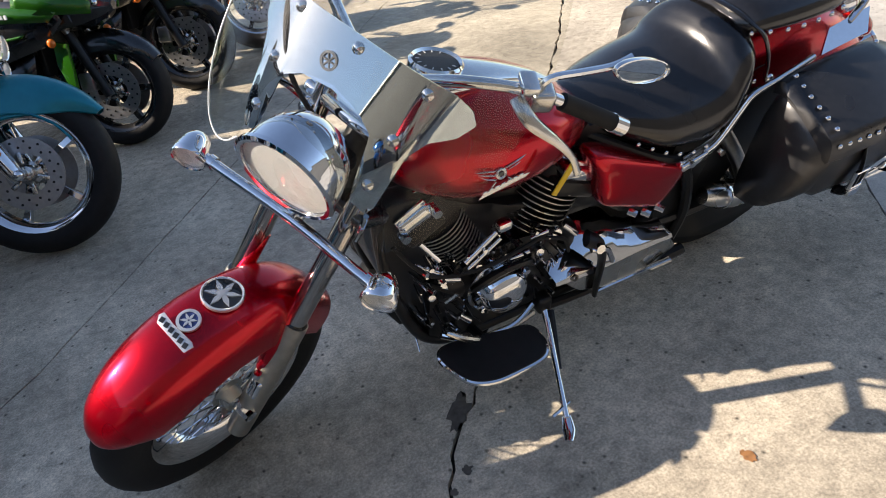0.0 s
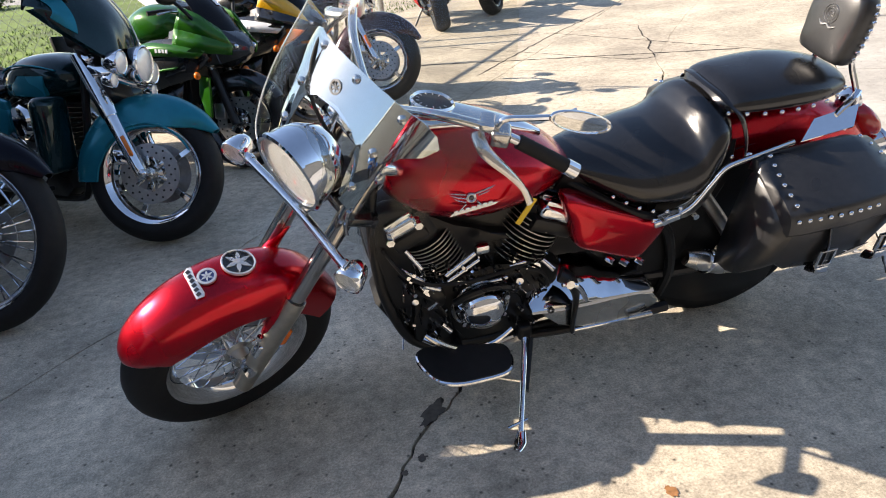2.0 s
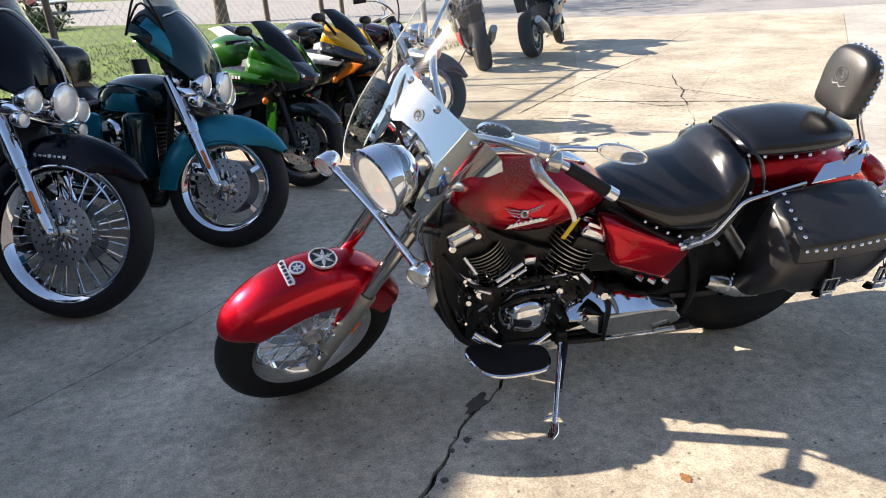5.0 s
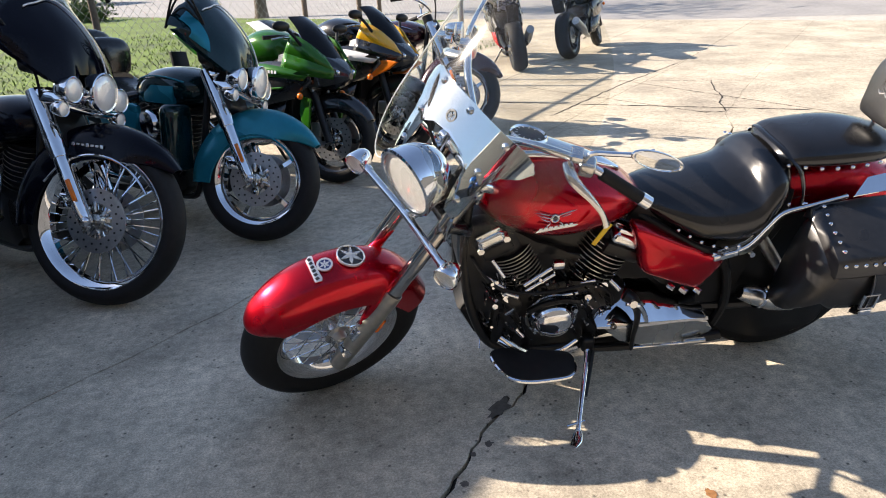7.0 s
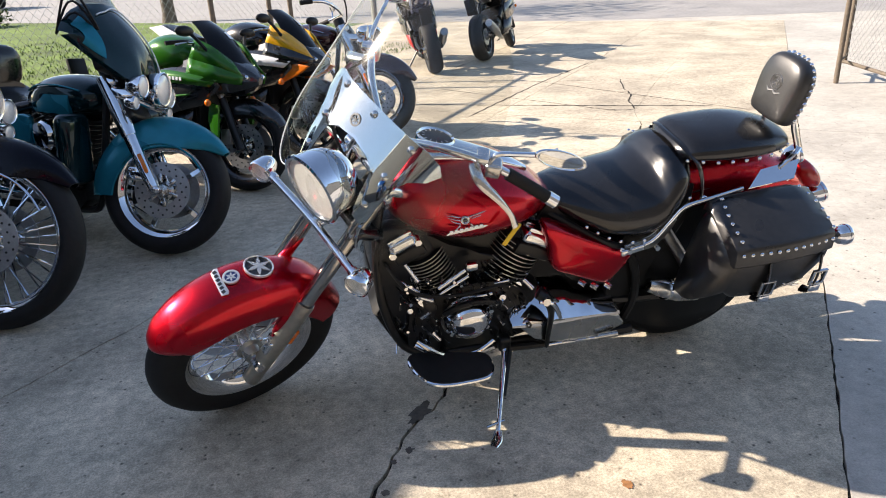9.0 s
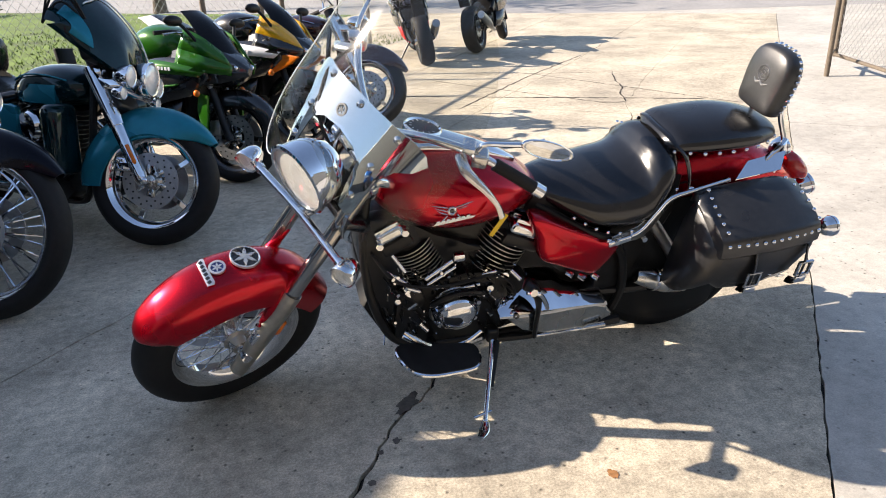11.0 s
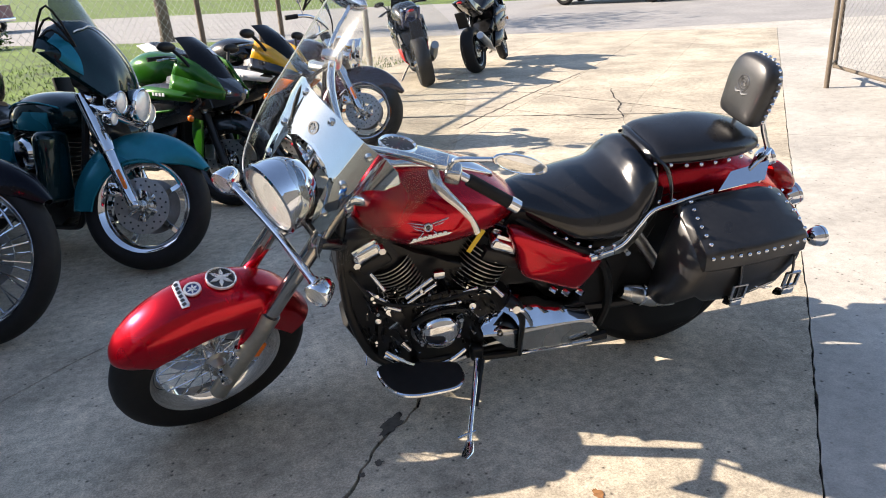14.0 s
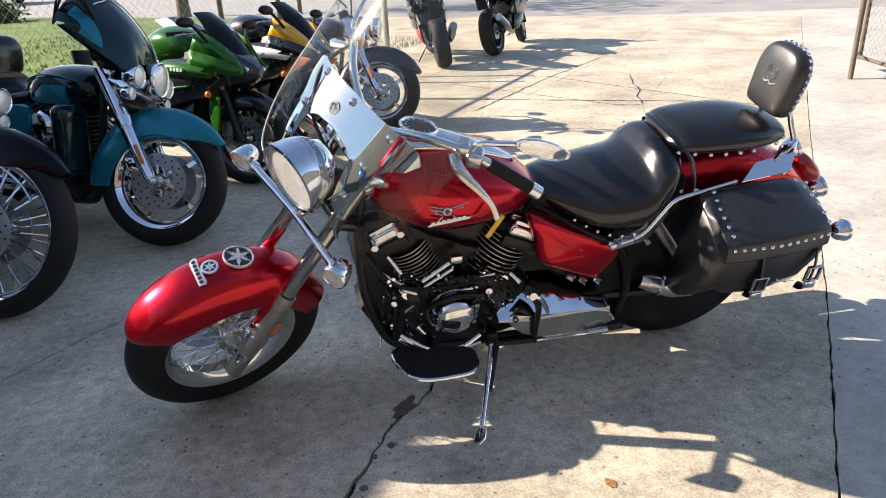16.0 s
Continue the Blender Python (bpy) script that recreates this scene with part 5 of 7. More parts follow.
    # small bright fittings round the engine
    for p, q, r in (((-0.30, -0.13, 0.62), (-0.262, -0.15, 0.56), 0.007), ((-0.315, -0.12, 0.545), (-0.25, -0.15, 0.505), 0.006), ((-0.27, -0.15, 0.50), (-0.215, -0.16, 0.478), 0.009), ((-0.06, -0.15, 0.455), (-0.01, -0.16, 0.47), 0.008), ((0.0, -0.15, 0.50), (0.045, -0.16, 0.515), 0.006), ((0.10, -0.15, 0.50), (0.13, -0.17, 0.47), 0.009), ((-0.25, -0.15, 0.40), (-0.225, -0.165, 0.435), 0.007), ((-0.215, -0.155, 0.33), (-0.19, -0.165, 0.30), 0.008)):
        part("fitting", rod(p, q, r, 10), CHROME, bike)
    for x, z, r in ((-0.245, 0.462, 0.020), (-0.285, 0.435, 0.014), (-0.225, 0.415, 0.016), (0.035, 0.43, 0.016), (0.085, 0.475, 0.018), (-0.15, 0.475, 0.012)):
        part("fitting_cap", lathe([(r, 0), (r, 0.012), (r * 0.7, 0.020), (0, 0.022)], 14, aim((-0.2, -1, 0.25), (x, -0.135, z))), CHROME, bike)
    # reaches low on the far side, so no sun passes under the engine
    part("sump", side_plate(round_outline([(-0.36, 0.34), (-0.33, 0.20), (-0.24, 0.150), (0.10, 0.145), (0.30, 0.16), (0.34, 0.26), (0.10, 0.30)], 3), 0.075, 0.17, 0.03), ENGINE, bike, "black sump under the engine")
    part("horn", lathe([(0.045, 0), (0.048, 0.012), (0.03, 0.022), (0, 0.024)], 24, aim((-0.5, -1, 0), (-0.24, -0.135, 0.44))), ENGINE, bike)
    # exhaust on the far side
    for z0, x1 in ((0.185, 1.20), (0.285, 1.08)):
        ex = part("exhaust_pipe", tube([(-0.33, 0.12, 0.60), (-0.38, 0.19, 0.44), (-0.31, 0.21, 0.27), (-0.10, 0.215, z0), (0.30, 0.215, z0), (0.40, 0.215, z0)], 0.024, 12), CHROME, bike, "chrome exhaust pipe")
        part("silencer", tube([(0.38, 0.22, z0), (0.45, 0.22, z0), (x1 - 0.1, 0.225, z0 + 0.01), (x1, 0.225, z0 + 0.012)], [0.026, 0.043, 0.045, 0.040], 16, 4), CHROME, ex)
    # rear drive, footboards, pegs, stand
    part("rear_drive", lathe([(0.10, 0), (0.102, 0.03), (0.085, 0.05), (0.05, 0.06), (0.02, 0.075), (0, 0.076)], 32, aim((0, -1, 0), (0.81, -0.075, 0.325))), SATIN, bike, "cast rear drive housing")
    part("shock", tube([(0.60, -0.14, 0.62), (0.70, -0.15, 0.48), (0.77, -0.15, 0.36)], 0.022, 10), STEEL, bike)
    board = [(-0.309, 0.214), (-0.300, 0.265), (-0.272, 0.318), (-0.220, 0.345), (-0.150, 0.350), (-0.075, 0.345), (-0.048, 0.315), (-0.044, 0.270), (-0.060, 0.240), (-0.12, 0.226), (-0.22, 0.200), (-0.285, 0.192)]
    for s in (-1, 1):
        o = round_outline([(x, s * y) for x, y in board], 4)
        fb = part("footboard", plate(o, 0.016, Matrix.Translation((0, 0, 0.276)), 0.004), RUBBER, bike, "black rubber footboard with a chrome rim")
        part("rim", tube([(x, y, 0.272) for x, y in o[::2]], 0.0075, 8, 2, True), CHROME, fb)
        part("board_arm", tube([(-0.17, s * 0.12, 0.215), (-0.17, s * 0.2, 0.25), (-0.17, s * 0.24, 0.268)], 0.014, 8), ENGINE, fb)
        part("pillion_peg", rod((0.385, s * 0.215, 0.232), (0.455, s * 0.222, 0.238), 0.012, 12), SATIN, bike, "folded pillion foot peg")
        part("peg_mount", tube([(0.36, s * 0.14, 0.21), (0.44, s * 0.19, 0.225), (0.52, s * 0.20, 0.235)], 0.018, 8), ENGINE, bike)
    stand = part("side_stand", tube([(0.045, -0.165, 0.225), (0.035, -0.205, 0.205), (-0.015, -0.33, 0.165), (-0.065, -0.455, 0.131)], [0.014, 0.011, 0.0095, 0.009], 10, 4), CHROME, bike, "chrome side stand")
    part("stand_foot", tube([(-0.062, -0.45, 0.131), (-0.078, -0.485, 0.126), (-0.100, -0.515, 0.1335)], [0.011, 0.018, 0.010], 10, 3, flat=0.4), CHROME, stand)
    part("stand_tang", rod((-0.035, -0.425, 0.14), (-0.10, -0.44, 0.142), 0.005, 8), CHROME, stand)
    part("stand_pivot", box((0.045, -0.165, 0.235), (0.045, 0.045, 0.06), 0.012, 3), ENGINE, stand)
    part("stand_spring", rod((0.06, -0.19, 0.215), (-0.005, -0.33, 0.15), 0.009, 8), ENGINE, stand)
    part("tag", box((0, 0, 0), (0.016, 0.004, 0.085), 0.001, 1, Matrix.Rotation(radians(32), 3, "Y")), BRASS, bike, "yellow plastic tag hanging from the lever", Matrix.Translation((0.005, -0.245, 0.765)))
    return bike


red_cruiser(pose(0, 0, 0, LEAN_LEFT, 0, 0))

# ---- the parked row ----
def row_pose(hub, heading_deg, lean, hub_local):
    """A pose that sets a bike's front hub over a place on the ground, its nose towards heading_deg (from +x)."""
    m = pose(0, 0, 0, 0, 0, heading_deg + 180) @ pose(0, 0, 0, lean, 0, 0)
    off = m @ Vector(hub_local)
    return Matrix.Translation((hub[0] - off.x, hub[1] - off.y, 0)) @ m


def steer_about(foot, rake, turn):
    up = Vector((math.sin(rake), 0, math.cos(rake)))
    return Matrix.Translation(foot) @ Matrix.Rotation(radians(turn), 4, up) @ Matrix.Translation(-Vector(foot)), up, Vector((-math.cos(rake), 0, math.sin(rake)))


def shell(points_fn, nu, nv, thick_way, thick):
    """A thick sheet over a grid: points_fn(u, v) with u, v from 0 to 1."""
    bm = bmesh.new()
    A = [[bm.verts.new(points_fn(i / nu, j / nv)) for j in range(nv + 1)] for i in range(nu + 1)]
    B = [[bm.verts.new(Vector(points_fn(i / nu, j / nv)) + Vector(thick_way) * thick) for j in range(nv + 1)] for i in range(nu + 1)]
    for i in range(nu):
        for j in range(nv):
            bm.faces.new((A[i][j], A[i + 1][j], A[i + 1][j + 1], A[i][j + 1]))
            bm.faces.new((B[i][j], B[i][j + 1], B[i + 1][j + 1], B[i + 1][j]))
    for i in range(nu):
        for j in (0, nv):
            bm.faces.new((A[i][j], B[i][j], B[i + 1][j], A[i + 1][j]))
    for j in range(nv):
        for i in (0, nu):
            bm.faces.new((A[i][j], A[i][j + 1], B[i][j + 1], B[i][j]))
    return bm


def tourer(m, label, paint, paint2, stripe, turn, kind, R, rim, fairing=True, legs=True, guard_tip=None, group="row of parked motorcycles", script=False, bars=False, tip=150):
    """A heavy touring cruiser with fork-mounted fairing, chrome fork covers and panniers."""
    bike = thing("motorcycle", m, label, "motorcycle", group)
    ax = Vector((-0.80, 0, R))
    S, up, ahead = steer_about((-0.95, 0, 0), radians(29), turn)
    wheel(bike, ax, R, 0.130, rim, S, kind, CHROME, (0.150, 0.070), 5 if kind == "mag" else 40, 0.05)
    wheel(bike, (0.80, 0, 0.325), 0.325, 0.15, 0.205, None, "mag", CHROME, None, 9, 0.06)
    w = 0.098
    g = R + 0.055
    guard = part("front_mudguard", strip_loft(arc(ax.x, ax.z, g, tip, -8, 11, g), [0.030, 0.078, w, w, w, w, w, w, w, w, 0.09], [0.03, 0.10, 0.145, 0.165, 0.17, 0.17, 0.17, 0.165, 0.16, 0.15, 0.13]), paint, bike, "deep skirted front mudguard", S)
    trim_mat = guard_tip or stripe
    for s in (-1, 1):
        part("mudguard_trim", tube([(ax.x + (g - 0.155) * math.cos(radians(a)), s * (w + 0.004), ax.z + (g - 0.155) * math.sin(radians(a))) for a in (150, 130, 105, 80, 55, 30)], 0.006, 6, 3), trim_mat, guard, m=S)
    if script:
        for s in (-1, 1):
            part("script", join(*[box((ax.x - 0.02 + 0.024 * k, s * (w + 0.006), ax.z + g - 0.115), (0.016, 0.003, 0.010 + 0.006 * (k % 3 == 0)), 0.001, 1) for k in range(7)]), BADGE, guard, "small silver script", S)
    for s in (-0.118, 0.118):
        base = ax + Vector((0.01, s, -0.02))
        leg = part("fork_leg", tube([base, base + up * 0.05, base + up * 0.30, base + up * 0.34], [0.026, 0.034, 0.036, 0.034], 14, 3), CHROME, bike, "chrome fork leg", S)
        part("fork_cover", rod(base + up * 0.33, base + up * 0.66, 0.041, 16), CHROME, leg, m=S)
        part("axle_cap", ball(ax + Vector((0, s * 1.22, 0)), 0.022, 12), CHROME, leg, m=S)
        part("caliper", box(ax + Vector((0.13, s * 0.80, 0.075)), (0.10, 0.035, 0.075), 0.014, 3), CHROME, leg, m=S)
    part("reflector", box((0, 0, 0), (0.020, 0.012, 0.105), 0.004), ORANGE, bike, "orange side reflector", S @ Matrix.Translation(ax + Vector((0.0, 0.160, 0)) + up * 0.15) @ Matrix.Rotation(radians(29), 4, "Y"))
    part("fork_yoke", box(ax + up * 0.62 + Vector((0, 0, 0)), (0.09, 0.30, 0.05), 0.015, 3), CHROME, bike, m=S)
    part("headstock", rod(Vector((-0.60, 0, 0.64)), Vector((-0.42, 0, 0.97)), 0.045, 16), ENGINE, bike)
    # lamps
    up_by = (R - 0.345) * 1.9
    hl = Vector((-0.735, 0, 0.885 + up_by))
    bullet_lamp("headlamp", bike, hl, (-1, 0, 0), 0.088, 0.13, S, label="round chrome headlamp")
    for s in (-1, 1):
        bullet_lamp("spot_lamp", bike, hl + Vector((0.035, s * 0.165, -0.015)), (-1, 0, 0), 0.056, 0.085, S, label="round chrome spot lamp")
        bullet_lamp("indicator", bike, hl + Vector((0.05, s * 0.20, -0.105)), (-1, 0, 0), 0.034, 0.055, S, AMBER if fairing is False else LENS)
    part("lamp_bar", tube([hl + Vector((0.07, -0.20, -0.09)), hl + Vector((0.05, 0, -0.10)), hl + Vector((0.07, 0.20, -0.09))], 0.015, 10), CHROME, bike, m=S)
    part("lamp_bar", box(hl + Vector((0.15, 0, -0.055)), (0.16, 0.30, 0.06), 0.015, 3), CHROME, bike, m=S)
    part("fork_shroud", box(Vector((-0.545, 0, 0.80)), (0.10, 0.26, 0.26), 0.03, 3, Matrix.Rotation(radians(29), 3, "Y")), ENGINE, bike, m=S)
    if fairing:
        def wing(u, v):
            y = 0.40 * (2 * u - 1)
            a = abs(y)
            lo = np.interp(a, [0, 0.10, 0.16, 0.25, 0.34, 0.40], [0.965, 0.945, 0.87, 0.90, 0.98, 1.06])
            hi = np.interp(a, [0, 0.12, 0.22, 0.31, 0.37, 0.40], [1.30, 1.29, 1.26, 1.20, 1.13, 1.08])
            z = lo + (max(hi, lo + 0.01) - lo) * v
            return Vector((-0.725 + 1.25 * y * y + 0.68 * (z - 0.88) - 0.05 * math.sin(math.pi * v), y * 0.90, z + up_by))
        fair = part("fairing", shell(wing, 32, 14, (1, 0, 0), 0.035), paint2, bike, "dark glossy batwing fairing", S)
        def band(u, v):
            p = wing(0.885 + 0.08 * u, 0.10 + 0.84 * v)
            return p + Vector((-0.010, 0.003, 0.0))
        part("stripe", shell(band, 6, 16, (1, 0, 0), 0.004), stripe, fair, m=S)
        def band_l(u, v):
            p = wing(0.045 + (0.10 + 0.06 * v) * u, 0.10 + 0.84 * v)
            return p + Vector((-0.010, -0.003, 0.0))
        part("stripe", shell(band_l, 14, 16, (1, 0, 0), 0.004), stripe, fair, m=S)
        line = smooth_path([(0.80, 0.88, 0), (0.66, 0.93, 0), (0.57, 0.95, 0), (0.51, 0.88, 0), (0.45, 0.66, 0), (0.41, 0.40, 0), (0.375, 0.12, 0)], 6)
        part("pinstripe", tube([wing(q.x, q.y) + Vector((-0.013, 0, 0)) for q in line], 0.004, 6, 1), WHITEPAINT, fair, m=S)
        def glass(u, v):
            y = 0.30 * (2 * u - 1)
            lo = np.interp(abs(y), [0, 0.12, 0.22, 0.30], [1.285, 1.275, 1.245, 1.18])
            hi = np.interp(abs(y), [0, 0.15, 0.24, 0.30], [1.45, 1.43, 1.36, 1.19])
            z = lo + (hi - lo) * v
            return Vector((-0.447 + 1.25 * y * y + 0.80 * (z - 1.285), y * 0.90, z + up_by))
        sc = part("screen", shell(glass, 24, 8, (1, 0, 0), 0.004), SMOKE, bike, "smoked windscreen", S)
        sc.visible_shadow = False
        part("inner_panel", box((-0.48, 0, 1.02 + up_by), (0.06, 0.50, 0.20), 0.02, 3, Matrix.Rotation(radians(20), 3, "Y")), PLASTIC, bike, m=S)
    for s in (-1, 1):
        if fairing:
            continue
        hb = part("handlebar", tube([(-0.45, 0, 1.02), (-0.42, s * 0.12, 1.04), (-0.35, s * 0.24, 1.05), (-0.27, s * 0.31, 1.03), (-0.18, s * 0.35, 1.00)], 0.014, 10), CHROME, bike, m=S)
        part("grip", tube([(-0.27, s * 0.31, 1.03), (-0.18, s * 0.35, 1.00)], 0.019, 10, 1), RUBBER, hb, m=S)
        part("mirror", ball((-0.28, s * 0.36, 1.16), 1, 16, (0.02, 0.075, 0.045)), CHROME, hb, m=S)
        part("mirror_stem", tube([(-0.31, s * 0.28, 1.05), (-0.29, s * 0.33, 1.11), (-0.28, s * 0.355, 1.15)], 0.007, 6), CHROME, hb, m=S)
    for k in range(3):
        part("cable", tube([(-0.30, 0.28, 1.08), (-0.42, 0.33 + 0.03 * k, 1.18 + 0.05 * k), (-0.52, 0.20, 1.05), (-0.52, 0.12, 0.85)], 0.006, 6), RUBBER, bike, m=S)
    # body
    tank = part("fuel_tank", ovals([(-0.42, 0.06, 0.78, 0.86), (-0.37, 0.13, 0.74, 0.90), (-0.24, 0.18, 0.70, 0.935), (-0.08, 0.19, 0.69, 0.93), (0.06, 0.16, 0.69, 0.88), (0.16, 0.10, 0.70, 0.80)], 2.5, 24, 4), paint2 if paint2 is not BLACKPAINT else paint, bike, "glossy fuel tank")
    for s in (-1, 1):
        part("tank_stripe", tube([(-0.36, s * 0.132, 0.86), (-0.24, s * 0.172, 0.885), (-0.08, s * 0.182, 0.88), (0.05, s * 0.155, 0.845)], 0.005, 6), stripe, tank)
        part("tank_panel", shell(lambda u, v: Vector((-0.30 + 0.30 * u, s * (0.195 - 0.05 * (2 * u - 1) ** 2 * 0.5 - 0.006 * (2 * v - 1) ** 2), 0.735 + 0.10 * v)), 10, 5, (0, -s, 0), 0.02), paint, tank)
    part("rider_seat", ovals([(0.08, 0.09, 0.74, 0.80), (0.18, 0.15, 0.70, 0.79), (0.32, 0.19, 0.67, 0.775), (0.46, 0.20, 0.67, 0.80), (0.55, 0.18, 0.68, 0.86), (0.60, 0.12, 0.72, 0.87)], 2.8, 24, 4), LEATHER, bike, "black stitched saddle")
    part("pillion_seat", ovals([(0.52, 0.12, 0.76, 0.87), (0.62, 0.16, 0.74, 0.885), (0.80, 0.165, 0.74, 0.89), (0.92, 0.13, 0.75, 0.885)], 2.8, 24, 4), LEATHER, bike)
    if fairing:
        part("rider_backrest", ovals([(0.52, 0.07, 0.86, 1.02), (0.55, 0.13, 0.84, 1.07), (0.60, 0.135, 0.84, 1.085), (0.64, 0.08, 0.86, 1.05)], 3.2, 20, 3), LEATHER, bike, "padded black backrest")
        part("tour_pad", ovals([(0.84, 0.12, 0.86, 1.08), (0.88, 0.21, 0.84, 1.125), (0.96, 0.22, 0.84, 1.13), (1.02, 0.14, 0.86, 1.10)], 3.4, 20, 3), LEATHER, bike)
    part("rear_mudguard", strip_loft([(0.46, 0.60), (0.56, 0.715), (0.72, 0.765), (0.90, 0.75), (1.06, 0.66), (1.16, 0.50)], [0.10, 0.115, 0.12, 0.12, 0.115, 0.10], [0.10, 0.14, 0.15, 0.15, 0.13, 0.10]), paint, bike)
    for s in (-1, 1):
        part("pannier", box((0.86, s * 0.32, 0.54), (0.62, 0.20, 0.30), 0.055, 4), paint, bike, "hard painted pannier")
        part("side_cover", side_plate(round_outline([(0.06, 0.70), (0.10, 0.52), (0.26, 0.46), (0.42, 0.52), (0.46, 0.66), (0.25, 0.70)], 3), s * 0.16, 0.04, 0.014), paint, bike)
        if bars:
            part("crash_bar", tube([(-0.46, s * 0.06, 0.72), (-0.47, s * 0.22, 0.68), (-0.43, s * 0.35, 0.60), (-0.41, s * 0.37, 0.47), (-0.42, s * 0.32, 0.34), (-0.43, s * 0.16, 0.27), (-0.43, s * 0.06, 0.26)], 0.017, 10), CHROME, bike, "chrome crash bar")
        if legs:
            part("leg_shield", box((-0.40, s * 0.23, 0.56), (0.10, 0.18, 0.38), 0.045, 4), paint2, bike, "dark glossy leg shield")
        part("footboard", box((-0.22, s * 0.33, 0.30), (0.34, 0.12, 0.025), 0.010, 3), PLASTIC, bike)
        part("frame_tube", tube([(-0.46, s * 0.04, 0.88), (-0.46, s * 0.09, 0.55), (-0.42, s * 0.11, 0.28), (-0.30, s * 0.12, 0.20), (0.30, s * 0.12, 0.20), (0.48, s * 0.12, 0.34), (0.5, s * 0.1, 0.6)], 0.02, 8, 4), ENGINE, bike)
        part("exhaust", tube([(-0.18, s * 0.14, 0.60), (-0.24, s * 0.20, 0.48), (-0.18, s * 0.21, 0.30), (0.10, s * 0.21, 0.25), (0.40, s * 0.22, 0.25), (1.10, s * 0.24, 0.27)], [0.022, 0.022, 0.022, 0.024, 0.045, 0.042], 12), CHROME, bike)
        part("shift_arm", tube([(-0.36, s * 0.24, 0.38), (-0.28, s * 0.28, 0.45), (-0.30, s * 0.33, 0.52), (-0.27, s * 0.36, 0.58)], 0.016, 8), CHROME, bike)
    part("crankcase", side_plate([(-0.34, 0.26), (-0.26, 0.20), (0.20, 0.20), (0.26, 0.30), (0.22, 0.46), (-0.05, 0.50), (-0.28, 0.44)], 0, 0.30, 0.03), ENGINE, bike)
    v_cylinder(bike, (-0.10, 0, 0.42), (-0.22, 0, 0.72), 0.105, 9)
    v_cylinder(bike, (0.0, 0, 0.42), (0.13, 0, 0.72), 0.105, 9)
    for s in (-1, 1):
        part("engine_cover", lathe([(0.10, 0), (0.10, 0.02), (0.08, 0.045), (0, 0.055)], 28, aim((0, s, 0), (-0.06, s * 0.15, 0.36))), CHROME, bike)
    part("air_cleaner", lathe([(0.085, 0), (0.09, 0.03), (0.075, 0.055), (0, 0.065)], 28, aim((0, 1, 0), (-0.04, 0.13, 0.60))), CHROME, bike)
    part("side_stand", rod((-0.20, -0.14, 0.22), (-0.18, -0.36, 0.055), 0.014, 8), CHROME, bike)
    return bike


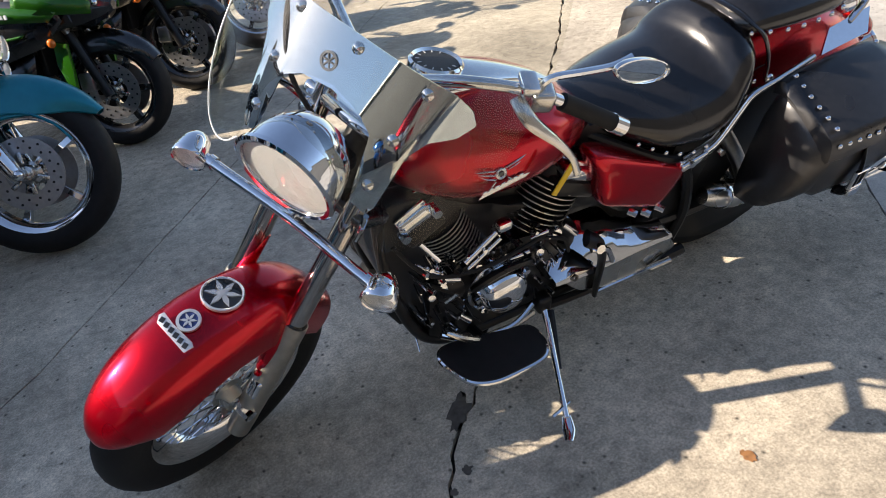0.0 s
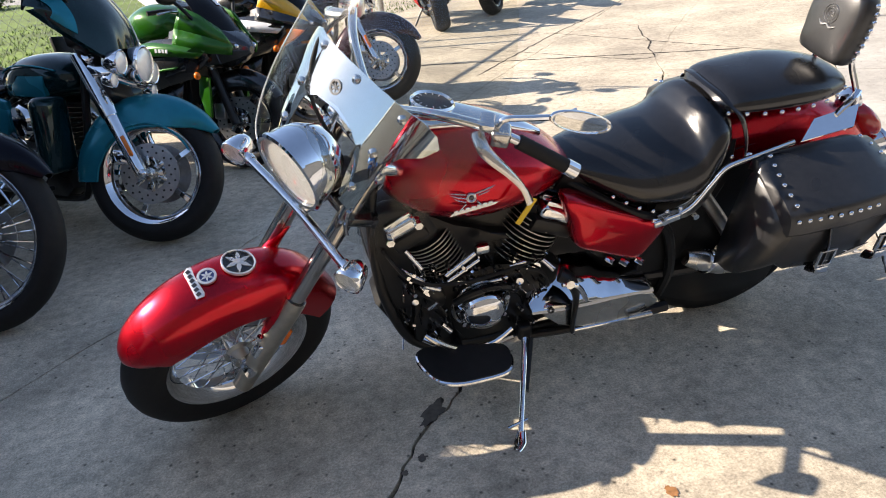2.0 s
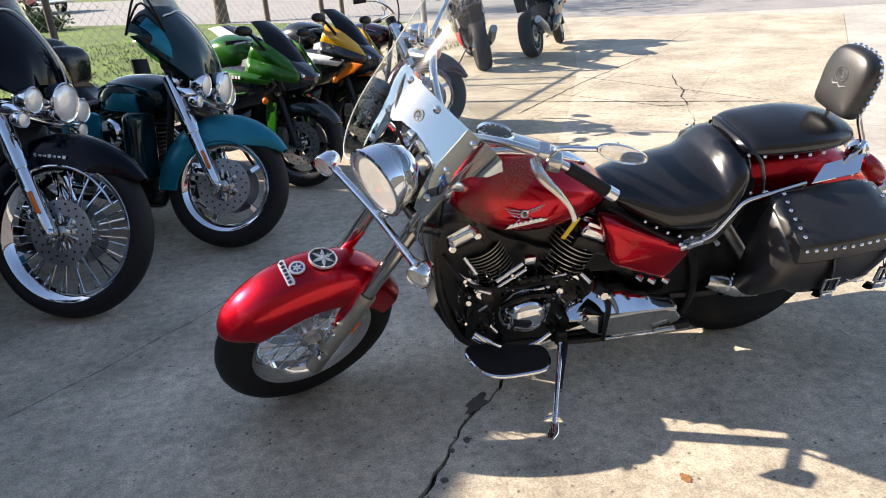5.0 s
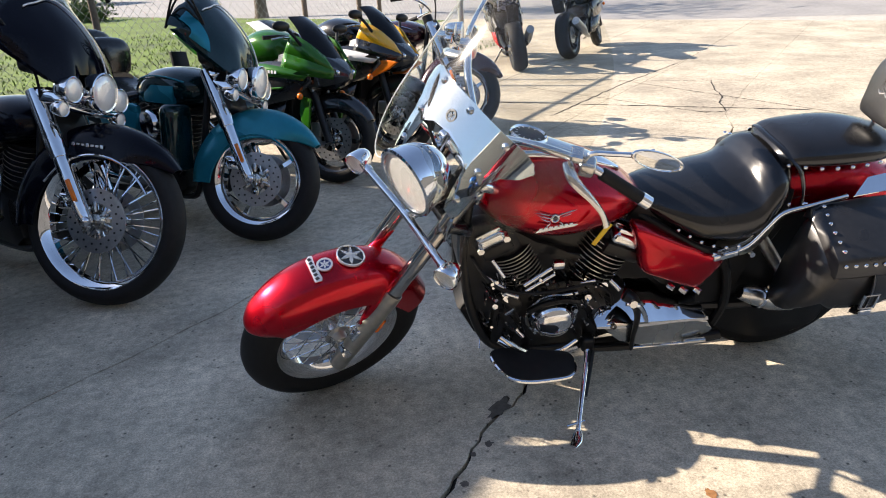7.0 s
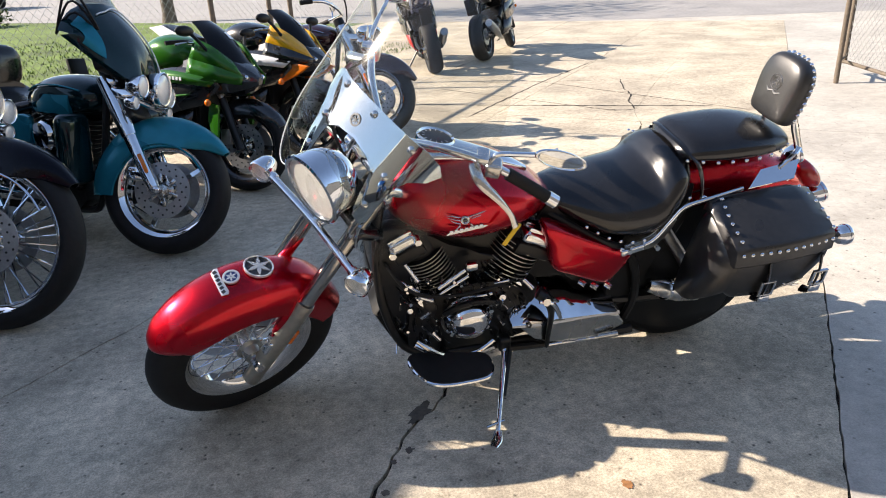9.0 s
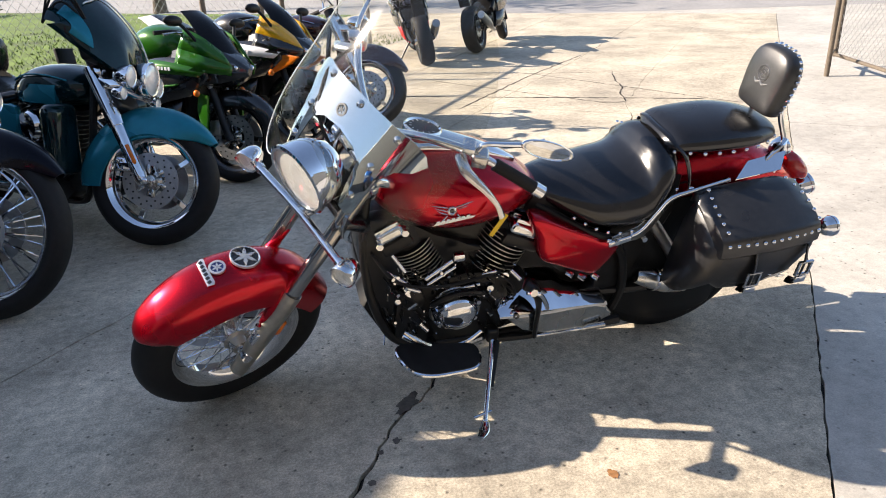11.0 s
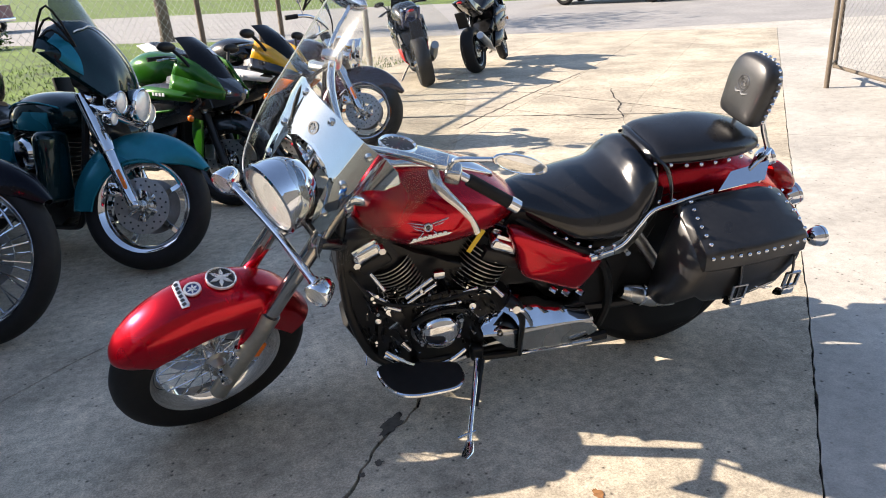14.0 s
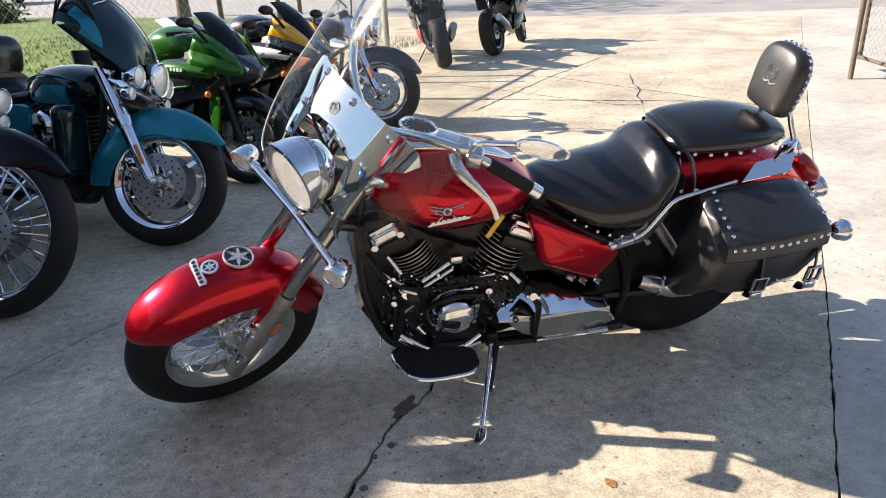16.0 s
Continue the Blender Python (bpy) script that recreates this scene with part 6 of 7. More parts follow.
def sport_bike(m, label, paint, accent, low_panel, screen, turn=8, guard=None, chin=None, cowl=None, fin=None, group="row of parked motorcycles", tail=None, rim_mat=None, nose=True, tank=None, flank=None):
    """A faired sport motorcycle."""
    bike = thing("motorcycle", m, label, "motorcycle", group)
    S, up, ahead = steer_about((-0.80, 0, 0), radians(24), turn)
    ax = Vector((-0.70, 0, 0.30))
    rm = rim_mat or BLACKPAINT
    wheel(bike, ax, 0.300, 0.120, 0.215, S, "mag", rm, (0.150, 0.062), 6, 0.05)
    wheel(bike, (0.70, 0, 0.315), 0.315, 0.185, 0.215, None, "mag", rm, (0.11, 0.07), 6, 0.06)
    part("front_mudguard", strip_loft(arc(ax.x, ax.z, 0.325, 150, 20, 8, 0.325), [0.05, 0.066, 0.07, 0.07, 0.07, 0.07, 0.066, 0.055], [0.05, 0.08, 0.10, 0.11, 0.11, 0.10, 0.09, 0.06]), guard or accent, bike, m=S)
    for s in (-0.10, 0.10):
        leg = part("fork_leg", rod(ax + Vector((0, s, -0.02)), ax + Vector((0, s, 0)) + up * 0.34, 0.027, 12), ENGINE, bike, m=S)
        part("fork_tube", rod(ax + Vector((0, s, 0)) + up * 0.30, ax + Vector((0, s, 0)) + up * 0.62, 0.022, 12), SATIN, leg, m=S)
        part("caliper", box(ax + Vector((0.11, s * 0.85, 0.06)), (0.08, 0.03, 0.10), 0.012, 3), STEEL, leg, m=S)
    if nose:
        def facet(x, w, zb, zl, zm, zs, zt):
            half = [(0.0, zt), (w * 0.50, zt - (zt - zs) * 0.25), (w * 0.80, zs), (w, zm), (w * 0.72, zl), (w * 0.25, zb)]
            return [Vector((x, y, z)) for y, z in half] + [Vector((x + 0.0, -y, z)) for y, z in half[:0:-1]]
        fair = part("nose_fairing", loft([facet(-0.845, 0.020, 0.715, 0.72, 0.735, 0.75, 0.76), facet(-0.79, 0.085, 0.675, 0.69, 0.735, 0.790, 0.815), facet(-0.70, 0.150, 0.640, 0.665, 0.740, 0.830, 0.870), facet(-0.58, 0.195, 0.630, 0.650, 0.745, 0.865, 0.915), facet(-0.44, 0.215, 0.640, 0.655, 0.745, 0.880, 0.935), facet(-0.33, 0.190, 0.660, 0.68, 0.745, 0.860, 0.915)]), BLACKPAINT, bike, "pointed glossy nose fairing", sharp=14)
        for s in (-1, 1):
            part("headlamp", loft([[Vector(p) for p in ((x, s * (y0), z0), (x - 0.004, s * y1, z1), (x - 0.002, s * y2, z2), (x, s * y3, z3))] for x, y0, z0, y1, z1, y2, z2, y3, z3 in ((-0.838, 0.022, 0.742, 0.030, 0.752, 0.030, 0.738, 0.024, 0.730), (-0.785, 0.050, 0.795, 0.088, 0.782, 0.092, 0.745, 0.070, 0.728), (-0.735, 0.080, 0.815, 0.128, 0.795, 0.132, 0.755, 0.110, 0.738), (-0.690, 0.118, 0.812, 0.150, 0.795, 0.154, 0.775, 0.140, 0.765))]), EYE, fair, "slanted dark headlamp")
            part("lamp_bulb", ball((-0.795, s * 0.078, 0.762), 0.017, 10), CHROME, fair)
    else:
        bullet_lamp("headlamp", bike, Vector((-0.66, 0, 0.86)), (-1, 0, 0), 0.085, 0.12, S)
    def glass(u, v):
        y = 0.165 * (2 * u - 1) * (1 - 0.40 * v)
        z = 0.845 + 0.275 * v - 0.9 * y * y
        return Vector((-0.735 + 0.325 * v + 3.2 * y * y, y, z + 0.035 * math.sin(math.pi * v)))
    sc = part("screen", shell(glass, 16, 10, (1, 0, -0.3), 0.005), screen, bike, "dark tinted windscreen")
    part("sticker", shell(lambda u, v: glass(0.25 + 0.18 * u, 0.45 + 0.16 * v) + Vector((-0.004, 0, 0.002)), 2, 2, (1, 0, 0), 0.002), WHITEPAINT, sc)
    for s in (-1, 1):
        def sheet_of(name, rows, mat, label=""):
            p = part(name, loft([smooth_path([(x, s * y, z) for x, y, z in row], 4) for row in rows], False, False), mat, bike, label, sharp=25)
            p.modifiers.new("thick", "SOLIDIFY").thickness = 0.012
            return p
        if nose:
            brow = ((-0.80, 0.112, 0.772), (-0.64, 0.196, 0.835), (-0.45, 0.222, 0.880))
            sheet_of("nose_panel", (((-0.715, 0.100, 0.860), (-0.60, 0.158, 0.955), (-0.47, 0.178, 1.005)), brow), cowl or paint, "angular glossy upper panel")
            sheet_of("cheek_panel", (brow, ((-0.785, 0.110, 0.715), (-0.63, 0.215, 0.735), (-0.42, 0.240, 0.760))), paint)
        mid = sheet_of("side_fairing", (((-0.62, 0.195, 0.80), (-0.40, 0.222, 0.82), (-0.18, 0.215, 0.80), (0.00, 0.19, 0.72)), ((-0.66, 0.185, 0.70), (-0.42, 0.235, 0.70), (-0.15, 0.235, 0.64), (0.06, 0.205, 0.59)), ((-0.52, 0.19, 0.58), (-0.36, 0.245, 0.54), (-0.12, 0.24, 0.48), (0.05, 0.20, 0.46))), BLACKPAINT, "black side fairing")
        sheet_of("side_panel", (((-0.66, 0.205, 0.745), (-0.45, 0.245, 0.785), (-0.22, 0.242, 0.800), (-0.02, 0.215, 0.760)), ((-0.60, 0.212, 0.700), (-0.42, 0.254, 0.715), (-0.20, 0.254, 0.715), (0.03, 0.220, 0.680))), flank or paint, "glossy side panel with white lettering")
        part("decal", join(*[box((-0.40 + 0.030 * k, s * 0.260, 0.748 + 0.001 * k), (0.020, 0.006, 0.022), 0.002, 1) for k in range(4)]), WHITEPAINT, mid)
        sheet_of("lower_stripe", (((-0.46, 0.248, 0.655), (-0.30, 0.258, 0.640), (-0.12, 0.250, 0.610)), ((-0.44, 0.250, 0.640), (-0.30, 0.260, 0.622), (-0.14, 0.252, 0.590))), flank or paint)
        if chin:
            part("chin", side_plate([(-0.80, 0.715), (-0.72, 0.66), (-0.52, 0.575), (-0.47, 0.60), (-0.55, 0.68), (-0.68, 0.735)], s * 0.165, 0.03, 0.008), chin, bike, "orange chin panel")
        if fin:
            part("fin", side_plate([(-0.63, 0.585), (-0.55, 0.60), (-0.53, 0.48), (-0.57, 0.34), (-0.605, 0.34), (-0.62, 0.46)], s * 0.165, 0.02, 0.005), fin, bike, "green fork guard")
        low = part("belly_panel", loft([[Vector((x, s * y, z)) for x, y, z in row] for row in (
            ((-0.44, 0.20, 0.56), (-0.20, 0.22, 0.50), (0.10, 0.19, 0.46)),
            ((-0.36, 0.18, 0.38), (-0.15, 0.20, 0.32), (0.16, 0.17, 0.28)),
            ((-0.20, 0.06, 0.24), (-0.05, 0.07, 0.20), (0.18, 0.06, 0.19)))], False, False), low_panel, bike)
        sol = low.modifiers.new("thick", "SOLIDIFY")
        sol.thickness = 0.010
        part("mirror", ball((-0.50, s * 0.29, 1.045), 1, 16, (0.030, 0.075, 0.034)), PLASTIC, bike)
        part("mirror_stem", tube([(-0.58, s * 0.16, 0.90), (-0.54, s * 0.21, 0.98), (-0.51, s * 0.25, 1.03)], 0.011, 8), PLASTIC, bike)
        hb = part("handlebar", tube([(-0.42, s * 0.08, 0.94), (-0.38, s * 0.22, 0.955), (-0.30, s * 0.34, 0.93)], 0.014, 8), ENGINE, bike, m=S)
        part("lever", tube([(-0.43, s * 0.22, 0.95), (-0.42, s * 0.30, 0.94), (-0.38, s * 0.36, 0.92)], 0.008, 6), SATIN, hb, m=S)
        part("indicator", ball((-0.58, s * 0.215, 0.60), 0.024, 12, (1, 0.8, 1)), AMBER, bike, "amber indicator")
        part("frame_beam", tube([(-0.40, s * 0.10, 0.84), (-0.10, s * 0.16, 0.68), (0.20, s * 0.15, 0.50)], 0.035, 8, flat=1.4), ENGINE, bike)
        part("swingarm", tube([(0.22, s * 0.12, 0.42), (0.45, s * 0.14, 0.36), (0.72, s * 0.13, 0.315)], 0.028, 8), ENGINE, bike)
        part("tail_panel", side_plate([(0.18, 0.78), (0.36, 0.74), (0.60, 0.84), (0.86, 0.98), (0.72, 1.0), (0.40, 0.88)], s * 0.105, 0.03, 0.01), tail or paint, bike)
    part("fuel_tank", ovals([(-0.34, 0.08, 0.80, 0.93), (-0.26, 0.16, 0.78, 1.00), (-0.10, 0.185, 0.76, 1.03), (0.06, 0.15, 0.75, 0.98), (0.18, 0.09, 0.75, 0.87)], 2.4, 24, 4), tank or paint, bike)
    part("rider_seat", ovals([(0.12, 0.08, 0.78, 0.83), (0.24, 0.15, 0.78, 0.835), (0.40, 0.16, 0.79, 0.86), (0.46, 0.11, 0.82, 0.89)], 2.8, 20, 4), LEATHER, bike)
    part("pillion_seat", ovals([(0.44, 0.09, 0.86, 0.91), (0.55, 0.12, 0.88, 0.955), (0.72, 0.10, 0.93, 1.01), (0.80, 0.05, 0.96, 1.0)], 2.8, 20, 4), LEATHER, bike)
    part("tail_unit", ovals([(0.30, 0.08, 0.74, 0.82), (0.50, 0.10, 0.80, 0.90), (0.72, 0.085, 0.88, 0.97), (0.88, 0.04, 0.95, 0.995)], 2.3, 18, 4), tail or paint, bike)
    part("tail_lamp", ball((0.875, 0, 0.965), 1, 12, (0.025, 0.045, 0.018)), REDLENS, bike)
    part("plate_hanger", box((0.92, 0, 0.74), (0.03, 0.15, 0.22), 0.01, 2, Matrix.Rotation(radians(18), 3, "Y")), PLASTIC, bike)
    part("engine", side_plate([(-0.34, 0.32), (-0.20, 0.24), (0.16, 0.26), (0.22, 0.50), (0.05, 0.64), (-0.30, 0.66), (-0.38, 0.50)], 0, 0.30, 0.03), ENGINE, bike)
    part("radiator", box((-0.42, 0, 0.55), (0.04, 0.30, 0.26), 0.01), PLASTIC, bike)
    part("silencer", tube([(0.10, 0.12, 0.22), (0.40, 0.17, 0.28), (0.55, 0.18, 0.36), (0.86, 0.19, 0.50)], [0.025, 0.03, 0.055, 0.05], 14), STEEL, bike)
    part("side_stand", rod((0.05, -0.12, 0.24), (0.08, -0.30, 0.03), 0.012, 8), ENGINE, bike)
    return bike


ROW_WAY = -43.0
tourer(row_pose((-1.90, 0.99), ROW_WAY, 8, (-0.80, 0, 0.40)), "midnight blue touring motorcycle with chrome wire-spoked front wheel", NAVY, NAVY, NAVY, 27, "fat", 0.400, 0.312, guard_tip=CHROME, legs=False, script=True, tip=142)
tourer(row_pose((-1.245, 1.63), ROW_WAY, 8, (-0.80, 0, 0.345)), "teal and black touring motorcycle with a smoked windscreen", TEAL, DARKTEAL, TEAL, 29, "mag", 0.345, 0.240, tip=144)
sport_bike(row_pose((-0.82, 2.62), ROW_WAY + 2, 8, (-0.70, 0, 0.30)), "lime green sport motorcycle with a black tinted screen", GREEN, GREEN, BLACKPAINT, BLACKSCREEN, 16, BLACKPAINT, fin=GREEN, tank=GREEN)
sport_bike(row_pose((-0.32, 3.22), ROW_WAY + 2, 8, (-0.70, 0, 0.30)), "yellow, white and black sport motorcycle", BLACKPAINT, ORANGE, BLACKPAINT, BLACKSCREEN, 14, BLACKPAINT, chin=ORANGE, cowl=YELLOW, tail=WHITEPAINT, tank=BLACKPAINT, flank=WHITEPAINT)
tourer(row_pose((0.26, 3.72), ROW_WAY + 2, 8, (-0.80, 0, 0.330)), "dark maroon cruiser motorcycle with chrome fork and spotlights", MAROON, MAROON, CHROME, 26, "mag", 0.330, 0.222, fairing=False, legs=False)
# the row goes on beside the blue one; its colours show in the polished plate of the red bike
for k, (paint, words) in enumerate(((BLACKPAINT, "black touring motorcycle next in the parked row"), (MAROON, "dark maroon touring motorcycle further along the row"), (TEAL, "teal touring motorcycle near the end of the row"))):
    tourer(row_pose((-2.62 - 0.66 * k, 0.30 - 0.64 * k), ROW_WAY, 8, (-0.80, 0, 0.345)), words, paint, paint, paint, 27, "mag", 0.345, 0.240, legs=False)
# two unseen bikes, placed for the red and blue mirrored in the plate
for at, way, paint, words in (((-2.55, -3.75), 60, RED, "red touring motorcycle parked behind the viewer"), ((-3.75, -3.2), 52, BRIGHTBLUE, "bright blue touring motorcycle parked behind the viewer")):
    tourer(row_pose(at, way, 8, (-0.80, 0, 0.345)), words, paint, paint, paint, 10, "mag", 0.345, 0.240, legs=False, group="bikes across the lot")
# two more bikes parked by the gateway, seen from behind
sport_bike(row_pose((1.62, 8.15), 84, 10, (-0.70, 0, 0.30)), "dark sport motorcycle parked with its tail this way", BLACKPAINT, BLACKPAINT, REDLENS, PLASTIC, 10, group="bikes by the gateway", tail=BLUEPAINT)
sport_bike(row_pose((3.15, 8.62), 56, 10, (-0.70, 0, 0.30)), "black sport motorcycle parked by the gateway", BLACKPAINT, BLACKPAINT, BLACKPAINT, PLASTIC, 10, group="bikes by the gateway")
# a naked bike with bright rims, behind the open gate
sport_bike(row_pose((5.86, 3.22), 127, 8, (-0.70, 0, 0.30)), "dark red motorcycle with fluorescent yellow rims behind the gate", RED, RED, BLACKPAINT, PLASTIC, 4, BLACKPAINT, group="bikes by the gateway", rim_mat=LIMERIM, tank=RED, tail=BLACKPAINT)

# ---- fence, street and distance ----
GALV = material("galvanised_steel", (0.45, 0.45, 0.43), 0.45, 0.9, vary=0.2)
RUST = material("weathered_post", (0.16, 0.13, 0.10), 0.8, 0.3, vary=0.3)
BARK = material("bark", (0.11, 0.085, 0.065), 0.95, vary=0.35, grain=30, bump=1.0, bump_scale=40)
LEAF = material("leaves", (0.05, 0.09, 0.02), 0.7, vary=0.4)


def chain_link(name, a, b, z0, z1, pitch, r, parent, mat):
    """Woven wire between two places, as crossing slanted wires."""
    a, b = Vector((*a, 0)), Vector((*b, 0))
    L = (b - a).length
    way = (b - a) / L
    side = Vector((-way.y, way.x, 0))
    H = z1 - z0
    verts, faces = [], []
    n = int((L + H) / pitch)
    for d, off in ((1, 0.003), (-1, -0.003)):
        for i in range(n):
            s0 = -H + i * pitch if d > 0 else i * pitch
            t0, t1 = s0, s0 + d * H
            za, zb = z0, z1
            # trim to the panel
            def cut(t, z, other_t, other_z):
                if t < 0:
                    return 0.0, z + (other_z - z) * (0 - t) / (other_t - t)
                if t > L:
                    return L, z + (other_z - z) * (L - t) / (other_t - t)
                return t, z
            if max(t0, t1) <= 0 or min(t0, t1) >= L:
                continue
            p, q = cut(t0, za, t1, zb), cut(t1, zb, t0, za)
            A, B = a + way * p[0] + Vector((0, 0, p[1])), a + way * q[0] + Vector((0, 0, q[1]))
            u = (B - A).normalized()
            w = u.cross(side)
            k = len(verts)
            for P in (A, B):
                for ang in (0, 120, 240):
                    verts.append(P + side * off + (side * math.cos(radians(ang)) + w * math.sin(radians(ang))) * r)
            for e in range(3):
                f = (e + 1) % 3
                faces.append((k + e, k + f, k + 3 + f, k + 3 + e))
    me = bpy.data.meshes.new(name)
    me.from_pydata([tuple(v) for v in verts], [], faces)
    me.materials.append(mat)
    ob = new(name, me)
    ob.parent = parent
    return ob


fence = thing("fence", Matrix(), "grey chain-link fence with weathered posts behind the bikes", "fence")
F0, F1 = nm(-4.42, -1.2), nm(-4.42, 7.15)
mesh_ob = chain_link("wire_mesh", F0, F1, 0.05, 1.55, 0.085, 0.0016, fence, GALV)
mesh_ob["kind"] = "stuff"
for mm in (-1.15, 1.35, 3.80, 4.75, 5.15, 7.15):
    x, y = nm(-4.42, mm)
    part("post", rod((x, y, -0.02), (x, y, 1.62), 0.045 if mm > 7 else 0.028, 12), GALV if mm > 7 else RUST, fence)
part("top_rail", tube([(*F0, 1.56), (*F1, 1.56)], 0.018, 8, 1), GALV, fence)

gate = thing("gate", Matrix(), "brown-framed chain-link gate standing open", "gate")
g0, g1 = Vector((5.52, 4.29, 0)), Vector((4.60, 1.30, 0))
gm_ob = chain_link("wire_mesh", (g0.x, g0.y), (g1.x, g1.y), 0.16, 1.60, 0.085, 0.002, gate, GALV)
gm_ob["kind"] = "stuff"
for p, q in ((g0, g1),):
    for z in (0.14, 1.62):
        part("gate_rail", tube([p + Vector((0, 0, z)), q + Vector((0, 0, z))], 0.02, 8, 1), RUST, gate)
    part("gate_stile", rod(p + Vector((0, 0, 0.12)), p + Vector((0, 0, 1.64)), 0.024, 10), RUST, gate)
    part("gate_stile", rod(q + Vector((0, 0, 0.0)), q + Vector((0, 0, 1.64)), 0.024, 10), RUST, gate)
part("gate_post", rod((5.10, 3.91, -0.02), (5.10, 3.91, 1.72), 0.026, 12), RUST, gate)
part("hinge", tube([(5.10, 3.91, 0.2), (5.3, 4.1, 0.2), (5.52, 4.29, 0.2)], 0.012, 6), RUST, gate)

sheet("lawn", [nm(-60, -40), nm(-4.5, -40), nm(-4.5, 7.4), nm(-4.9, 40), nm(-60, 60)], -0.012, GRASS, "short sunlit grass behind the fence", "grass")
sheet("road", [(60, -9), (11.4, 9.3), (4.5, 12.0), (-6.5, 21.5), (-45, 52), (-38, 64), (-1, 33), (12, 22), (70, 2)], -0.008, ASPHALT, "sunlit grey asphalt street", "road")


def grass_tufts():
    rnd = random.Random(7)
    verts, faces = [], []
    for i in range(9000):
        n, mm = -4.5 - 9 * rnd.random() ** 1.6, -3 + 12 * rnd.random()
        x, y = nm(n, mm)
        a, h, w = rnd.random() * 6.28, 0.02 + 0.03 * rnd.random(), 0.008 + 0.006 * rnd.random()
        lx, ly = (rnd.random() - 0.5) * 0.05, (rnd.random() - 0.5) * 0.05
        k = len(verts)
        verts += [(x - w * math.cos(a), y - w * math.sin(a), -0.012), (x + w * math.cos(a), y + w * math.sin(a), -0.012), (x + lx, y + ly, h)]
        faces.append((k, k + 1, k + 2))
    me = bpy.data.meshes.new("grass_blades")
    me.from_pydata(verts, [], faces)
    me.materials.append(GRASS)
    tagged(new("grass_blades", me), "short green grass blades along the fence", "grass", kind="stuff")


grass_tufts()


def tree_trunk(at, r, h):
    t = thing("tree", Matrix.Translation((*at, 0)), "rough brown tree trunk on the lawn", "tree")
    part("trunk", tube([(0, 0, -0.05), (0.01, 0, 0.3), (0, 0.02, 1.2), (0.03, 0, h)], [r * 1.35, r * 1.05, r, r * 0.9], 14), BARK, t)
    limbs = [((0.02, 0, h - 0.3), (0.9, 0.3, h + 1.2), (1.5, 0.4, h + 2.2)), ((0, 0, h - 0.5), (-0.8, 0.5, h + 0.9), (-1.5, 0.9, h + 1.8)), ((0, 0, h - 0.1), (0.1, -0.7, h + 1.3), (0.0, -1.3, h + 2.4))]
    for l in limbs:
        part("limb", tube(l, [r * 0.5, r * 0.3, r * 0.12], 8), BARK, t)
    rnd = random.Random(int(at[0] * 100))
    verts, faces = [], []
    for i in range(2500):
        c = limbs[i % 3][1 + (i // 3) % 2]
        p = Vector(c) + Vector((rnd.gauss(0, 0.7), rnd.gauss(0, 0.7), rnd.gauss(0.3, 0.5)))
        u = Vector((rnd.gauss(0, 1), rnd.gauss(0, 1), rnd.gauss(0, 1))).normalized() * 0.09
        w = Vector((rnd.gauss(0, 1), rnd.gauss(0, 1), rnd.gauss(0, 1))).normalized() * 0.06
        k = len(verts)
        verts += [p - u, p + w, p + u, p - w]
        faces.append((k, k + 1, k + 2, k + 3))
    me = bpy.data.meshes.new("crown")
    me.from_pydata([tuple(v) for v in verts], [], faces)
    me.materials.append(LEAF)
    o = new("crown", me)
    o.parent = t


tree_trunk((-2.85, 18.6), 0.16, 3.2)


def bush(at, r):
    rnd = random.Random(3)
    t = thing("bush", Matrix.Translation((*at, 0)), "low leafy green bush on the lawn", "bush")
    for k in range(7):
        part("stem", tube([(0, 0, -0.02), (rnd.gauss(0, r * 0.25), rnd.gauss(0, r * 0.25), r * 0.5)], 0.015, 6, 1), BARK, t)
    verts, faces = [], []
    for i in range(1400):
        p = Vector((rnd.gauss(0, r * 0.6), rnd.gauss(0, r * 0.45), abs(rnd.gauss(r * 0.45, r * 0.28))))
        u = Vector((rnd.gauss(0, 1), rnd.gauss(0, 1), rnd.gauss(0, 1))).normalized() * 0.07
        w = Vector((rnd.gauss(0, 1), rnd.gauss(0, 1), rnd.gauss(0, 1))).normalized() * 0.05
        k = len(verts)
        verts += [p - u, p + w, p + u, p - w]
        faces.append((k, k + 1, k + 2, k + 3))
    me = bpy.data.meshes.new("leaves")
    me.from_pydata([tuple(v) for v in verts], [], faces)
    me.materials.append(LEAF)
    o = new("leaves", me)
    o.parent = t


bush((-8.3, 21.2), 0.55)

TRUCKRED = material("faded_red_paint", (0.14, 0.012, 0.018), 0.3, 0.1, coat=0.7, vary=0.1)
GLASSDARK = material("car_glass", (0.02, 0.025, 0.03), 0.08, 0.0, coat=1.0, vary=0.1)


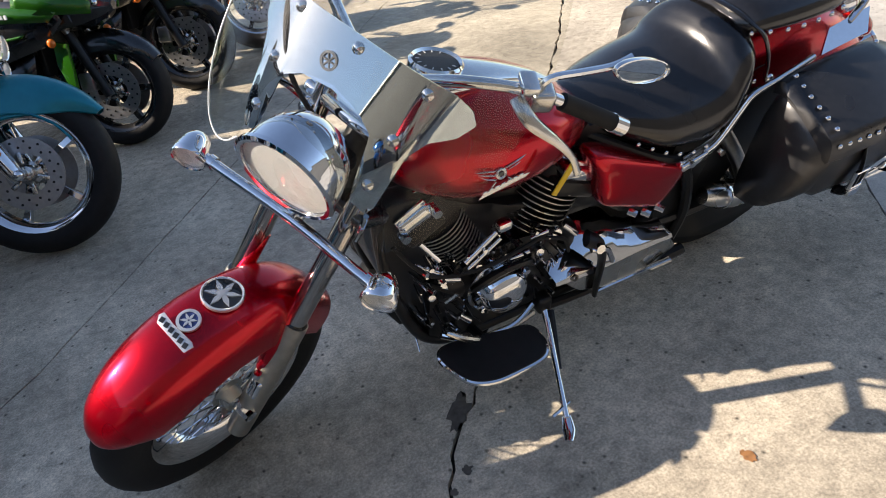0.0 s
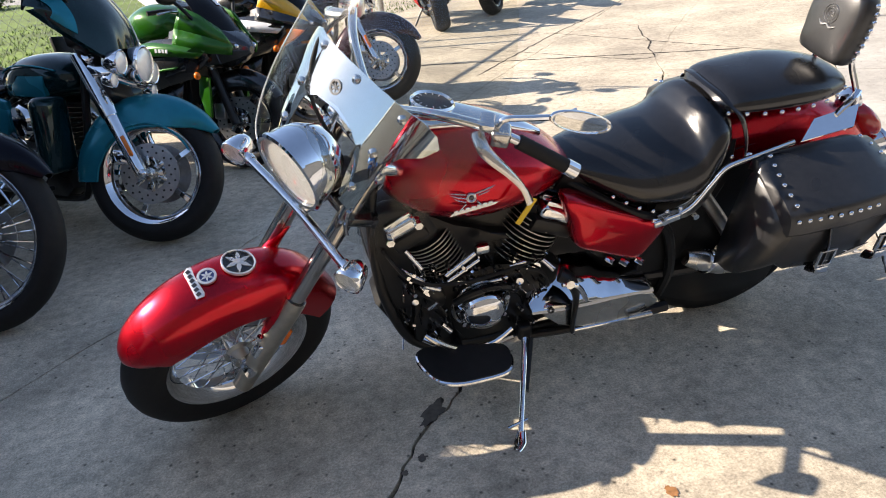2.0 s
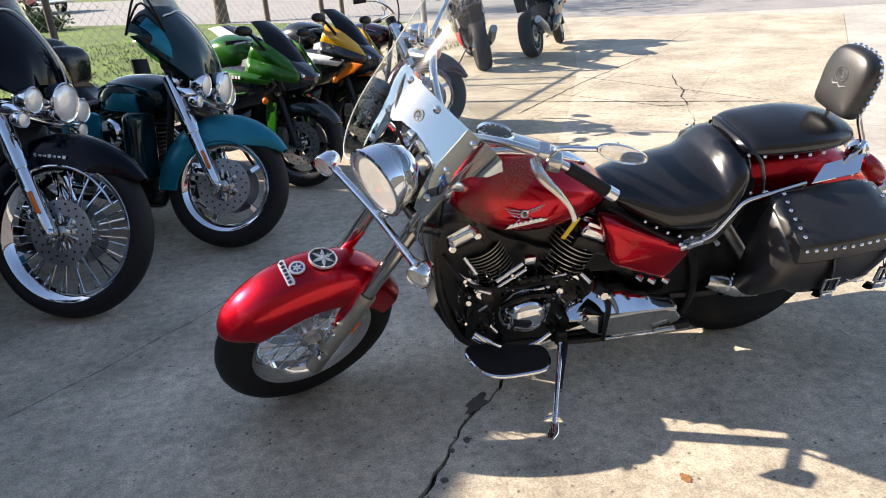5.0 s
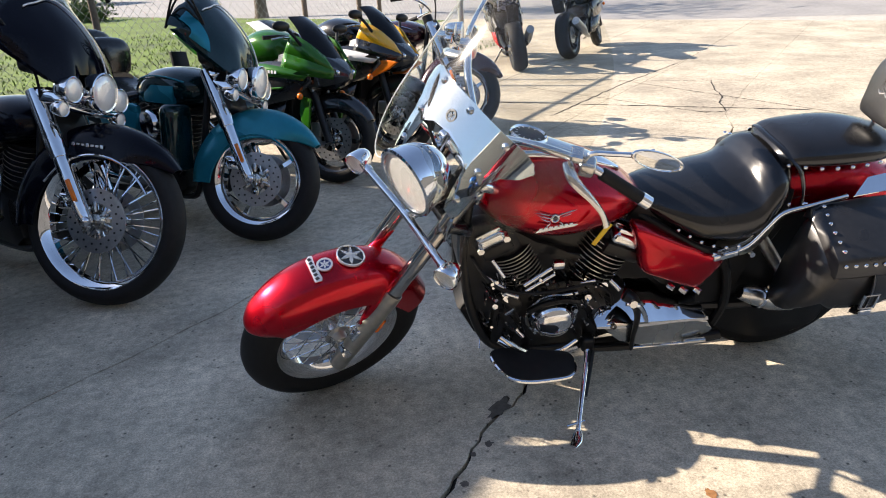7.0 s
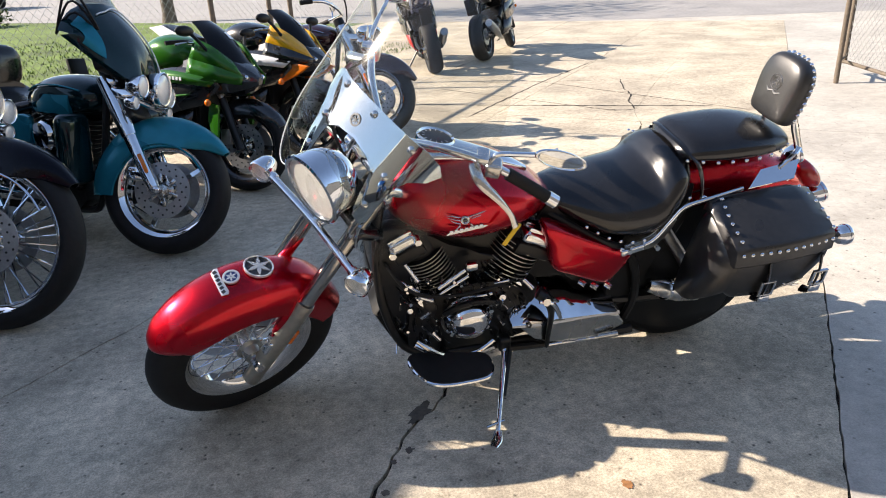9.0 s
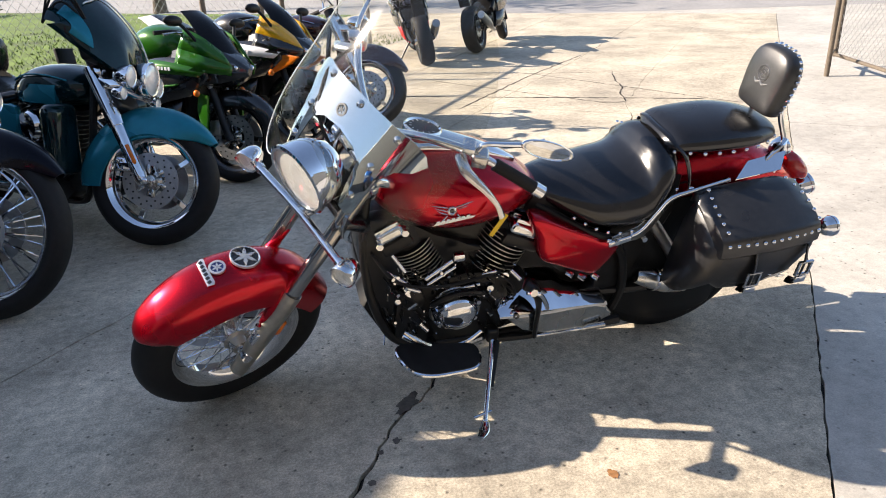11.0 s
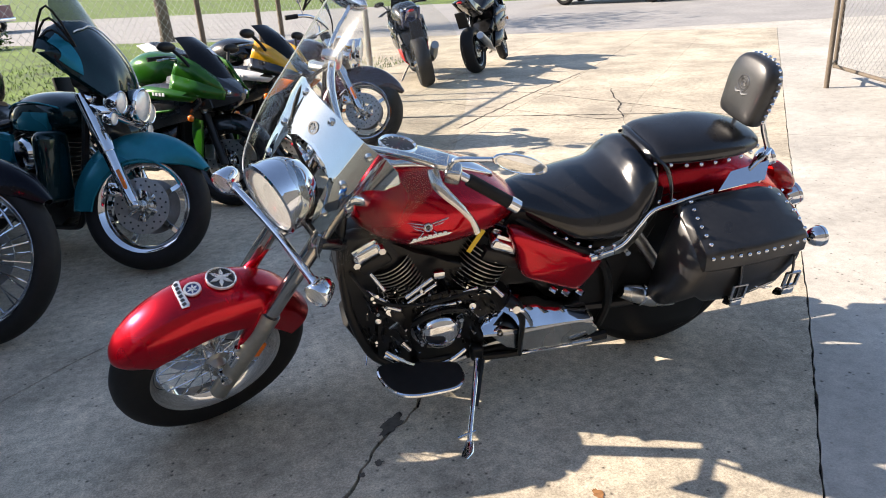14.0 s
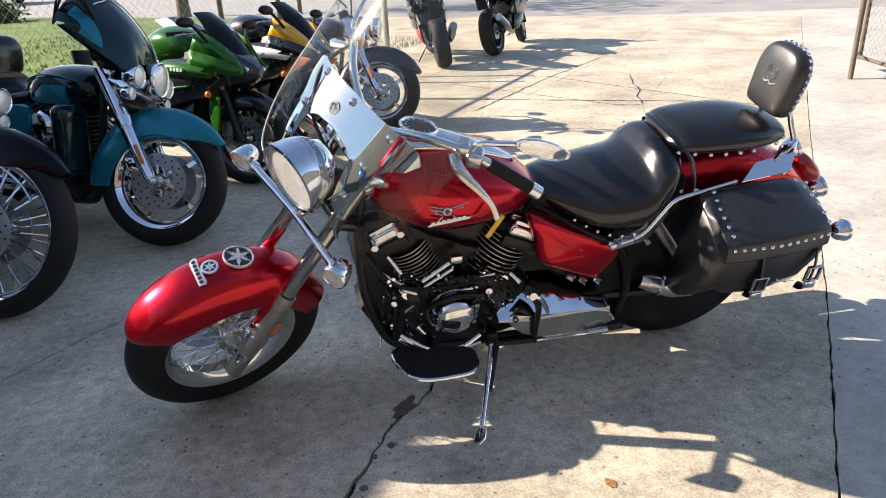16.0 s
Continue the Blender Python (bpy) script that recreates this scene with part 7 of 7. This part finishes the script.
def pickup(m):
    t = thing("pickup_truck", m, "dark red pickup truck parked across the street", "truck")
    side = [(-2.5, 0.45), (-2.55, 0.75), (-2.45, 0.98), (-1.25, 1.05), (-0.75, 1.62), (0.55, 1.66), (0.72, 1.08), (2.55, 1.06), (2.6, 0.5), (1.95, 0.42), (-1.9, 0.40)]
    part("body", side_plate(side, 0, 1.75, 0.07), TRUCKRED, t)
    part("cab_glass", side_plate([(-1.08, 1.08), (-0.68, 1.56), (0.48, 1.59), (0.58, 1.10)], 0, 1.77, 0.02), GLASSDARK, t)
    part("bumper", box((-2.62, 0, 0.52), (0.12, 1.75, 0.18), 0.03), CHROME, t)
    part("bumper", box((2.66, 0, 0.50), (0.10, 1.7, 0.16), 0.03), CHROME, t)
    part("sill", box((0, 0, 0.40), (3.2, 1.6, 0.12), 0.03), PLASTIC, t)
    for x in (-1.65, 1.60):
        for y in (-0.80, 0.80):
            wm = Matrix.Translation((x, y, 0.35)) @ ACROSS
            w = part("wheel", lathe([(0.0, -0.09), (0.20, -0.09), (0.20, 0.09), (0, 0.09)], 20, wm), SATIN, t)
            part("tyre", lathe(tyre_profile(0.35, 0.23, 0.20), 32, wm, True), RUBBER, w)


pickup(Matrix.Translation((-12.6, 32.9, 0)) @ pose(0, 0, 0, 0, 0, -41))

def parked_car(m):
    t = thing("parked_car", m, "dark grey car parked across the street", "car")
    side = [(-2.2, 0.42), (-2.25, 0.70), (-2.05, 0.88), (-1.05, 0.96), (-0.45, 1.38), (0.75, 1.40), (1.45, 1.00), (2.10, 0.92), (2.2, 0.6), (2.1, 0.36), (-1.9, 0.32)]
    part("body", side_plate(round_outline(side, 3), 0, 1.70, 0.06), CARGREY, t)
    part("cab_glass", side_plate([(-0.88, 0.99), (-0.40, 1.33), (0.70, 1.35), (1.20, 1.02)], 0, 1.72, 0.02), GLASSDARK, t)
    part("bumper", box((-2.2, 0, 0.48), (0.14, 1.62, 0.16), 0.04), PLASTIC, t)
    for x in (-1.4, 1.35):
        for y in (-0.76, 0.76):
            wm = Matrix.Translation((x, y, 0.31)) @ ACROSS
            w = part("wheel", lathe([(0.0, -0.10), (0.19, -0.10), (0.20, 0.0), (0.19, 0.10), (0, 0.10)], 20, wm), SATIN, t)
            part("tyre", lathe(tyre_profile(0.31, 0.20, 0.19), 32, wm, True), RUBBER, w)


CARGREY = material("dark_grey_car_paint", (0.05, 0.05, 0.055), 0.3, 0.2, coat=0.8, vary=0.1)
parked_car(Matrix.Translation((10.6, 19.2, 0)) @ pose(0, 0, 0, 0, 0, -44))
sheet("apron", [nm(-1.5, 8), nm(17, 8), nm(17, 19), nm(-3.4, 19), nm(-3.4, 12.3), nm(-1.5, 12.3)], -0.010, SMOOTHCRETE, "pale concrete apron between the lot and the street", "pavement")

SHIFT = SUN_WAY / SUN_WAY.z
# ---- an unseen building, added so that its roof corner shades the row ----
EAVE = 3.6
SIDING = material("pale_blue_grey_siding", (0.42, 0.46, 0.50), 0.6, vary=0.12, grain=14, bump=0.2, bump_scale=60)
ROOFING = material("dark_roof_sheet", (0.10, 0.095, 0.09), 0.7, vary=0.25, grain=10)


def shade_block():
    tip = N_WAY * 0.11 + M_WAY * 1.5 + SHIFT * EAVE
    m = Matrix.Translation((tip.x, tip.y, 0)) @ Matrix.Rotation(math.atan2(M_WAY.y, M_WAY.x), 4, "Z")      # x along the row, y away from the lot
    t = thing("shade_building", m, "unseen flat-roofed building with pale siding, added to shade the row", "building")
    part("wall", box((-6.15, 4.15, EAVE / 2 - 0.1), (12.0, 8.0, EAVE - 0.2), 0.01, 1), SIDING, t)
    part("roof", box((-6.1, 4.1, EAVE - 0.09), (12.2, 8.2, 0.18), 0.01, 1), ROOFING, t)
    board = part("board", box((-6.15, 0.142, 0.30), (11.98, 0.02, 0.19), 0.004, 1), SIDING, t)
    for k in range(1, 15):
        alike("board", board, t, Matrix.Translation((0, 0, 0.21 * k)))
    for x in (-2.2, -5.4, -8.6):
        w = part("window", box((x, 0.128, 1.75), (1.3, 0.05, 1.1), 0.01, 1), WHITEPAINT, t)
        part("pane", box((x, 0.100, 1.75), (1.14, 0.012, 0.94), 0.002, 1), GLASSDARK, w)


shade_block()

# ---- an unseen plain wall behind the viewer, added to darken reflections ----
STUCCO = material("grey_wall_coat", (0.15, 0.145, 0.14), 0.85, vary=0.25, grain=12, bump=0.4, bump_scale=60)
rear_wall = thing("backdrop", Matrix.Translation((1.0, -7.2, 0)), "unseen plain grey building added behind the lot to darken reflections", "building")
part("wall", box((0, -3, 2.5), (46, 6, 5.0), 0.03, 1), STUCCO, rear_wall)
part("cornice", box((0, -3, 5.06), (46.3, 6.3, 0.14), 0.02, 1), GALV, rear_wall)
# unseen dark ground strips, added so that chrome and paint mirror less light
DARKGROUND = material("dark_mirrored_ground", (0.075, 0.074, 0.074), 0.85, vary=0.25, grain=20, bump=0.4, bump_scale=120)
for strip in ([(-2.6, -7.25), (23, -7.25), (23, -5.2), (-2.6, -5.2)], [(-21, -7.25), (-2.61, -7.25), (-2.61, -3.9), (-7.2, -0.6), (-21, -0.6)]):
    sheet("drive", strip, 0.005, DARKGROUND, "unseen dark ground strip added to darken the reflections", "road")
